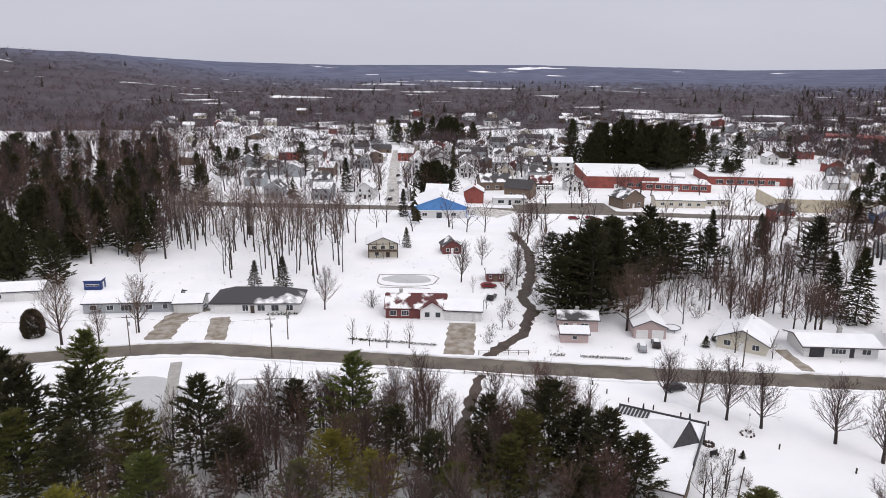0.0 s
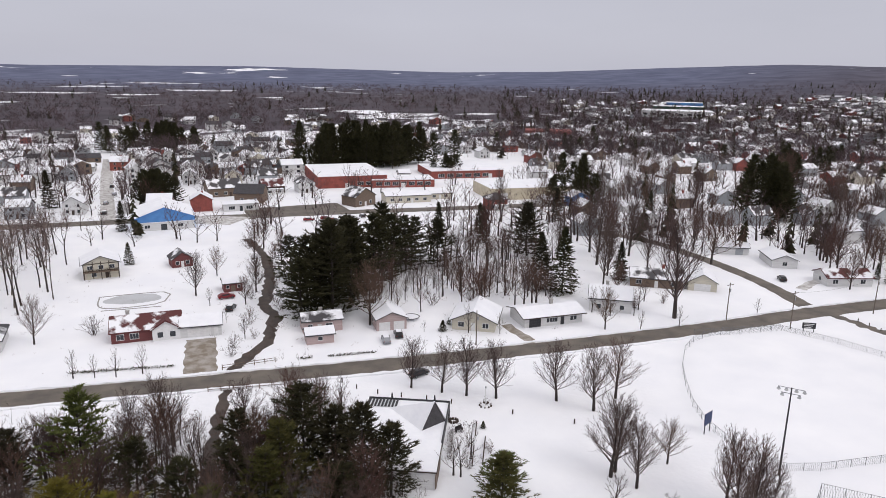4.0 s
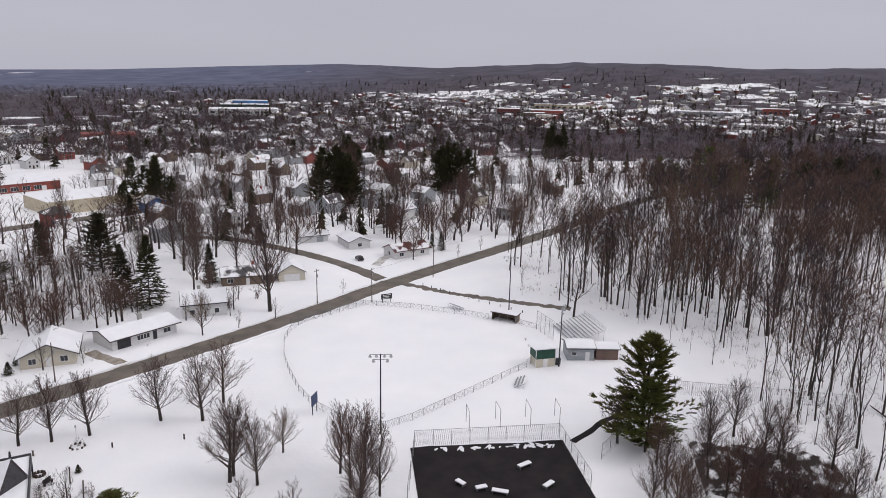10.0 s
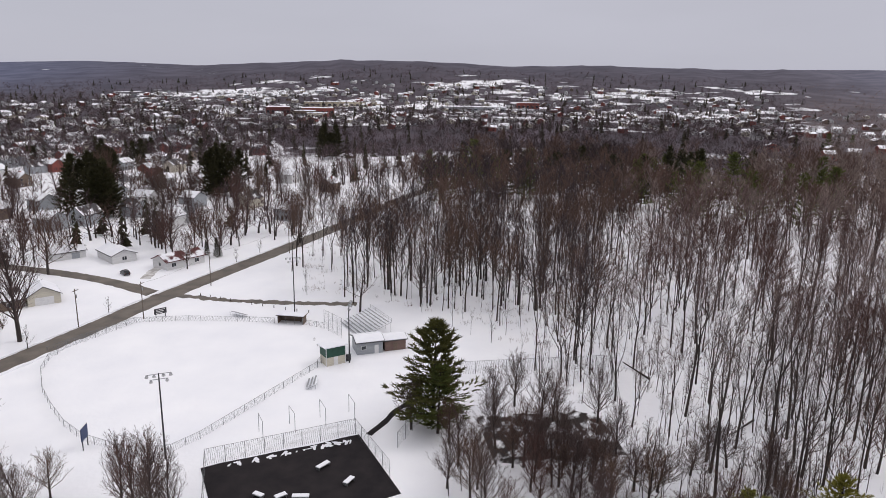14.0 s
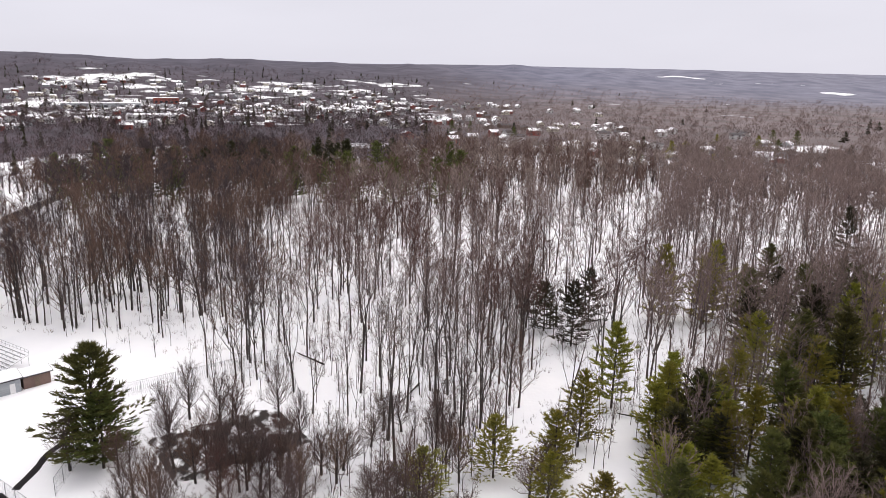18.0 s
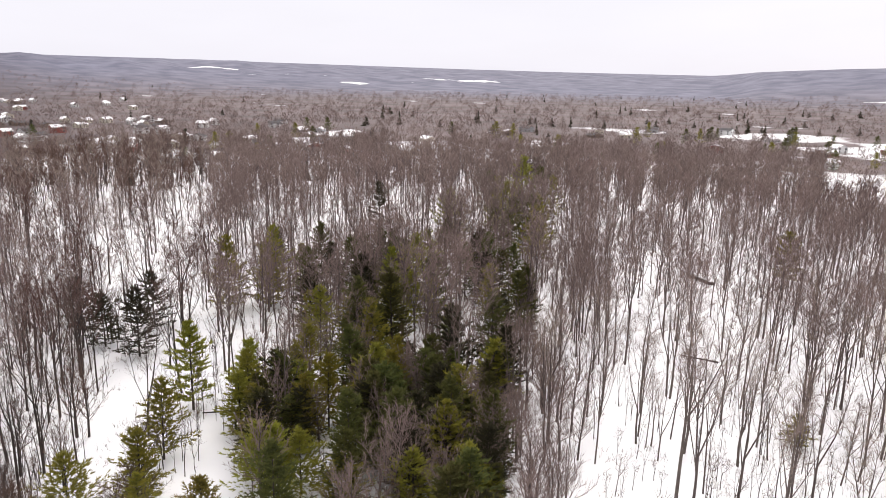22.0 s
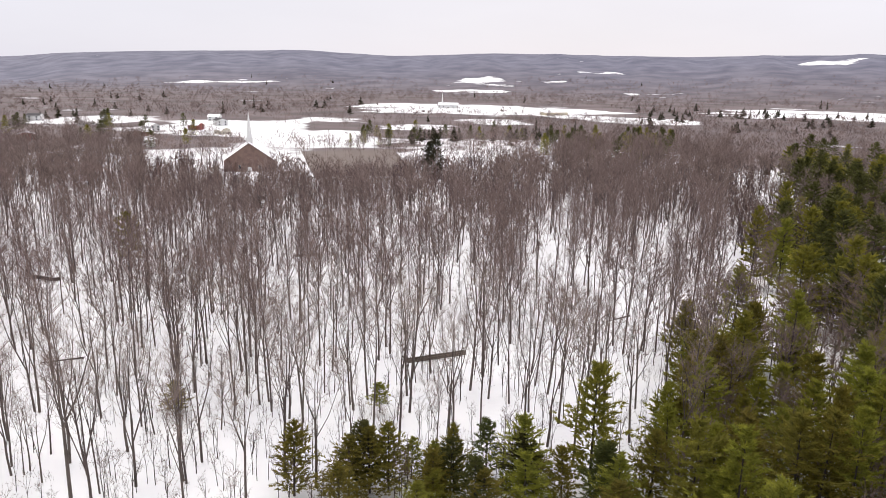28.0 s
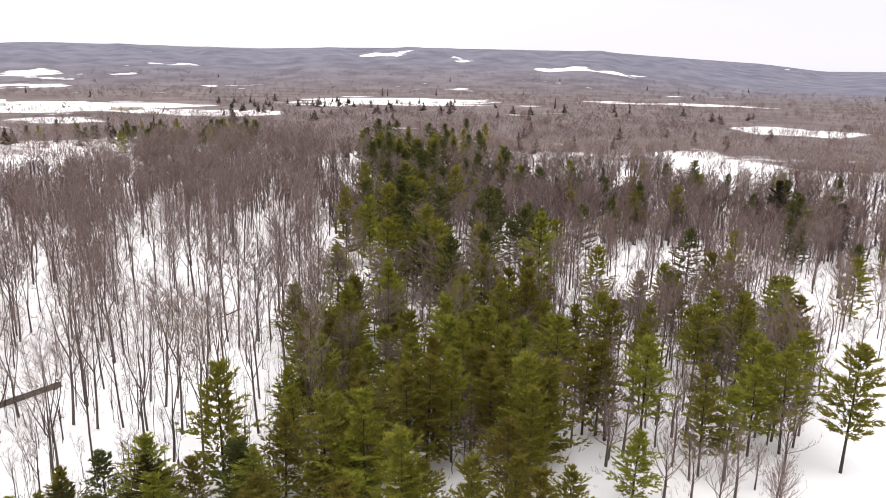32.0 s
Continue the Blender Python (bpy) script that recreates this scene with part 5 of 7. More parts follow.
scatter_join("far_houses", temps, pl, far_mats, "far houses of the town with snowy roofs", "houses")

# ---- larger blocks of the far town ----
def block(x, y, turn, w, d, h, m, label, cols, name="town_block", roof=SNOWCAP):
    house(x, y, turn, w, d, h, 0.1, m, m, "flat", label, [("s", -w / 2 + w * (k + 0.5) / cols, h * 0.3 + 0.5, w / cols * 0.5, h * 0.3) for k in range(cols)], (), None, roof, name, "building", over=0.2)


block(985, 560, -60, 36, 26, 13, REDW, "bright red building of the far town", 5)
block(1010, 505, -62, 48, 28, 12, BRICK, "red brick block with rows of windows", 7)
block(960, 500, -62, 30, 24, 10, WOOD, "brown brick block of the far town", 5)
block(930, 470, -62, 22, 20, 9, CREAM, "cream block of the far town", 4)
block(1290, 590, -64, 150, 30, 11, TANW, "long brown school-like building of the far town", 14)
block(1000, 195, -80, 62, 40, 7, WHITE, "white shop with a flat snowy roof", 6)
block(1290, 330, -75, 120, 46, 9, GREY, "long grey hall of the far town", 10)
block(1420, 250, -78, 44, 36, 14, BRICK, "tall brick block beside grey halls", 5)
block(694, 836, -40, 96, 50, 9, WHITE, "white factory hall with a snowy roof", 8, "factory")
block(862, 1020, -40, 60, 40, 11, BLUE, "blue factory hall on the far side of town", 6, "factory")
block(800, 960, -40, 80, 40, 8, GREENP, "green factory hall under snow", 8, "factory")
block(337, 582, -28, 42, 26, 8, BRICK, "low red brick block with a dark roof", 7, "town_block", None)

# ---- church beyond the woods ----
church = house(57, -455, 3, 30, 34, 6.5, 10.5, CHURCHW, BROWNROOF, "gable_y", "brown church with a steep roof, white spire", [("n", -6, 1.5, 1.4, 2.4), ("n", 6, 1.5, 1.4, 2.4)], [("n", 0, 2.4, 2.6, TRIM)], None, SNOWCAP, "church", "church")
box("steeple_base", -1.8, 1.8, 8, 11.6, 12, 20, TRIM, church, "white square base of the spire")
rod("spire", (0, 9.8, 20), (0, 9.8, 35.5), 1.7, 0.05, TRIM, church, "slender white spire", 8)
bm = bmesh.new()
slab(bm, [(31.6, -546.5, 0.02), (-39.9, -564.8, 0.02), (-43.0, -420.2, 0.02), (17.0, -416.1, 0.02)], 0.08)
bmesh.ops.recalc_face_normals(bm, faces=bm.faces[:])
lot = part("car_park", bm, BROWNROOF, None)
tagged(lot, "grey-brown asphalt car park cleared of snow beside a church", "car park", kind="structure")
c2 = house(-175, -1190, -10, 34, 16, 5, 4, WHITE, SHINGLE, "gable_x", "white chapel on a snowy hill", [("n", -8, 1.5, 1.4, 2), ("n", 8, 1.5, 1.4, 2)], [("n", 0, 2, 2.4, TIMBER)], None, SNOWCAP, "chapel", "chapel")
rod("spire", (10, 0, 8), (10, 0, 27), 1.5, 0.05, TRIM, c2, "slender white spire", 8)
house(-310, -1030, 20, 40, 14, 4, 0.1, TANW, TANW, "flat", "long low tan building on a snowy hill", [("n", -12, 1.2, 3, 1.4, 3), ("n", 0, 1.2, 3, 1.4, 3)], (), None, SNOWCAP, "long_building", "building")
house(-157, -108, 35, 9, 12, 2.8, 1.8, GREY, SHINGLE, "gable_y", "grey house among pines with a snowy roof", [("e", 0, 1, 1.3, 1.1, 2)], [("s", 0, 1, 2.1, TRIM)], None, SNOWCAP)

# ---- trees ----
rn = random.Random(5)
pl8 = Planter()
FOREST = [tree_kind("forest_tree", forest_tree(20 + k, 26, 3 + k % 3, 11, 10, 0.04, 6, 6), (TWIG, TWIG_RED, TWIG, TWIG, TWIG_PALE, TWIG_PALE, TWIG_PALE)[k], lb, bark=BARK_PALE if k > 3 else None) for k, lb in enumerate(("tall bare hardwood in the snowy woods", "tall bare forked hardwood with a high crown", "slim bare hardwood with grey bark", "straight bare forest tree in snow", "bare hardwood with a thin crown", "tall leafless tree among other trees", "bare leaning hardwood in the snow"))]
SAPLING = [tree_kind("sapling", forest_tree(40 + k, 13, 3, 6, 5, 0.025, 4, 4), TWIG, "thin bare sapling in the snowy woods") for k in range(3)]
YARD = [tree_kind("bare_tree", yard_tree(60 + k, 12, wd, 36, 12, 5, 0.034), (TWIG, TWIG_RED)[k % 2], lb) for k, (wd, lb) in enumerate(((0.6, "bare upright shade tree in a snowy yard"), (0.75, "bare round-crowned tree in snow"), (0.68, "leafless maple with rising limbs"), (0.85, "broad bare old tree with a wide crown")))]
SMALL = [tree_kind("young_tree", yard_tree(80 + k, 6, 0.45, 12, 6, 3, 0.03), TWIG, "thin young bare tree in snow") for k in range(2)]
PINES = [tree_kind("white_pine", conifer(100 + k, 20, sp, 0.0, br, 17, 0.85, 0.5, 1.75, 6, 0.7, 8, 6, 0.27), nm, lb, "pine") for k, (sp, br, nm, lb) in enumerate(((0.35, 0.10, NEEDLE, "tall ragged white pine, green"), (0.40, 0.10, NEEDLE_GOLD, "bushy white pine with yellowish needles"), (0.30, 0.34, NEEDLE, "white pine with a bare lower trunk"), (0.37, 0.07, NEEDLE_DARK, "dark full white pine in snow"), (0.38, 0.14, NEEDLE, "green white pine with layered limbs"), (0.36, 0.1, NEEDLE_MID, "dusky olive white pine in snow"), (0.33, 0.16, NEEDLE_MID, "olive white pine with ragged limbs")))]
PINES.append(tree_kind("white_pine", conifer(190, 20, 0.38, 0.0, 0.05, 28, 0.8, 0.42, 1.8, 6, 0.7, 9, 6, 0.25), NEEDLE_MID, "big ragged white pine with long reaching limbs", "pine"))
SPRUCE = [tree_kind("spruce", conifer(140 + k, 14, sp, dr, 0.03, 9, 0.55, 0.16, 0.62, 7, 0.9, 6, 6, 0.36), NEEDLE_DARK, lb, "spruce") for k, (sp, dr, lb) in enumerate(((0.29, 0.4, "dark conical spruce in the snow"), (0.23, 0.3, "narrow dark spruce in the snow")))]
SHRUBS = []
for k, (mt, lb) in enumerate(((TWIG, "bare twiggy shrub in snow"), (TWIG_RED, "reddish bare shrub in snow"))):
    v, f = shrub(180 + k)
    SHRUBS.append(tagged(mesh_obj("shrub", v, f, [mt]), lb, "shrub"))


def bearing(q):
    return math.degrees(math.atan2(q[0], q[1])) % 360


def in_lane(x, y):
    return abs((y + 38) + (x - 108) * 0.63) < 4.5 and x > 90


def polar(b, r):
    return r * math.sin(math.radians(b)), r * math.cos(math.radians(b))


# trees of the yards and the roadside: place and height
for x, y, h, k in ((-85, 148, 16, 3), (-77, 149, 9, 1), (-71, 156, 13.5, 1), (-91, 205, 9, 1), (-89, 220, 16, 0), (-30, 173, 11, 1), (6, 198, 12, 0), (13, 216, 9, 1), (45, 160, 16.3, 3), (78, 171, 9.7, 3), (22, 196, 11, 0), (18, 186, 8, 1), (26, 232, 13, 1), (31, 246, 14, 0), (34, 226, 11, 1)):
    pl8.put(YARD[k], x, y, h / 12)
for x, y, h, k in ((43, 123, 10.4, 0), (48, 119, 10.4, 2), (52, 116, 11.5, 0), (57, 113, 11.2, 0), (67.5, 108, 12, 2), (72, 102, 12.5, 0), (79, 105, 12, 1), (62, 82, 12.8, 2), (64, 78, 11.3, 0), (73, 82, 7.6, 1), (63.5, 83, 12, 0)):
    pl8.put(YARD[k], x, y, h / 12, h / 12 * 1.28, "trees beside the ball field")
for x, y, h, k in ((121, 139, 27, 0), (168, 178, 20, 3), (99, 138, 10.5, 1), (79, 166, 9.5, 3), (201, 160, 12.3, 1), (188, 142, 12.2, 1), (138, 205, 19.6, 0), (131, 190, 20, 0), (148, 196, 18, 2), (127, 178, 17, 2), (96, 172, 6.7, 1), (118, 160, 10, 1), (142, 178, 16, 0), (155, 205, 18, 0), (176, 196, 17, 3), (122, 200, 16, 0)):
    pl8.put(YARD[k], x, y, h / 12, h / 12 if h < 18 else h / 11)
for x, y, h in ((106, 146, 7), (112, 144, 6), (116, 147.5, 8), (103, 150, 7), (66, 147, 7), (73, 144, 5), (122, 153, 7), (-20, 150, 6), (-16, 149, 5), (-12, 148, 6), (-7, 148, 6.3), (15, 161, 6), (28, 120, 6.8), (56, 151, 3), (107, 134.5, 5), (118, 133.5, 5.5), (144, 134, 4.5), (200, 131.5, 5), (214, 131, 5), (-18, 175, 4.7), (12, 175, 4), (9, 188, 5)):
    pl8.put(SMALL[rn.randrange(2)], x, y, h / 6)
for x, y, h, k in ((-52, 188, 8.7, 0), (-44, 188, 10.1, 0), (-12, 238, 7.1, 0), (-47, 346, 16.8, 1), (24, 405, 9, 1), (-16, 289, 11.5, 1), (96, 244, 13.3, 1), (108, 230, 13.5, 1), (104, 167, 19, 0), (128, 173, 12, 1), (202, 179, 7.4, 1), (205, 142, 6.8, 0), (206, 147, 5.4, 1), (162, 257, 9, 0), (113, 244, 12, 1), (100, 172, 17, 0)):
    pl8.put(SPRUCE[k], x, y, h / 14)
for x, y, h, k in ((38, 170, 25, 3), (33, 178, 20, 3), (45, 178, 24, 3), (63, 211, 21, 3), (70, 206, 17.5, 3), (34, 208, 13, 3), (55, 190, 22, 3), (50, 200, 20, 3), (42, 192, 21, 3), (114, 207, 17.4, 3), (120, 219, 16.7, 3), (76, 214, 15, 3), (47, 186, 19, 3), (80, 204, 16, 3), (40, 182, 22, 3), (48, 194, 20, 3), (36, 174, 21, 3), (64, 202, 19, 3), (30, 171, 16, 3)):
    pl8.put(PINES[k], x, y, h / 20, (h / 20) ** 0.6 * 1.3)
for _ in range(30):  # thicket between the pines and the ranch house
    x, y = rn.uniform(62, 108), rn.uniform(182, 222)
    pl8.put(rn.choice(SAPLING + SMALL), x, y, rn.uniform(0.5, 0.9), rn.uniform(0.7, 1.2), "thicket behind the houses")
for _ in range(60):  # big shade trees and evergreens between the yards
    x, y = polar(rn.uniform(24, 61), rn.uniform(205, 420))
    if abs(x - 169) > 8 and not blocked(x, y) and y > 150 and math.hypot(x - 190, y - 165) > 32:
        if rn.random() < 0.8:
            pl8.put(rn.choice(YARD), x, y, rn.uniform(1.1, 1.9), rn.uniform(1.0, 1.5), "shade trees of the town")
        else:
            pl8.put(rn.choice(SPRUCE), x, y, rn.uniform(0.6, 1.1), rn.uniform(0.7, 1.1), "spruces of the town")
for _ in range(34):
    x, y = polar(rn.uniform(50, 65), rn.uniform(240, 400))
    if y > 138:
        pl8.put(rn.choice(YARD), x, y, rn.uniform(1.0, 1.5), rn.uniform(1.0, 1.5), "shade trees of the town")
# dark evergreen groves in the town
GROVE = []
for k in range(5):
    t, c = conifer(520 + k, 20, 0.36, 0.05, 0.08, 9, 1.15, 0.4, 1.4, 6, 0.7, 4, 3, 0.42)
    GROVE.append([(t, 0), (c, 1)])
grove = []
for cx, cy, sx, sy, n, h in ((118, 440, 40, 12, 34, 27), (140, 452, 30, 12, 34, 26), (92, 455, 10, 8, 6, 17), (2, 565, 36, 14, 30, 20), (-4, 345, 11, 7, 18, 15), (246, 232, 14, 10, 12, 24), (275, 262, 8, 8, 4, 24), (205, 320, 10, 8, 6, 20), (330, 300, 12, 12, 7, 22), (317, 211, 9, 9, 8, 26), (160, 395, 10, 6, 6, 13), (185, 285, 14, 8, 8, 14), (-130, 350, 40, 50, 14, 18), (-160, 262, 36, 60, 18, 21), (-126, 262, 26, 50, 14, 20), (-112, 226, 16, 12, 9, 19), (300, 470, 60, 60, 9, 15), (420, 330, 70, 60, 10, 17), (497, 236, 12, 12, 6, 25), (-150, 210, 20, 20, 12, 18), (-118, 197, 14, 7, 7, 18), (-136, 206, 16, 10, 8, 19)):
    for _ in range(n):
        x, y, s = cx + rn.gauss(0, sx * 0.5), cy + rn.gauss(0, sy * 0.5), h / 20 * rn.uniform(0.75, 1.1)
        grove.append((x, y, -0.1, s, (h / 20) ** 0.6 * rn.uniform(0.75, 1.0), rn.uniform(0, 6.28)))
for _ in range(52):
    x, y = polar(rn.uniform(-40, -21), math.sqrt(rn.uniform(240 ** 2, 480 ** 2)))
    s = rn.uniform(0.75, 1.1)
    grove.append((x, y, -0.1, s, s * rn.uniform(0.8, 1.1), rn.uniform(0, 6.28)))
scatter_join("evergreen_groves", GROVE, grove, [BARK, NEEDLE_DARK], "dark evergreen groves among the houses", "evergreens")

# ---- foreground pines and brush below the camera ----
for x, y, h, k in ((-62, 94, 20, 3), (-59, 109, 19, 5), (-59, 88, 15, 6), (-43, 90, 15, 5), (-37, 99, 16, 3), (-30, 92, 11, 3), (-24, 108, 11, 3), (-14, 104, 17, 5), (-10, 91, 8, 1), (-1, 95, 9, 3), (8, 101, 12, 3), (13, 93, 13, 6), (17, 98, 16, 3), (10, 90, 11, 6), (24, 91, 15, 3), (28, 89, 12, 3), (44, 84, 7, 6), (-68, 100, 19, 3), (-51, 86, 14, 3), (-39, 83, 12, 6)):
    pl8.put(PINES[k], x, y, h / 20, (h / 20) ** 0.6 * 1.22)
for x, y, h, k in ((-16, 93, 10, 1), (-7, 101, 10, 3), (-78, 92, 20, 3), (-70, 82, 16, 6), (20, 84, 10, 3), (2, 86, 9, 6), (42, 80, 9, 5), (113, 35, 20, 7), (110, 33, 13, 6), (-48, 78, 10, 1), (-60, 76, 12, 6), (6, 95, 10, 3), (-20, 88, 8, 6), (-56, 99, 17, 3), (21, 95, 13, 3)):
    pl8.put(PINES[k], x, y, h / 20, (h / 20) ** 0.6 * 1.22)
for _ in range(90):
    x, y = rn.uniform(-40, 26), rn.uniform(80, 118)
    if abs(x - 6) > 2.0:
        pl8.put(rn.choice(YARD[:3] + SAPLING), x, y, rn.uniform(0.6, 1.0), rn.uniform(0.85, 1.2), "bare trees along the creek")
for x, y, h, w in ((74, 70, 1.0, 0.95), (72, 66, 1.05, 1.0), (70, 62, 1.1, 1.05), (76.5, 67, 0.95, 0.95), (67.5, 60, 1.0, 1.0), (73, 61, 0.9, 0.9), (63, 57, 0.8, 0.9)):
    pl8.put(rn.choice(YARD[:3]), x, y, h, w, "bare trees beside the court")
for x, y, h in ((58, 66, 6.5), (54, 60, 6), (62, 68, 5.5), (50, 66, 6.5), (57, 74, 6.5), (47, 62, 5), (60, 61, 5.5)):
    pl8.put(SMALL[rn.randrange(2)], x, y, h / 6, h / 6 * 1.5)
for x, y, s in ((108, 22, 0.9), (113, 12, 0.8), (104, 14, 0.9), (119, 16, 0.9), (106, 5, 0.8), (100, 24, 0.7), (97, 14, 0.8), (123, 6, 0.9), (110, 38, 0.8), (107, 30, 0.7), (101, 4, 0.9), (96, 2, 0.8), (112, 2, 0.8), (92, 12, 0.7), (103, 18, 0.8), (109, 15, 0.7), (117, 24, 0.9), (99, 8, 0.9), (95, 22, 0.8), (107, 10, 0.8), (121, 14, 0.8), (125, 22, 0.9), (90, 4, 0.8), (88, 16, 0.6)):
    pl8.put(rn.choice(YARD[:3]), x, y, s, s * 1.15, "bare trees round the tennis court")

for _ in range(22):
    x, y = rn.uniform(88, 104), rn.uniform(-6, 30)
    pl8.put(rn.choice(YARD[:3] + SAPLING), x, y, rn.uniform(0.6, 1.0), rn.uniform(0.8, 1.15), "bare trees round the tennis court")
for _ in range(70):  # thin trees and brush round the tennis court and the edge of the woods
    x, y = polar(rn.uniform(82, 112), rn.uniform(84, 122))
    if not (104 < x < 122 and 2 < y < 26) and not in_lane(x, y):
        pl8.put(rn.choice(YARD[:3] + SAPLING + SMALL), x, y, rn.uniform(0.45, 1.0), rn.uniform(0.8, 1.15), "bare trees round the tennis court")

# the grove of slim bare trees behind the ranch houses
for _ in range(88):
    x, y = rn.uniform(-92, -30), rn.uniform(196, 262)
    if x > -70 or y > 222:
        pl8.put(rn.choice(FOREST), x, y, rn.uniform(0.55, 0.85), rn.uniform(0.9, 1.3), "grove of bare trees behind the houses")


# ---- woods east and south ----
def near_edge(b):
    """Distance at which the hardwoods begin, by bearing."""
    return float(np.interp(b, [60, 65, 72, 80, 86, 92, 97, 104, 112, 120, 130, 147, 160, 175, 190, 203, 212], [200, 192, 178, 152, 120, 104, 94, 98, 112, 118, 108, 96, 90, 90, 94, 104, 112]))


def on_open(x, y):
    return math.hypot(x - 115, y - 14) < 16 or 132 < x < 172 and 48 < y < 96 or math.hypot(x - 190, y + 12) < 5 or math.hypot(x - 120, y - 30) < 12 or math.hypot(x + 20, y + 145) < 4


near, more = [], []
for _ in range(4300):
    b = rn.uniform(61, 211)
    r = math.sqrt(rn.uniform(80 ** 2, 470 ** 2))
    if r < near_edge(b) + rn.uniform(-4, 12):
        continue
    x, y = polar(b, r)
    if y > 112 or in_lane(x, y) or on_open(x, y) or (b > 165 and r > (305 if b < 191 else 350 if b < 197 else 470)) or math.hypot(x - 20, y + 445) < 66 or (90 < b < 97 and r > 330 and rn.random() < 0.8):
        continue
    if 120 < b < 146 and r < 240 and rn.random() < (0.8 if r < 150 else 0.5) or 86 < b < 118 and rn.random() < (0.3 if r < 300 else 0.15):
        continue
    s = rn.uniform(0.82, 1.12) * (0.6 if rn.random() < 0.14 else 1)
    (near if r < 260 else more).append((x, y, s))
for k in range(70):
    b, r = (rn.uniform(61, 84), math.sqrt(rn.uniform(150 ** 2, 270 ** 2))) if k < 50 else (rn.uniform(84, 118), math.sqrt(rn.uniform(88 ** 2, 180 ** 2)))
    x, y = polar(b, r)
    if r < near_edge(b) + rn.uniform(-4, 8) or in_lane(x, y) or on_open(x, y):
        continue
    near.append((x, y, rn.uniform(0.6, 1.05)))
for _ in range(50):  # the deep part of the hardwoods
    b, r = rn.uniform(76, 116), math.sqrt(rn.uniform(195 ** 2, 400 ** 2))
    x, y = polar(b, r)
    if not in_lane(x, y) and not on_open(x, y) and not (90 < b < 97 and r > 330):
        more.append((x, y, rn.uniform(0.8, 1.05)))
near = [q for q in near if bearing(q) > 64.5 or math.hypot(q[0], q[1]) > 225]
near.sort(key=lambda q: math.hypot(q[0], q[1]))
for x, y, s in near[:130]:
    pl8.put(rn.choice(FOREST[:4] if math.degrees(math.atan2(x, y)) % 360 < 118 else FOREST[4:]), x, y, s, s * rn.uniform(0.95, 1.3), "hardwoods of the snowy woods")
MID = []
for k in range(9):
    t, c = forest_tree(220 + k, 26, 3 + k % 3, 15, 10, 0.055, 4, 2)
    MID.append([(t, 0), (c, 1 + k % 2)])
MIDFAR = []
for k in range(9):
    t, c = forest_tree(290 + k, 26, 3 + k % 2, 9, 8, 0.12, 3, 0)
    MIDFAR.append([(t, 0), (c, 1 + k % 2)])
rest = [(x, y, 0.0, s, s * rn.uniform(1.0, 1.35), rn.uniform(0, 6.28)) for x, y, s in near[130:] + more]
for _ in range(420):  # woods on the west side of the town
    b, r = rn.uniform(-40, -20.5), math.sqrt(rn.uniform(235 ** 2, 520 ** 2))
    x, y = polar(b, r)
    rest.append((x, y, 0.0, rn.uniform(0.6, 0.9), rn.uniform(0.6, 0.95), rn.uniform(0, 6.28)))
for _ in range(900):  # woods to the south-west
    b, r = rn.uniform(211, 256), math.sqrt(rn.uniform(120 ** 2, 470 ** 2))
    x, y = polar(b, r)
    if (b < 222 or r > 140) and math.hypot(x + 157, y + 108) > 16 and not (238 < b < 247 and 392 < r < 510):
        rest.append((x, y, 0.0, rn.uniform(0.5, 0.85), rn.uniform(0.6, 1.0), rn.uniform(0, 6.28)))
for _ in range(30):  # bare trees among the pines
    b, r = rn.uniform(124, 147), math.sqrt(rn.uniform(75 ** 2, 240 ** 2))
    x, y = polar(b, r)
    rest.append((x, y, 0.0, rn.uniform(0.45, 0.75), rn.uniform(0.6, 0.9), rn.uniform(0, 6.28)))
BROAD = []
for k in range(6):
    t, c = yard_tree(240 + k, 15, 0.75, 17, 7, 4, 0.062, 0.25, 4)
    BROAD.append([(t, 0), (c, 1 + k % 2)])
wide_crowns = []
for n, b0, b1, r0, r1, lo, hi in ((150, 121, 150, 80, 260, 0.7, 1.1), (80, 130, 150, 70, 150, 0.6, 0.95), (230, 221, 252, 140, 340, 0.65, 1.0), (60, 208, 224, 90, 200, 0.6, 0.9), (105, 14, 31, 172, 236, 0.45, 0.85), (48, -36, -20, 225, 420, 0.8, 1.2), (150, -30, 14, 74, 114, 0.4, 0.75), (90, 228, 250, 96, 176, 0.5, 0.9), (26, 65.5, 82, 178, 225, 0.9, 1.3), (30, 100, 112, 105, 200, 0.6, 0.9), (46, 227, 250, 116, 172, 0.6, 0.9)):
    for _ in range(n):
        x, y = polar(rn.uniform(b0, b1), math.sqrt(rn.uniform(r0 * r0, r1 * r1)))
        if not in_lane(x, y) and math.hypot(x + 157, y + 108) > 15:
            s = rn.uniform(lo, hi)
            wide_crowns.append((x, y, 0.0, s, s * rn.uniform(0.9, 1.2), rn.uniform(0, 6.28)))
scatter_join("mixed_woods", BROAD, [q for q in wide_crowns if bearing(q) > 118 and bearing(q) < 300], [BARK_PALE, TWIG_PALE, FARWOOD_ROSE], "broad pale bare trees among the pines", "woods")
scatter_join("mixed_woods", BROAD, [q for q in wide_crowns if not 118 < bearing(q) < 300], [BARK, TWIG, TWIG_RED], "broad bare trees among the pines and yards", "woods")
def by_side(q):
    return 2 if 118 < bearing(q) < 300 else 1 if 88 < bearing(q) < 300 else 0


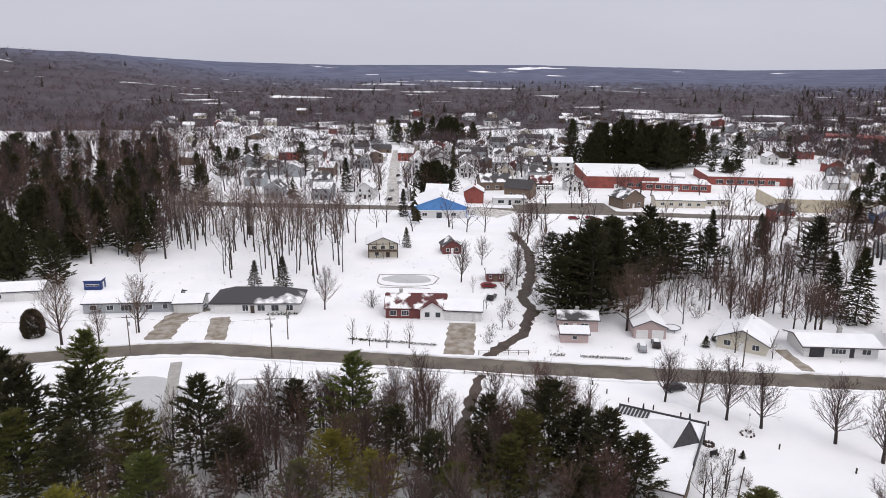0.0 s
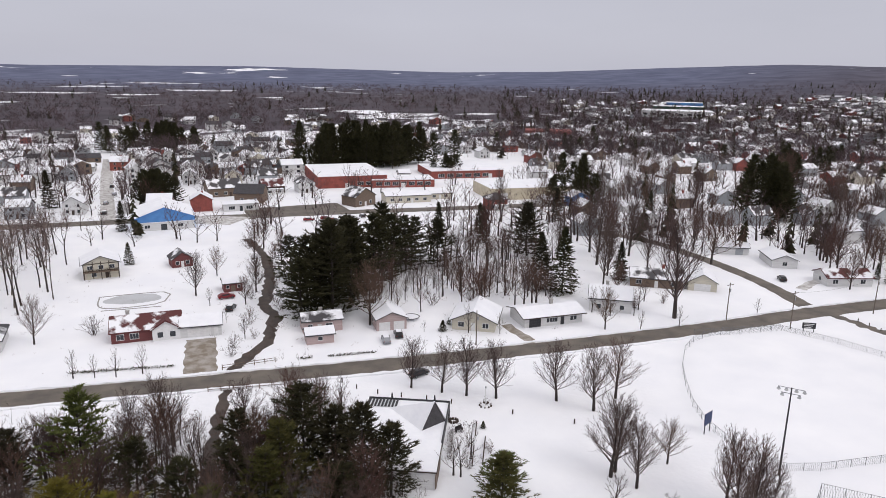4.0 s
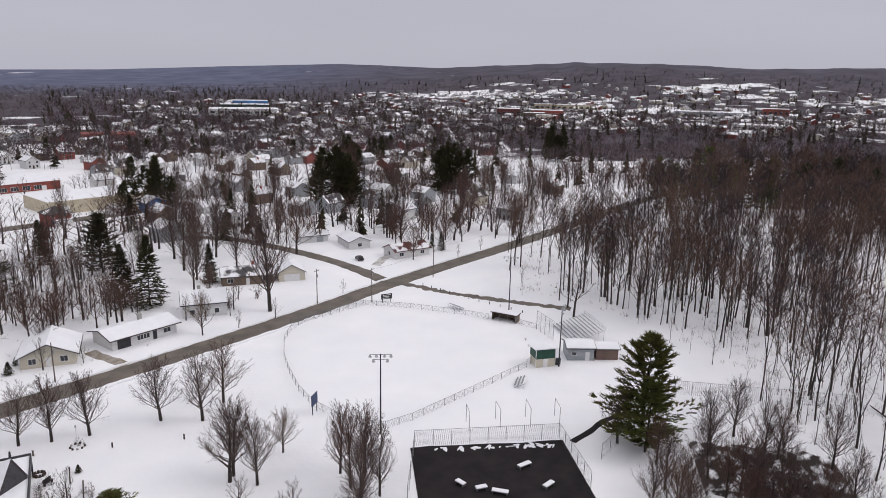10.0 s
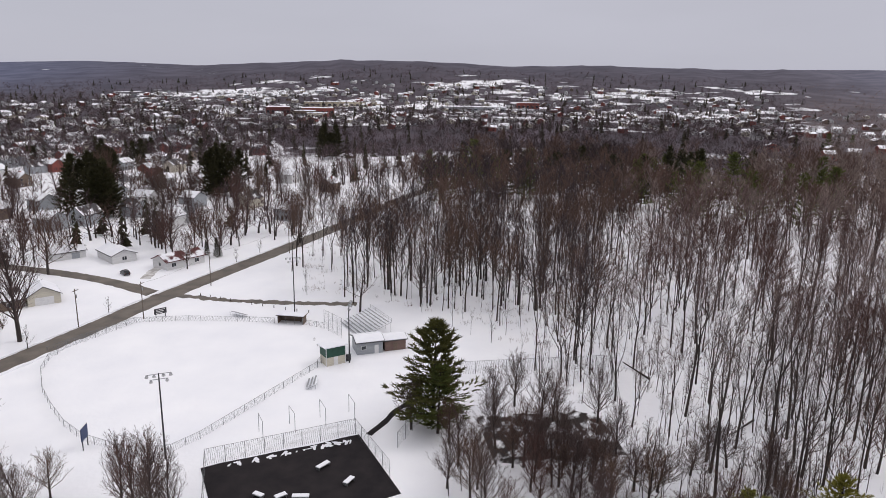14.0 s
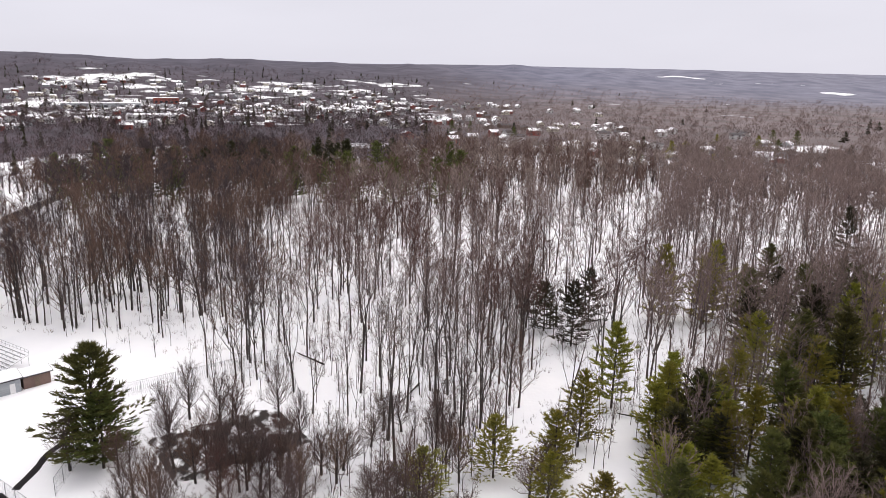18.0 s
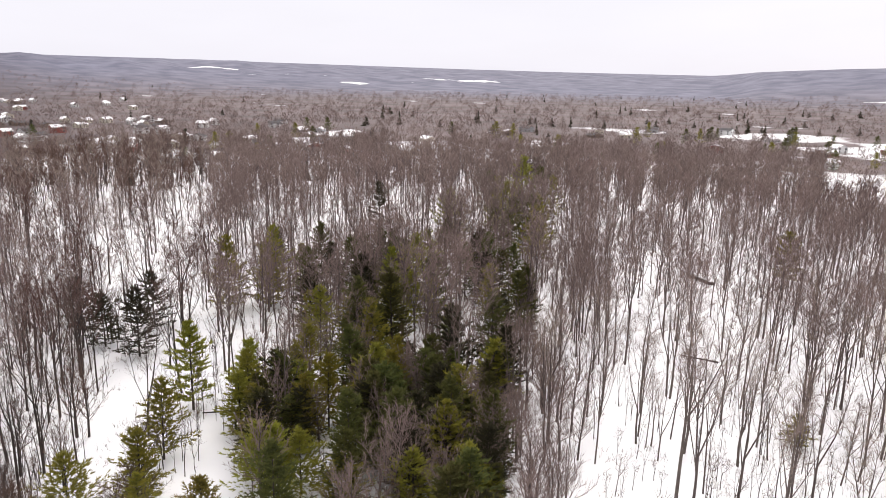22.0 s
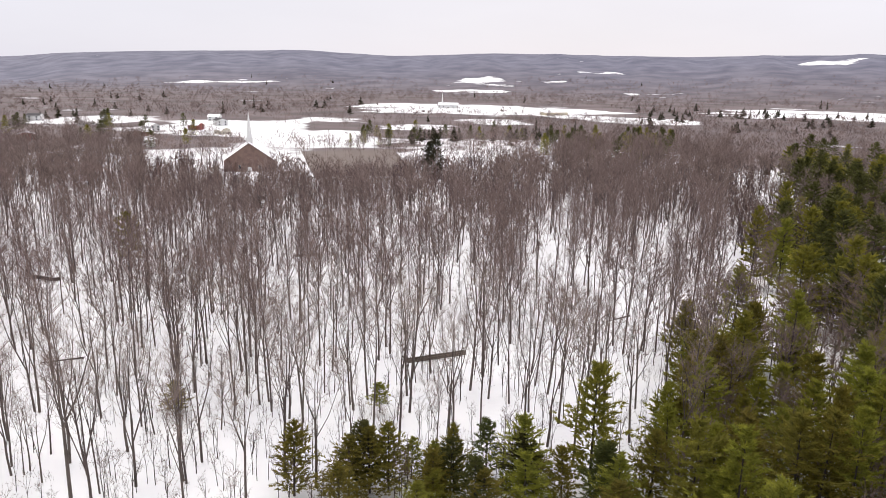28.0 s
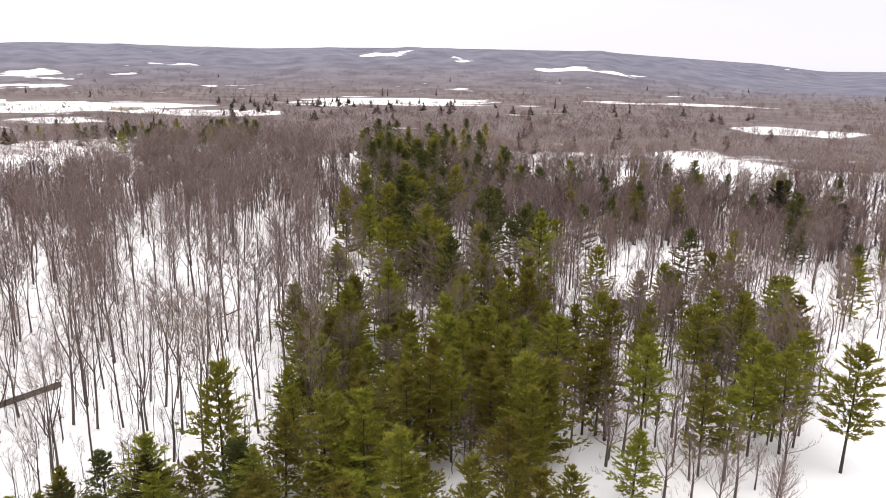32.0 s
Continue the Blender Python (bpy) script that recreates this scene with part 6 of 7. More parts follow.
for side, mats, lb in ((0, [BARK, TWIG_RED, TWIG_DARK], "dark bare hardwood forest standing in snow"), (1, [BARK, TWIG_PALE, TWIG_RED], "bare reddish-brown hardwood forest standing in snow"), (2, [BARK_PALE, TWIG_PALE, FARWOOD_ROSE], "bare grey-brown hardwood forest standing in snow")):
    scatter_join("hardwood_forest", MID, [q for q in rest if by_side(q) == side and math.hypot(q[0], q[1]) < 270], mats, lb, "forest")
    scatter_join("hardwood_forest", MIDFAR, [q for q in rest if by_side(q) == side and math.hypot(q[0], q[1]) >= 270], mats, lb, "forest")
for _ in range(60):
    b = rn.uniform(92, 208)
    x, y = polar(b, near_edge(b) + rn.uniform(0, 50))
    if not in_lane(x, y) and not on_open(x, y):
        pl8.put(rn.choice(SAPLING), x, y, rn.uniform(0.5, 1.0), rn.uniform(0.6, 1.1), "saplings of the snowy woods")
thin = []
for k in range(5):
    t, c = forest_tree(260 + k, 12, 3, 6, 5, 0.035, 3, 3)
    thin.append([(t, 0), (c, 1 + k % 2)])
sap = []
for _ in range(900):
    b = rn.uniform(62, 210)
    r = near_edge(b) + 260 * rn.random() ** 1.5
    x, y = polar(b, r)
    if not in_lane(x, y) and not on_open(x, y):
        sap.append((x, y, 0.0, rn.uniform(0.35, 0.9), rn.uniform(0.5, 1.0), rn.uniform(0, 6.28)))
for _ in range(300):  # saplings along the near edge of the hardwoods
    b = rn.uniform(82, 118)
    x, y = polar(b, near_edge(b) - 8 + 90 * rn.random() ** 1.4)
    if not in_lane(x, y) and not on_open(x, y):
        sap.append((x, y, 0.0, rn.uniform(0.4, 0.95), rn.uniform(0.7, 1.2), rn.uniform(0, 6.28)))
for _ in range(220):
    b, r = rn.uniform(119, 148), math.sqrt(rn.uniform(62 ** 2, 210 ** 2))
    x, y = polar(b, r)
    if not in_lane(x, y):
        sap.append((x, y, 0.0, rn.uniform(0.35, 0.8), rn.uniform(0.7, 1.3), rn.uniform(0, 6.28)))
for _ in range(260):
    b, r = rn.uniform(206, 248), math.sqrt(rn.uniform(70 ** 2, 240 ** 2))
    x, y = polar(b, r)
    if b < 226 or r > 125:
        sap.append((x, y, 0.0, rn.uniform(0.35, 0.8), rn.uniform(0.7, 1.3), rn.uniform(0, 6.28)))
for _ in range(170):  # brush behind the ranch house
    x, y = rn.uniform(58, 112), rn.uniform(178, 226)
    sap.append((x, y, 0.0, rn.uniform(0.3, 0.75), rn.uniform(0.8, 1.5), rn.uniform(0, 6.28)))
for _ in range(200):  # saplings under the southern hardwoods
    b = rn.uniform(158, 206)
    x, y = polar(b, near_edge(b) - 6 + 90 * rn.random())
    sap.append((x, y, 0.0, rn.uniform(0.4, 0.95), rn.uniform(0.7, 1.2), rn.uniform(0, 6.28)))
for _ in range(150):  # red-brown thickets near the shops
    x, y = rn.choice([rn.gauss(32, 8), rn.gauss(62, 9)]), rn.gauss(400, 9)
    sap.append((x, y, 0.0, rn.uniform(0.3, 0.5), rn.uniform(1.2, 1.9), rn.uniform(0, 6.28)))
for _ in range(160):
    x, y = rn.uniform(-70, 30), rn.uniform(78, 118)
    if abs(x - 5) > 2 and not (-66 < x < -38 and y > 104):
        sap.append((x, y, 0.0, rn.uniform(0.3, 0.6), rn.uniform(0.7, 1.2), rn.uniform(0, 6.28)))
scatter_join("undergrowth", thin, sap, [BARK, TWIG, TWIG_RED], "thin bare undergrowth between the forest trees", "undergrowth")

# pines of the woods: place, height, kind
for x, y, h, k in ((-26, -92, 13, 1), (-37, -93, 20, 0), (-122, -191, 24, 4), (-126, -183, 22, 0), (-114, -153, 22, 4), (-120, -151, 20, 1), (-128, -148, 18, 0), (-88, -121, 20, 4), (-87, -100, 19, 1), (-87, -89, 19, 0), (-57, -97, 18, 4), (-55, -83, 17, 1), (-51, -82, 15, 4), (-98, -97, 20, 0), (-135, -119, 26, 4), (-109, -99, 20, 0), (-62, -80, 18, 1), (-74, -74, 17, 4), (-79, -67, 18, 0), (-92, -69, 17, 2), (-96, -60, 20, 2), (-124, -67, 18, 2)):
    pl8.put(PINES[k], x, y, h / 20, (h / 20) ** 0.6, group="pine stand")
for x, y, h, k in ((-130, -61, 20, 0), (-113, -44, 18, 2), (-115, -35, 22, 2), (-108, -47, 16, 2), (-163, -86, 18, 0), (-67, -63, 14, 1), (-69, -53, 10, 4), (-96, -49, 14, 2), (-44, -77, 10, 1), (-43, -85, 13, 4), (-81, -51, 12, 4), (-290, -128, 20, 3), (-241, -144, 20, 4), (-226, -154, 18, 0), (-268, -96, 18, 3), (-186, -237, 20, 4), (-191, -194, 18, 1), (-70, -90, 17, 4), (-76, -98, 18, 0), (-64, -106, 19, 1), (-72, -112, 20, 4), (-80, -82, 16, 1)):
    pl8.put(PINES[k], x, y, h / 20, (h / 20) ** 0.6, group="pine stand")
for x, y, h, k in ((164, -92, 20, 0), (162, -106, 21, 4), (105, -62, 14, 4), (117, -57, 17, 4), (119, -88, 17, 4), (117, -97, 16, 1), (134, -132, 20, 1), (116, -106, 16, 0), (174, -189, 22, 1), (201, -268, 26, 1), (172, -219, 22, 1), (213, -189, 20, 3), (104, -45, 14, 4), (94, -37, 12, 0), (97, -28, 11, 1), (93, -16, 9, 1), (91, -64, 13, 4), (85, -51, 12, 1), (92, -81, 14, 1), (78, -97, 14, 0), (66, -72, 14, 4), (64, -63, 11, 1)):
    pl8.put(PINES[k], x, y, h / 20, (h / 20) ** 0.6, group="pines of the woods")
for x, y, h, k in ((80, -39, 10, 1), (86, -33, 10, 4), (80, -55, 11, 1), (73, -57, 9, 1), (175, -58, 13.7, 3), (160, -58, 13, 3), (149, -61, 16.5, 3), (165, -72, 14.5, 3), (-6, -95, 11, 4), (0, -94, 10, 1), (-12, -90, 9, 0), (8, -95, 12, 4), (-18, -88, 9, 6), (-51, -98, 14, 4), (-51, -394, 28, 3), (-47, -388, 24, 3), (63, -213, 20, 2), (31, -124, 6, 0), (-6, -120, 6, 2)):
    pl8.put(PINES[k], x, y, h / 20, (h / 20) ** 0.6, group="pines of the woods")


def pine_area(n, b0, b1, r0, r1, h0, h1, kinds, group):
    for _ in range(n):
        x, y = polar(rn.uniform(b0, b1), math.sqrt(rn.uniform(r0 * r0, r1 * r1)))
        if not in_lane(x, y) and math.hypot(x + 157, y + 108) > 13:
            h = rn.uniform(h0, h1)
            pl8.put(PINES[rn.choice(kinds)], x, y, h / 20, (h / 20) ** 0.6 * rn.uniform(0.8, 1.05), group)


pine_area(84, 119, 143, 62, 130, 8, 16, (5, 3, 6, 3, 0), "pines of the woods")
pine_area(52, 122, 144, 115, 230, 12, 20, (5, 3, 6, 0), "pines of the woods")
pine_area(56, 208, 230, 74, 170, 12, 20, (0, 4, 0, 1), "pine stand")
pine_area(22, 178, 206, 86, 100, 6, 12, (4, 1, 6, 0), "pines of the woods")
pine_area(32, 229, 250, 104, 180, 12, 18, (2, 0, 2), "open-grown pines")

# ---- far trees ----
FARPINE = []
for k in range(5):
    t, c = conifer(500 + k, 20, 0.36, 0.0, 0.12, 8, 1.2, 0.45, 1.6, 5, 0.7, 4, 3, 0.36)
    FARPINE.append([(t, 0), (c, 1 + k % 3)])
fp = []
for n, b0, b1, r0, r1, h0, h1 in ((70, 214, 226, 160, 420, 16, 24), (46, 226, 254, 165, 380, 13, 20), (34, 214, 224, 420, 600, 16, 24), (34, 84, 103, 330, 440, 20, 26), (14, 72, 84, 330, 440, 20, 26), (12, 138, 146, 230, 330, 16, 24), (40, 196, 206, 500, 660, 14, 20), (24, 180, 195, 560, 700, 10, 15), (22, 150, 170, 560, 800, 12, 18), (30, 100, 150, 430, 800, 12, 18)):
    for _ in range(n):
        x, y = polar(rn.uniform(b0, b1), math.sqrt(rn.uniform(r0 * r0, r1 * r1)))
        h = rn.uniform(h0, h1) / 20
        fp.append((x, y, -0.2, h, h * rn.uniform(0.9, 1.3), rn.uniform(0, 6.28)))
scatter_join("far_pines", FARPINE, [q for q in fp if bearing(q) < 118], [BARK, NEEDLE_MID, NEEDLE_DARK, NEEDLE_MID], "dusky pines beyond the hardwoods", "pines")
scatter_join("far_pines", FARPINE, [q for q in fp if bearing(q) >= 118], [BARK, NEEDLE, NEEDLE_MID, NEEDLE_MID], "green pines beyond the hardwoods", "pines")


def tuft(seed, tall=17.0, n=19, fine=0.5):
    """A far bare tree: stem and a domed haze of rising boughs."""
    g = Growth(seed)
    r = g.rnd
    g.sliver(Vector((0, 0, 0)), Vector((0, 0, tall * 0.6)), 0.24)
    for _ in range(n):
        a, w, z = r.uniform(0, 6.28), math.sqrt(r.random()), r.random()
        dome = math.sqrt(max(0.08, 1 - (abs(z - 0.35) / 0.7) ** 2))
        p = Vector((math.cos(a) * w * 5.0 * dome, math.sin(a) * w * 5.0 * dome, tall * (0.42 + 0.48 * z)))
        o = Vector((math.cos(a) * w * 0.9, math.sin(a) * w * 0.9, r.uniform(0.5, 1.4))).normalized()
        g.sliver(p + o * r.uniform(0.7, 1.4), p - o * r.uniform(0.9, 1.8), fine * r.uniform(0.8, 1.6))
    return g.arrays()


def fir(seed, tall=16.0):
    g = Growth(seed)
    r = g.rnd
    for k in range(14):
        z = tall * (0.08 + 0.9 * k / 14)
        for _ in range(3):
            a = r.uniform(0, 6.28)
            w = (tall - z) * 0.26 + 0.4
            g.sliver(Vector((0, 0, z + 1.2)), Vector((math.cos(a) * w, math.sin(a) * w, z)), w * 0.9)
    return g.arrays()


TUFTS = [[(tuft(300 + k, 14, 18, 0.6), k % 2)] for k in range(10)]
TUFTS_FINE = [[(tuft(380 + k, 15, 42, 0.3), k % 2)] for k in range(10)]
FIRS = [[(fir(330 + k), 0)] for k in range(5)]
pt, pf = [], []
fb = [rn.uniform(-38, 254) for _ in range(38000)]
fr = [260 * math.exp(rn.random() * math.log(2400 / 260)) for _ in fb]
FX, FY = np.array(fr) * np.sin(np.radians(fb)), np.array(fr) * np.cos(np.radians(fb))
FW, FZ = woods(FX, FY), ground_z(FX, FY) - 0.3
FO = np.zeros(len(fb), bool)
for q in FIELDS:
    FO |= ((np.array(fb) - q[0]) / q[2]) ** 2 + ((np.array(fr) - q[1]) / q[3]) ** 2 < 1.1
for b, r, x, y, w, z, bare in zip(fb, fr, FX.tolist(), FY.tolist(), FW.tolist(), FZ.tolist(), FO.tolist()):
    if b < -20:
        d = 0.9 if r > 450 else 0.3
    elif b < 62:
        d = (0.3 if r < 400 else 0.55 if r < 480 else 0.8) if r < 620 else (0.4 if b < 22 and r < 800 else 0.5) + 0.6 * w
    elif b < 100 and 850 < r < 2500:
        d = 0.95
    elif b < 211 and r < (400 if b < 165 else 310) or math.hypot(x - 20, y + 445) < 60:
        d = 0
    elif b < 100:
        d = 0.97
    else:
        d = 0.25 + 0.9 * w
        if r < 800:
            d = 0.95 if b < 163 or b > 190 or r < 520 else 0.45
    if bare:
        d *= 0.06
    if b < 62 and blocked(x, y, 3) or rn.random() > d:
        continue
    if rn.random() < (0.008 if b > 100 else 0.02 if b < 30 else 0.05):
        pf.append((x, y, z, rn.uniform(0.6, 1.2), rn.uniform(0.7, 1.1), rn.uniform(0, 6)))
    else:
        s = rn.uniform(0.6, 1.15)
        pt.append((x, y, z, s, s * rn.uniform(0.8, 1.3), rn.uniform(0, 6)))
for _ in range(9000):  # trees between the far houses
    b, r = rn.uniform(26, 100), 520 * math.exp(rn.random() * math.log(2300 / 520))
    x, y = polar(b, r)
    if (b < 60 or r > 820) and not blocked(x, y, 3):
        s = rn.uniform(0.55, 1.05)
        (pf if rn.random() < 0.07 else pt).append((x, y, float(ground_z(x, y)) - 0.3, s, s * rn.uniform(0.8, 1.2), rn.uniform(0, 6)))
for n, b0, b1, r0, r1 in ((60, 203, 222, 820, 1350), (26, 224, 246, 520, 1100), (30, 184, 201, 600, 720), (20, 126, 150, 520, 1200), (30, 150, 182, 900, 1500)):
    for _ in range(n):  # scattered evergreens of the southern country
        x, y = polar(rn.uniform(b0, b1), rn.uniform(r0, r1))
        s = rn.uniform(0.5, 0.9)
        pf.append((x, y, float(ground_z(x, y)) - 0.3, s, s * rn.uniform(1.4, 2.2), rn.uniform(0, 6)))
mids = [(x, y, z, s * 0.66, w * 0.95, a) for x, y, z, s, w, a in pt if math.hypot(x, y) < 480]
fars = [q for q in pt if math.hypot(q[0], q[1]) >= 480]
YMID = []
for k in range(6):
    t, c = yard_tree(400 + k, 20, 0.62, 10, 4, 2, 0.17, 0.18, 4)
    YMID.append([(t, 0), (c, 1 + k % 2)])
scatter_join("town_trees", YMID, mids, [BARK, TWIG_PURPLE, TWIG_RED], "bare trees among the far houses", "trees")
for near_band, kinds in ((True, TUFTS_FINE), (False, TUFTS)):
    band = [q for q in fars if (math.hypot(q[0], q[1]) < 850) == near_band]
    scatter_join("far_woods", kinds, [q for q in band if not 100 < bearing(q) < 300], [TWIG_PURPLE, TWIG_DARK], "distant bare woodland in winter", "woods")
    scatter_join("far_woods", kinds, [q for q in band if 100 < bearing(q) < 300], [FARWOOD, FARWOOD_ROSE], "distant pale grey-brown woodland in winter", "woods")
scatter_join("far_evergreens", FIRS, pf, [NEEDLE_DARK], "distant dark evergreens", "trees")

# ---- ball field ----
def chain_fence(name, pts, high, gap, label, group="", mesh_gap=0.35):
    """Pipe posts and top rail with a thin wire netting; every post and rail is a part."""
    root = thing(name, pts[0][0], pts[0][1], 0, label, "fence", group)
    line = [Vector((x - pts[0][0], y - pts[0][1], 0)) for x, y in pts]
    wires = bmesh.new()
    for a, b in zip(line, line[1:]):
        n = max(1, round((b - a).length / gap))
        for k in range(n):
            p, q = a.lerp(b, k / n), a.lerp(b, (k + 1) / n)
            rod("post", p + Vector((0, 0, -0.1)), p + Vector((0, 0, high + 0.05)), 0.045, 0.045, WIRE, root, n=5)
            rod("rail", p + Vector((0, 0, high)), q + Vector((0, 0, high)), 0.03, 0.03, WIRE, root, n=4)
            m = int((q - p).length / mesh_gap)
            for i in range(m):
                s = p.lerp(q, i / m)
                e = p.lerp(q, (i + 1) / m)
                d = (q - p).normalized() * 0.014
                for u, v in ((s, e), (e, s)):
                    f = [wires.verts.new(c) for c in (u - d + Vector((0, 0, 0.05)), u + d + Vector((0, 0, 0.05)), v + d + Vector((0, 0, high)), v - d + Vector((0, 0, high)))]
                    wires.faces.new(f)
    rod("post", line[-1] + Vector((0, 0, -0.1)), line[-1] + Vector((0, 0, high + 0.05)), 0.045, 0.045, WIRE, root, n=5)
    part("wire_netting", wires, WIRE, root, "thin galvanised wire netting")
    return root


chain_fence("outfield_fence", [(129.6, 66.4), (112, 69), (95, 71.6), (89.6, 73.5), (87.3, 77.5), (87, 82), (88, 90), (91, 97), (96, 105), (101, 112), (108, 119.5), (114, 123.6), (121, 125.6), (128.5, 124.2), (140.5, 122.5)], 1.5, 3.0, "low chain-link fence round the ball field")
chain_fence("foul_line_fence", [(140.5, 122.5), (146, 111), (150.5, 96), (151.8, 89.6)], 1.4, 3.0, "low chain-link fence along the base line")
chain_fence("dugout_fence", [(152.9, 82.4), (152.4, 76)], 1.5, 2.2, "chain-link fence beside the dugout")
chain_fence("backstop", [(152.4, 75.9), (147.8, 69)], 5.0, 2.1, "tall chain-link backstop behind home plate")
chain_fence("booth_fence", [(136.5, 67.0), (129.6, 66.4)], 1.8, 2.0, "chain-link fence beside the scorer's booth")
chain_fence("court_fence", [(74, 56.5), (87.8, 65.6), (105.2, 46.8), (94, 36)], 3.0, 3.4, "tall chain-link fence round a black court")
chain_fence("tennis_fence", [(103, 38), (136, 36), (150.5, 5.5), (116, 0.5)], 3.0, 3.4, "tall chain-link fence round the tennis courts")
chain_fence("roadside_fence", [(141, 123.5), (128, 126.2), (118, 128)], 1.2, 2.6, "low wire fence beside the road")


def pipe_frame(x0, y0, x1, y1, high):
    root = thing("cage_frame", x0, y0, 0, "bare metal pipe frame of a batting cage", "frame", "batting cage frames")
    d = Vector((x1 - x0, y1 - y0, 0))
    for p in (Vector((0, 0, 0)), d):
        rod("upright", p, p + Vector((0, 0, high)), 0.06, 0.06, METAL, root, n=5)
    rod("crossbar", Vector((0, 0, high)), d + Vector((0, 0, high)), 0.05, 0.05, METAL, root, n=5)


for q in ((98.1, 61.1, 100.6, 63.4), (102.4, 57.2, 104.9, 59.7), (106.1, 53.0, 109.0, 55.6), (109.7, 48.9, 112.7, 51.4)):
    pipe_frame(*q, 3.6)


def light_pole(x, y, high, turn):
    root = thing("floodlight_pole", x, y, turn, "tall steel pole carrying sports floodlights", "light pole", "floodlights of the field")
    rod("mast", (0, 0, -0.2), (0, 0, high), 0.17, 0.10, DARKM, root, n=8)
    rod("crossarm", (-1.9, 0, high - 0.1), (1.9, 0, high - 0.1), 0.06, 0.06, METAL, root)
    rod("crossarm", (-1.4, 0, high - 1.0), (1.4, 0, high - 1.0), 0.06, 0.06, METAL, root)
    for u, z in ((-1.8, high), (-0.7, high), (0.7, high), (1.8, high), (-1.2, high - 0.9), (1.2, high - 0.9)):
        lamp = rod("lamp_head", (u, -0.12, z - 0.05), (u, -0.55, z - 0.3), 0.12, 0.30, METAL, root, n=8)
        bm = bmesh.new()
        rod_bm(bm, (u, -0.551, z - 0.301), (u, -0.57, z - 0.312), 0.27, 0.26, 8)
        part("lens", bm, TRIM, lamp, "pale lamp glass")


light_pole(87.6, 73.0, 15.2, -50)
light_pole(161, 88.8, 15.2, -61)
light_pole(134.4, 61.0, 13.9, 15)


def bleacher(x, y, turn, wide, rows, tread, rise, name, label):
    root = thing(name, x, y, turn, label, "bleachers")
    for k in range(rows):
        z, yy = 0.45 + rise * k, tread * k
        box("seat_board", -wide / 2, wide / 2, yy, yy + 0.30, z, z + 0.06, METAL, root, bevel=0.01)
        box("foot_board", -wide / 2, wide / 2, yy + 0.35, yy + tread - 0.05, z - 0.10, z - 0.05, SNOWCAP, root, "snow on the foot board")
    n = max(2, int(wide / 2.5))
    for i in range(n + 1):
        u = -wide / 2 + wide * i / n
        bm = bmesh.new()
        rod_bm(bm, (u, 0.1, 0), (u, rows * tread, rise * rows + 0.1), 0.04, 0.04, 4)
        rod_bm(bm, (u, rows * tread - 0.2, -0.05), (u, rows * tread - 0.2, rise * rows + 0.1), 0.04, 0.04, 4)
        rod_bm(bm, (u, rows * tread * 0.5, -0.05), (u, rows * tread * 0.5, rise * rows * 0.5), 0.04, 0.04, 4)
        part("support", bm, METAL, root)
    if rows > 5:
        for z in (0.5, 1.1):
            rod("guard_rail", (-wide / 2, rows * tread, rise * rows + z), (wide / 2, rows * tread, rise * rows + z), 0.03, 0.03, METAL, root, n=5)
        for i in range(9):
            u = -wide / 2 + wide * i / 8
            rod("guard_post", (u, rows * tread, rise * rows), (u, rows * tread, rise * rows + 1.1), 0.03, 0.03, METAL, root, n=5)


bleacher(153, 69.2, -133, 12.4, 10, 0.85, 0.27, "grandstand", "aluminium grandstand bleachers with snow between the rows")
bleacher(121, 64.4, 200, 4.4, 3, 0.7, 0.3, "bleacher", "small aluminium bleacher standing in snow")
bleacher(154.5, 100.8, 75, 4.6, 3, 0.7, 0.3, "bleacher", "small aluminium bleacher standing in snow")

# scorer's booth: block base, green upper storey, sloping snowy roof
bt = thing("scorer_booth", 133.4, 64.6, -40, "scorer's booth, green upper walls on a pale block base", "booth")
box("base", -2.2, 2.2, -1.7, 1.7, -0.1, 2.0, CREAM, bt, "pale block base")
box("upper_wall", -2.25, 2.25, -1.75, 1.75, 2.0, 4.0, GREENP, bt, "dark green boarded upper wall")
bm = bmesh.new()
slab(bm, [(-2.7, -2.3, 4.35), (2.7, -2.3, 4.35), (2.7, 2.3, 4.0), (-2.7, 2.3, 4.0)], 0.22)
part("roof", bm, SNOWCAP, bt, "snow on a sloping roof")
for u in (-2.28, 2.28):
    box("corner_board", u - 0.06, u + 0.06, -1.82, -1.7, 0, 4.1, TRIM, bt)
box("door", -0.5, 0.5, -1.80, -1.70, 0.0, 1.95, TRIM, bt)
box("counter_box", 2.3, 3.9, -1.2, 1.2, 0, 1.7, DARKM, bt, "dark lean-to bin")
box("counter_snow", 2.25, 3.95, -1.25, 1.25, 1.7, 1.9, SNOWCAP, bt, "snow on the bin")
# dugout
dg = thing("dugout", 153.6, 85.6, -82, "open dugout with a dark inside and a snowy roof", "dugout")
box("back_wall", -3.4, 3.4, 1.2, 1.35, 0, 2.1, WOOD, dg)
for u in (-3.4, 3.25):
    box("side_wall", u, u + 0.15, -1.2, 1.2, 0, 2.1, WOOD, dg)
box("roof", -3.7, 3.7, -1.5, 1.6, 2.1, 2.22, TIMBER, dg)
box("snow_cover", -3.65, 3.65, -1.45, 1.55, 2.224, 2.42, SNOWCAP, dg, "snow on the dugout roof", 0.05)
box("bench", -3.0, 3.0, 0.6, 1.0, 0.40, 0.46, WOOD, dg)
for u in (-2, 0, 2):
    box("bench_leg", u - 0.05, u + 0.05, 0.65, 0.95, 0, 0.40, WOOD, dg)
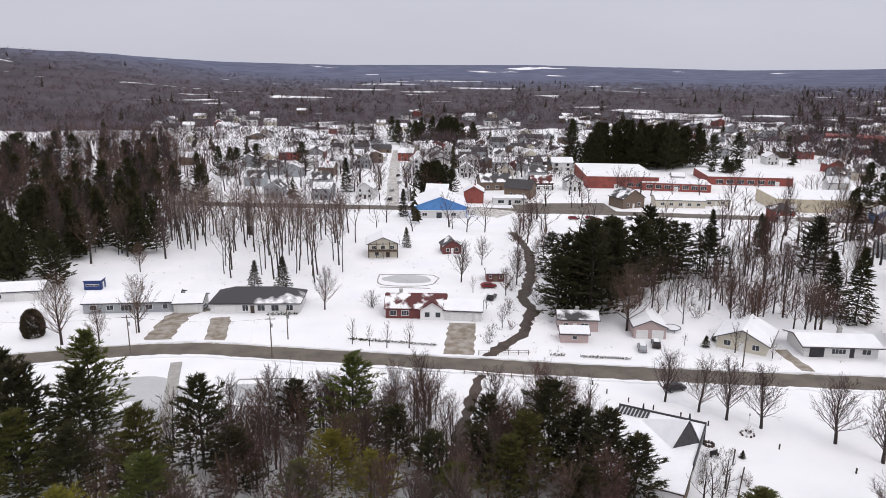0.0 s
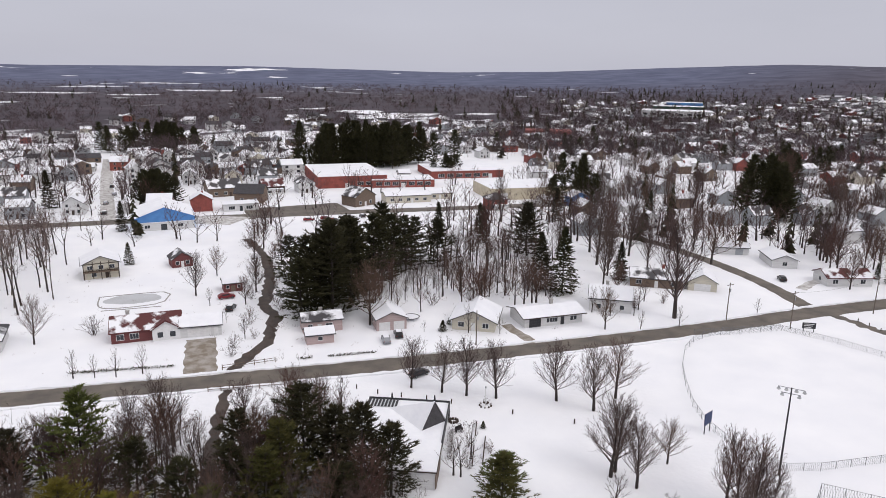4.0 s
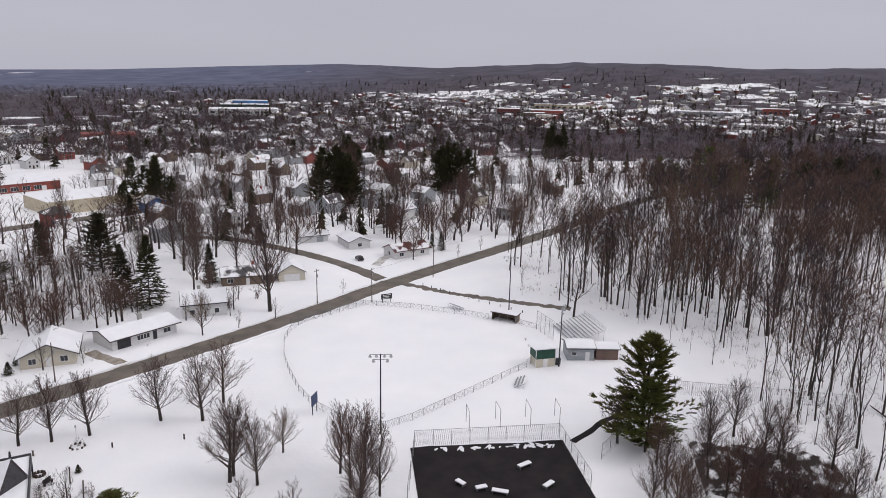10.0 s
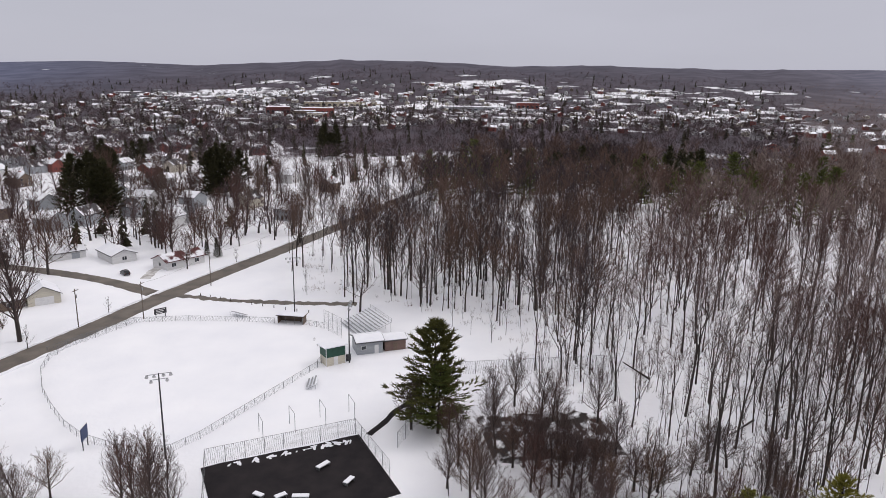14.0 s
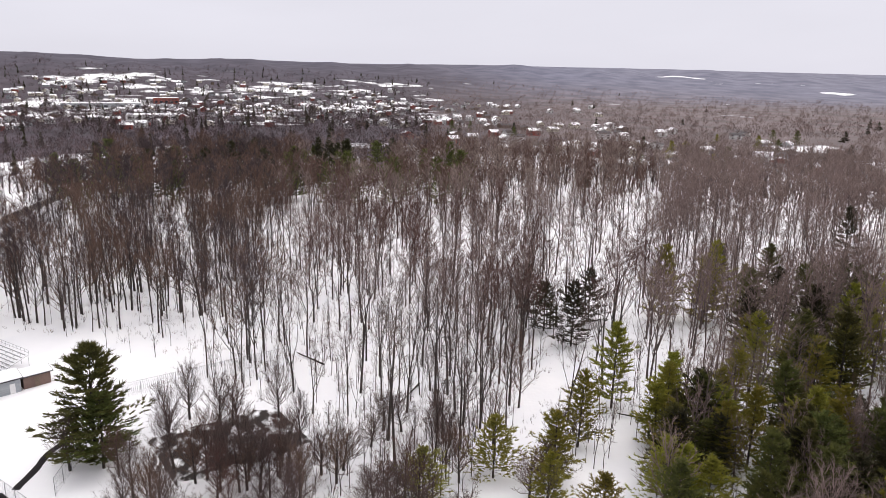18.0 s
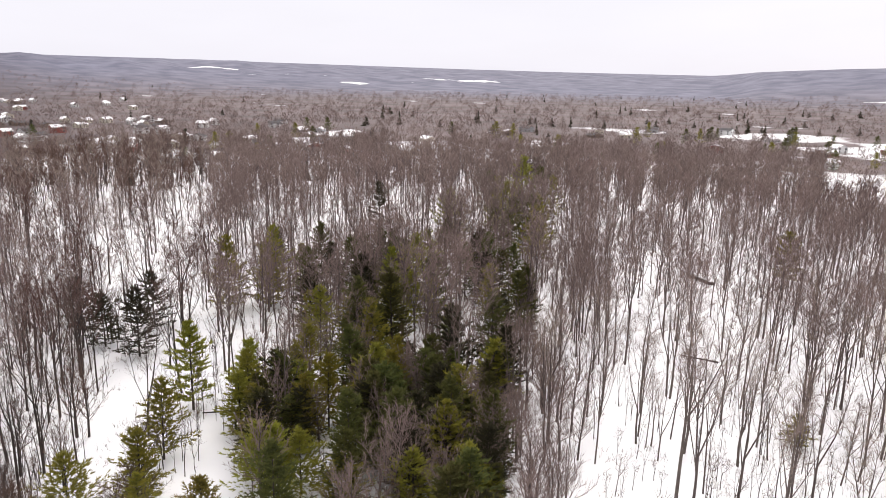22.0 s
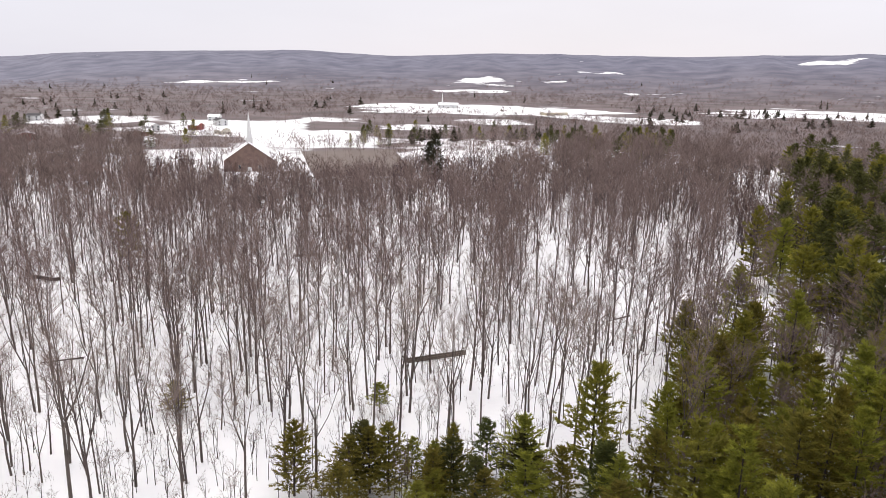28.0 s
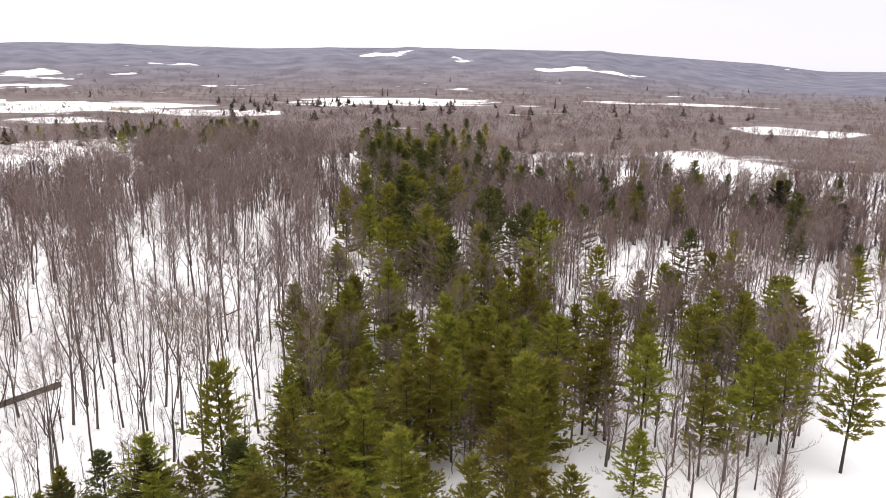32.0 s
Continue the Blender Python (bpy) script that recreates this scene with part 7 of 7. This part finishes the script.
for u in (-3.3, -1.1, 1.1, 3.3):
    rod("post", (u, -1.3, 0), (u, -1.3, 2.1), 0.05, 0.05, METAL, dg, n=5)
house(142.8, 60.2, -54, 6.0, 5.4, 2.9, 0.7, GREY, SHINGLE, "gable_x", "grey field house with snow on its roof", [("s", -1.5, 1.2, 1.0, 0.8)], [("s", 1.5, 0.95, 2.05, TRIM)], None, SNOWCAP, "field_house", "shed")
house(146.3, 55.2, -54, 5.0, 4.2, 2.6, 0.6, CHURCHW, SHINGLE, "gable_x", "small weathered brown shed with snow on its roof", (), [("s", 0, 0.95, 2.0, WOOD)], None, SNOWCAP, "shed", "shed")


def board(x, y, turn, w, h0, h1, material, label, name="scoreboard", bars=3):
    root = thing(name, x, y, turn, label, "sign")
    box("panel", -w / 2, w / 2, -0.08, 0.08, h0, h1, material, root, bevel=0.02)
    box("border", -w / 2 - 0.06, w / 2 + 0.06, -0.05, 0.05, h1, h1 + 0.08, TRIM, root)
    for k in range(bars):
        z = h1 - (k + 1) * (h1 - h0) / 3.6
        box("lettering_bar", -w * 0.36, w * (0.36 - 0.1 * k), -0.10, -0.083, z, z + (h1 - h0) * 0.10, TRIM, root, "pale illegible lettering bar")
    for u in (-w * 0.38, w * 0.38):
        box("leg", u - 0.08, u + 0.08, -0.06, 0.06, -0.2, h0, DARKM, root)


board(86.4, 88, 20, 2.4, 1.7, 4.0, NAVY, "navy scoreboard on two posts at the outfield fence", bars=0)
board(146.2, 119.6, -30, 3.2, 0.9, 2.4, DARKM, "black sign on two legs beside the field", "field_sign")
house(-97, 189, 5, 4.6, 3.4, 2.5, 0.1, BLUESHED, BLUESHED, "flat", "dark blue garden shed under a thick snowy roof", [("s", 0, 1.2, 3.4, 0.35, 3)], [("e", 0, 1.0, 1.9, TRIM)], None, SNOWCAP, "shed", "shed", over=0.2)

# snow-covered benches left on the black court
for x, y, a, l in ((93.3, 47.3, -20, 2.6), (82.7, 52.8, 80, 1.8), (83.5, 49.5, -35, 1.9), (84.3, 46.6, 110, 2.6), (90.5, 41.5, -10, 2.2)):
    b = thing("bench", x, y, a, "low bench capped with snow on a black court", "bench", "benches on the court", z=0.06)
    box("seat", -l / 2, l / 2, -0.45, 0.45, 0.40, 0.48, METAL, b)
    box("snow_cap", -l / 2 + 0.02, l / 2 - 0.02, -0.44, 0.44, 0.484, 0.66, SNOWCAP, b, "thick cap of snow", 0.05)
    for u in (-l / 2 + 0.2, l / 2 - 0.2):
        box("leg", u - 0.05, u + 0.05, -0.4, 0.4, 0, 0.40, METAL, b)
rs = random.Random(31)
for k in range(26):
    u, w = rs.random(), rs.uniform(-1, 1)
    blob("snow_patch", 103.5 - 14.5 * u + rs.uniform(-0.4, 0.4) - (0.5 + abs(w)) * 0.7, 47.2 + 16.3 * u - (0.5 + abs(w)) * 0.7, rs.uniform(0.2, 0.9), rs.uniform(0.12, 0.4), 0.085 + 0.004 * k, SNOW, "thin snow patch on the black court", "snow", 0.35, 40 + k, rs.uniform(0, 180), 12)
strip("dark_path", [(105.6, 44.5), (111, 43.5), (116.5, 43.0), (121.5, 41)], 1.1, 0.05, COURT, "narrow dark path between court and pine", "path", 0.1, step=1.5)

# ---- roadside: poles, posts, mailboxes, rails ----
def utility_pole(x, y, high, turn, arms=1):
    root = thing("utility_pole", x, y, turn, "weathered wooden utility pole beside the road", "utility pole", "utility poles")
    rod("pole", (0, 0, -0.2), (0, 0, high), 0.15, 0.10, POLEW, root, n=7)
    for k in range(arms):
        z = high - 0.5 - 0.9 * k
        box("crossarm", -1.1, 1.1, -0.16, -0.06, z - 0.07, z + 0.07, POLEW, root)
        for u in (-1.0, -0.5, 0.5, 1.0):
            rod("insulator", (u, -0.11, z + 0.07), (u, -0.11, z + 0.22), 0.04, 0.025, GREY, root, n=5)
    rod("transformer", (0.28, 0, high - 2.4), (0.28, 0, high - 1.6), 0.2, 0.2, METAL, root, n=8)


POLES = [(-66.8, 141.7, 9.6), (-36.4, 142, 9.4), (143.4, 122.6, 10), (174.5, 123.9, 10.5), (133, 133.4, 10), (218, 121.5, 10), (-104, 139.5, 9.5)]
for x, y, h in POLES:
    utility_pole(x, y, h, 5)
utility_pole(-71.3, 155.4, 7.5, 5, 0)
utility_pole(-35.2, 152.6, 7.5, 5, 0)
utility_pole(64.5, 139.2, 8.5, 5, 0)


def cable(a, b, sag, label="thin overhead wire between poles"):
    cu = bpy.data.curves.new("overhead_wire", "CURVE")
    cu.dimensions, cu.bevel_depth, cu.bevel_resolution = "3D", 0.02, 0
    sp = cu.splines.new("POLY")
    sp.points.add(8)
    for i in range(9):
        t = i / 8
        p = Vector(a).lerp(Vector(b), t)
        sp.points[i].co = (p.x, p.y, p.z - sag * 4 * t * (1 - t), 1)
    cu.materials.append(DARKM)
    tagged(new("overhead_wire", cu), label, "wire", "overhead wires")


for i, j in ((6, 0), (0, 1), (2, 3), (3, 5)):
    a, b = POLES[i], POLES[j]
    cable((a[0], a[1], a[2] - 0.4), (b[0], b[1], b[2] - 0.4), 1.0)
for x, y in ((30.6, 130), (32.6, 126.2), (35.9, 122.6), (39.8, 119.7), (44, 116.9), (47.9, 113.8), (57, 106), (65.9, 98.9)):
    p = thing("yard_post", x, y, 0, "short dark wooden post standing in snow", "post", "posts along the yard")
    box("stake", -0.1, 0.1, -0.1, 0.1, -0.1, 1.0, TIMBER, p, bevel=0.01)
    box("snow_cap", -0.11, 0.11, -0.11, 0.11, 1.0, 1.08, SNOWCAP, p, "cap of snow", 0.02)
for k in range(11):
    p = thing("track_post", 165.2 - 0.55 * k + 0.02 * k * k, 121.0 - 3.6 * k, 0, "low wooden post along the cleared track", "post", "posts along the track")
    box("stake", -0.08, 0.08, -0.08, 0.08, -0.1, 0.8, TIMBER, p, bevel=0.01)


def rail_fence(x0, y0, x1, y1, label):
    root = thing("rail_fence", x0, y0, 0, label, "fence")
    a, b = Vector((0, 0, 0)), Vector((x1 - x0, y1 - y0, 0))
    n = max(2, round((b - a).length / 2.4))
    for i in range(n + 1):
        p = a.lerp(b, i / n)
        rod("post", p + Vector((0, 0, -0.1)), p + Vector((0, 0, 1.2)), 0.09, 0.08, WOOD, root, n=5)
        if i < n:
            q = a.lerp(b, (i + 1) / n)
            for z in (0.5, 1.0):
                rod("rail", p + Vector((0, 0, z)), q + Vector((0, 0, z)), 0.06, 0.06, WOOD, root, n=4)


rail_fence(8.5, 144.4, 19.5, 144.8, "weathered wooden rail fence at the creek bridge")
rail_fence(5.0, 134.6, 19.4, 132.2, "weathered wooden rail fence on the bridge side")


def low_hedge(x0, y0, x1, y1, high, label):
    rr = random.Random(int(x0 * 7 + y0))
    g = Growth(int(abs(x0) * 3 + 7))
    a, b = Vector((0, 0, 0)), Vector((x1 - x0, y1 - y0, 0))
    for _ in range(int((b - a).length * 26)):
        p = a.lerp(b, rr.random()) + Vector((rr.uniform(-0.4, 0.4), rr.uniform(-0.4, 0.4), rr.uniform(0, high * 0.6)))
        g.sliver(p, p + Vector((rr.uniform(-0.3, 0.3), rr.uniform(-0.3, 0.3), rr.uniform(0.2, high))), 0.16)
    v, f = g.arrays()
    ob = tagged(mesh_obj("hedge", v, f, [NEEDLE_DARK]), label, "hedge")
    ob.matrix_basis = pose(x0, y0, 0)


low_hedge(-21, 152.7, -0.8, 149.4, 0.55, "low dark clipped hedge beside the road")
low_hedge(30.8, 143.8, 41.5, 142.6, 0.5, "low frosted hedge beside the road")
low_hedge(24.5, 144.6, 27.2, 144.3, 0.5, "short frosted hedge beside the road")
low_hedge(-44, 168.2, -36.2, 169.0, 0.7, "clipped dark shrubs along a house front")
for k in range(2):
    strip("pool_edging", [(-18.6, 204.8), (-2.2, 204.4), (-1.4, 198.5), (-4.5, 194.0), (-17.2, 194.6), (-18.6, 204.8)] if k == 0 else [(-17.5, 192.4), (-3, 191.6)], 0.3, 0.12, CONCRETE, "low timber edging round the frozen pool" if k == 0 else "low concrete edge in the snow", "edging", 0.02, 0.3, step=2)
strip("rink_edging", [(-40.4, 130.8), (-40.6, 120.6), (-28.6, 120.2), (-28.4, 130.6), (-40.4, 130.8)], 0.14, 0.2, CONCRETE, "low boards round a home ice rink", "edging", 0.02, 0.22, step=2)
SHRUBS[0].matrix_basis = pose(65, 169, 0)
SHRUBS[0].scale = (1.5, 1.5, 1.5)
SHRUBS[1].matrix_basis = pose(80, 172, 0)
SHRUBS[1].scale = (3, 3, 3)
for x, y, s, k in ((84, 175, 2.6, 1), (77, 177, 2.4, 1), (88, 170, 2.2, 1), (-18, 175, 1.6, 0), (45.4, 103, 0.7, 0), (44.5, 98, 0.9, 0), (47, 95, 0.8, 1), (42, 92, 0.9, 0), (54, 111, 0.5, 0), (107, 166, 1.6, 1), (116, 149, 1.5, 1), (126, 150, 1.4, 1), (20, 190, 1.2, 0), (24, 204, 1.4, 0), (17, 170, 1.3, 0), (26, 185, 1.4, 0), (12, 156, 1.2, 0), (30, 214, 1.6, 1), (25, 221, 1.5, 0), (26, 178, 1.1, 0), (18, 176, 1.0, 1), (22, 163, 1.0, 0), (17, 160, 0.9, 1), (11, 151, 1.0, 0), (15, 147, 0.8, 0), (28, 199, 1.2, 1), (21, 200, 1.0, 0), (32, 230, 1.4, 0), (24, 213, 1.2, 0), (33, 238, 1.4, 1), (26, 247, 1.5, 0), (141, 72, 0.2, 0), (144, 74.5, 0.25, 0)):
    o = copy_thing(SHRUBS[k], pose(x, y, 0, 0, 0, rs.uniform(0, 360)))
    o.scale = (s, s, s)
g = Growth(77)  # sprays set close over an egg-shaped body
for k in range(3400):
    z = g.rnd.random()
    rad = 2.5 * math.sqrt(max(0.0, 1 - ((z - 0.38) / 0.64) ** 2)) * g.rnd.uniform(0.72, 1.03)
    a = g.rnd.uniform(0, math.tau)
    p = Vector((math.cos(a) * rad, math.sin(a) * rad, 6.4 * z))
    o = Vector((math.cos(a) * 0.8, math.sin(a) * 0.8, g.rnd.uniform(0.2, 1.3))).normalized()
    g.sliver(p - o * 0.25, p + o * g.rnd.uniform(0.25, 0.5), 0.34)
v, f = g.arrays()
BUSHY = mat("bronze_green_sprays", (0.075, 0.058, 0.030), (0.040, 0.032, 0.018), 0.7, 0.8, 0.0, 8, isle=0.4)
bush = tagged(mesh_obj("evergreen_bush", v, f, [BUSHY]), "big egg-shaped bronze-green evergreen bush in a yard", "bush")
bush.matrix_basis = pose(-94, 153, 0)
for x, y, s in ((63.7, 154, 0.13), (60.5, 150.2, 0.2), (49.6, 103.1, 0.1)):
    o = copy_thing(SPRUCE[0], pose(x, y, 0))
    o.scale = (s * 1.6, s * 1.6, s)
    tagged(o, "small dark clipped evergreen in snow", "bush")


def timber_edge(x0, y0, x1, y1, high, label):
    root = thing("timber_edging", x0, y0, 0, label, "edging")
    d = Vector((x1 - x0, y1 - y0, 0))
    n = max(2, round(d.length / 2.2))
    for k in range(n):
        p, q = d * (k / n), d * ((k + 0.96) / n)
        rod("beam", p + Vector((0, 0, high)), q + Vector((0, 0, high)), 0.14, 0.14, TIMBER, root, n=4)
        rod("post", p + Vector((0, 0, -0.1)), p + Vector((0, 0, high + 0.1)), 0.08, 0.08, TIMBER, root, n=4)


timber_edge(49.1, 104.8, 46.8, 100.2, 0.5, "dark timber edging half buried in snow")
timber_edge(48.4, 99.5, 44.1, 91.4, 0.5, "dark timber edging beside a garden bed")
timber_edge(45.4, 97.6, 42.4, 91.7, 0.45, "dark timber edging beside a garden bed")
pole = thing("flagpole", 53.7, 110.9, 0, "white pole with a lamp top in a round planting bed", "pole")
rod("shaft", (0, 0, -0.1), (0, 0, 3.6), 0.06, 0.05, TRIM, pole)
rod("lamp_top", (0, 0, 3.6), (0, 0, 4.0), 0.16, 0.08, METAL, pole, n=8)
for k in range(9):
    a = k * math.tau / 9
    rod("bed_stone", (1.1 * math.cos(a), 1.1 * math.sin(a), -0.05), (1.15 * math.cos(a), 1.15 * math.sin(a), 0.28), 0.24, 0.15, TIMBER if k % 3 else CONCRETE, pole, n=5)
fire = thing("fire_ring", 45.6, 107.2, 0, "dark round fire ring in the snow", "fire ring")
for k in range(10):
    a = k * math.tau / 10
    rod("stone", (0.75 * math.cos(a), 0.75 * math.sin(a), -0.05), (0.78 * math.cos(a), 0.78 * math.sin(a), 0.4), 0.26, 0.2, TIMBER, fire, n=5)
seat = thing("garden_bench", 45.2, 103.6, 20, "wrought metal garden bench in the snow", "bench")
box("seat", -0.8, 0.8, -0.25, 0.25, 0.42, 0.48, DARKM, seat)
box("backrest", -0.8, 0.8, 0.22, 0.27, 0.5, 1.0, DARKM, seat)
for u in (-0.7, 0.7):
    box("leg", u - 0.04, u + 0.04, -0.22, 0.22, 0, 0.42, DARKM, seat)
for x, y, w in ((43.6, 103.2, 0.8), (43.0, 101.8, 0.9), (42.2, 100.4, 0.8), (41.6, 98.8, 0.9), (40.8, 97.2, 0.8), (40.0, 95.4, 0.9), (47.0, 96.6, 0.5), (45.0, 93.8, 0.5)):
    o = copy_thing(SHRUBS[0], pose(x, y, 0, 0, 0, rs.uniform(0, 360)))
    o.scale = (w * 0.7, w * 0.7, w * 0.6)
for x, y in ((38.9, 91.0), (39.8, 90.2), (43.5, 94.5)):
    pl8.put(SMALL[0], x, y, 1.1, 1.3)
tramp = thing("trampoline", 56, 160.5, 0, "round garden trampoline with snow on its mat", "trampoline")
for k in range(16):
    a, b = k * math.tau / 16, (k + 1) * math.tau / 16
    rod("rim", (2.1 * math.cos(a), 2.1 * math.sin(a), 0.8), (2.1 * math.cos(b), 2.1 * math.sin(b), 0.8), 0.09, 0.09, DARKM, tramp, n=5)
    if k % 4 == 0:
        rod("leg", (2.1 * math.cos(a), 2.1 * math.sin(a), -0.05), (2.1 * math.cos(a), 2.1 * math.sin(a), 0.8), 0.05, 0.05, DARKM, tramp, n=5)
bm = bmesh.new()
rod_bm(bm, (0, 0, 0.76), (0, 0, 0.86), 1.85, 1.8, 20)
part("mat", bm, SNOWCAP, tramp, "mat covered with snow")


# ---- vehicles ----
def car(x, y, turn, paint, label, snowy=False, tall=1.0):
    root = thing("car", x, y, turn, label, "car", z=0.05)
    bm = bmesh.new()
    prof = [(-2.2, 0.35), (2.2, 0.35), (2.25, 0.75), (1.3, 0.92 * tall), (0.65, 1.45 * tall), (-1.3, 1.48 * tall), (-2.1, 1.0 * tall), (-2.25, 0.7)]
    a = [bm.verts.new((u, -0.88 if z < 1.1 else -0.72, z)) for u, z in prof]
    b = [bm.verts.new((u, 0.88 if z < 1.1 else 0.72, z)) for u, z in prof]
    bm.faces.new(a)
    bm.faces.new(b[::-1])
    for i in range(len(prof)):
        j = (i + 1) % len(prof)
        bm.faces.new((a[i], b[i], b[j], a[j]))
    bmesh.ops.recalc_face_normals(bm, faces=bm.faces[:])
    bmesh.ops.bevel(bm, geom=bm.edges[:], offset=0.05, segments=1, affect="EDGES")
    part("body", bm, paint, root)
    for s in (-1, 1):
        y0, y1 = sorted((s * 0.80, s * 0.85))
        box("side_window", -1.25, 0.55, y0, y1, 1.0 * tall, 1.36 * tall, GLASS, root)
        for u in (-1.4, 1.4):
            wh = rod("wheel", (u, s * 0.72, 0.33), (u, s * 0.92, 0.33), 0.33, 0.33, TYRE, root, n=12)
            rod("rim", (u, s * 0.91, 0.33), (u, s * 0.935, 0.33), 0.19, 0.19, METAL, wh, "metal wheel rim", 8)
        box("headlight", 2.16, 2.26, s * 0.62 - 0.16, s * 0.62 + 0.16, 0.62, 0.76, TRIM, root)
        box("tail_light", -2.28, -2.18, s * 0.66 - 0.12, s * 0.66 + 0.12, 0.7, 0.85, BRICK, root)
    if snowy:
        box("snow_cover", -1.3, 0.65, -0.66, 0.66, 1.46 * tall, 1.56 * tall, SNOWCAP, root, "snow on the car roof", 0.04)
        box("bonnet_snow", 1.25, 2.15, -0.75, 0.75, 0.90 * tall, 0.99 * tall, SNOWCAP, root, "snow on the bonnet", 0.04)


SILVER = mat("silver_car_paint", (0.30, 0.31, 0.33), (0.26, 0.27, 0.29), 2, 0.35, metal=0.3)
BLACKC = mat("black_car_paint", (0.02, 0.02, 0.023), (0.015, 0.015, 0.017), 2, 0.3)
REDC = mat("red_car_paint", (0.20, 0.02, 0.025), (0.16, 0.015, 0.02), 2, 0.35)
car(45.5, 148.2, 80, SILVER, "silver car with snow on its roof, parked on a drive", True)
car(49.3, 150.6, 80, BLACKC, "black car parked on a snowy drive", True)
car(13.7, 193, 8, REDC, "red car parked in a snowy yard")
car(13.9, 183, 70, BLACKC, "dark car parked in a snowy yard", True)
car(46.4, 127.9, 20, BLACKC, "dark car standing on the roadside")
car(176, 156, 60, BLACKC, "black car in front of a white house")
car(-61.5, 172.6, 90, SILVER, "silver car beside a garage", True)
car(25.7, -472.2, 100, SILVER, "silver car parked beside the church", True)
car(30.6, -492.8, 100, BLACKC, "dark car parked beside the church", True)
rv = random.Random(9)
for k in range(12):
    car(-24 + rv.uniform(-2, 2) if k < 5 else rv.uniform(50, 86), 325 + 24 * k if k < 5 else 280 + rv.uniform(-5, 8), 85 if k < 5 else rv.choice([0, 90]), rv.choice([SILVER, BLACKC, REDC]), "car parked in the town, dusted with snow", True)

# ---- in the woods: log piles, old walls ----
def log_pile(x, y, turn, long, count, label, material=None):
    root = thing("log_pile", x, y, turn, label, "log pile")
    rr = random.Random(int(abs(x) + abs(y)))
    per = max(3, count // 3)
    i = 0
    for row in range(3):
        for k in range(per - row):
            u = (k - (per - row) / 2) * 0.42 + rr.uniform(-0.05, 0.05)
            z = 0.2 + row * 0.36
            o = rr.uniform(-0.4, 0.4)
            rod("log", (-long / 2 + o, u, z), (long / 2 + o, u, z), 0.2, 0.17, material or POLEW, root, n=7)
            i += 1
    box("snow_cover", -long / 2 + 0.4, long / 2 - 0.4, -per * 0.12, per * 0.12, 1.12, 1.24, SNOWCAP, root, "thin snow along the top", 0.04)


log_pile(-19.5, -145, 15, 14, 21, "long stack of weathered grey-brown logs in snow")
log_pile(88, -213.5, -27, 11, 15, "dark log stack in the snowy woods", TIMBER)
log_pile(12, -235, 12, 8, 12, "grey log stack in the snowy woods")
log_pile(8, -300, 30, 6, 9, "small log stack in the snowy woods", TIMBER)
for x, y, a, l in ((150, 0, 40, 9), (112, -60, 60, 7), (60, -150, 20, 8), (-60, -180, 70, 10), (-70, -165, 30, 9), (20, -170, 110, 7), (130, -20, 150, 8), (170, 20, 10, 8)):
    f = thing("fallen_trunk", x, y, a, "fallen bare trunk lying in the snow", "fallen tree")
    rod("stem", (-l / 2, 0, 0.2), (l / 2, 0, 0.5), 0.22, 0.10, BARK, f, n=6)
    rod("broken_limb", (l * 0.1, 0, 0.3), (l * 0.3, 1.2, 1.1), 0.07, 0.03, BARK, f, n=4)

# ---- weeds, sticks and leaf litter showing through the snow ----
rw = random.Random(404)
weeds = []
for k in range(6):
    g = Growth(700 + k)
    for _ in range(9):
        p = Vector((g.rnd.uniform(-0.9, 0.9), g.rnd.uniform(-0.9, 0.9), -0.02))
        g.sliver(p, p + Vector((g.rnd.uniform(-0.6, 0.6), g.rnd.uniform(-0.6, 0.6), g.rnd.uniform(0.3, 1.5))), 0.06)
    weeds.append([(g.arrays(), k % 2)])
spots = []
for n, b0, b1, r0, r1, big in ((7000, 62, 212, 88, 330, 1.0), (1600, 212, 250, 70, 260, 1.0), (700, -34, 40, 150, 250, 0.45), (260, -30, 18, 78, 125, 0.8), (260, 5, 12, 128, 260, 0.6)):
    for _ in range(n):
        b, r = rw.uniform(b0, b1), math.sqrt(rw.uniform(r0 * r0, r1 * r1))
        x, y = polar(b, r)
        if n == 7000 and r < near_edge(b) + 5 or 84 < x < 158 and 40 < y < 128 or abs(y - 133) < 9 or math.hypot(x - 88, y - 50) < 16:
            continue
        s = rw.uniform(0.5, 1.3) * big
        spots.append((x, y, 0.0, s, s, rw.uniform(0, 6.28)))
scatter_join("dry_weeds", weeds, spots, [TWIG, RUST], "dry weeds and sticks poking through the snow", "weeds")
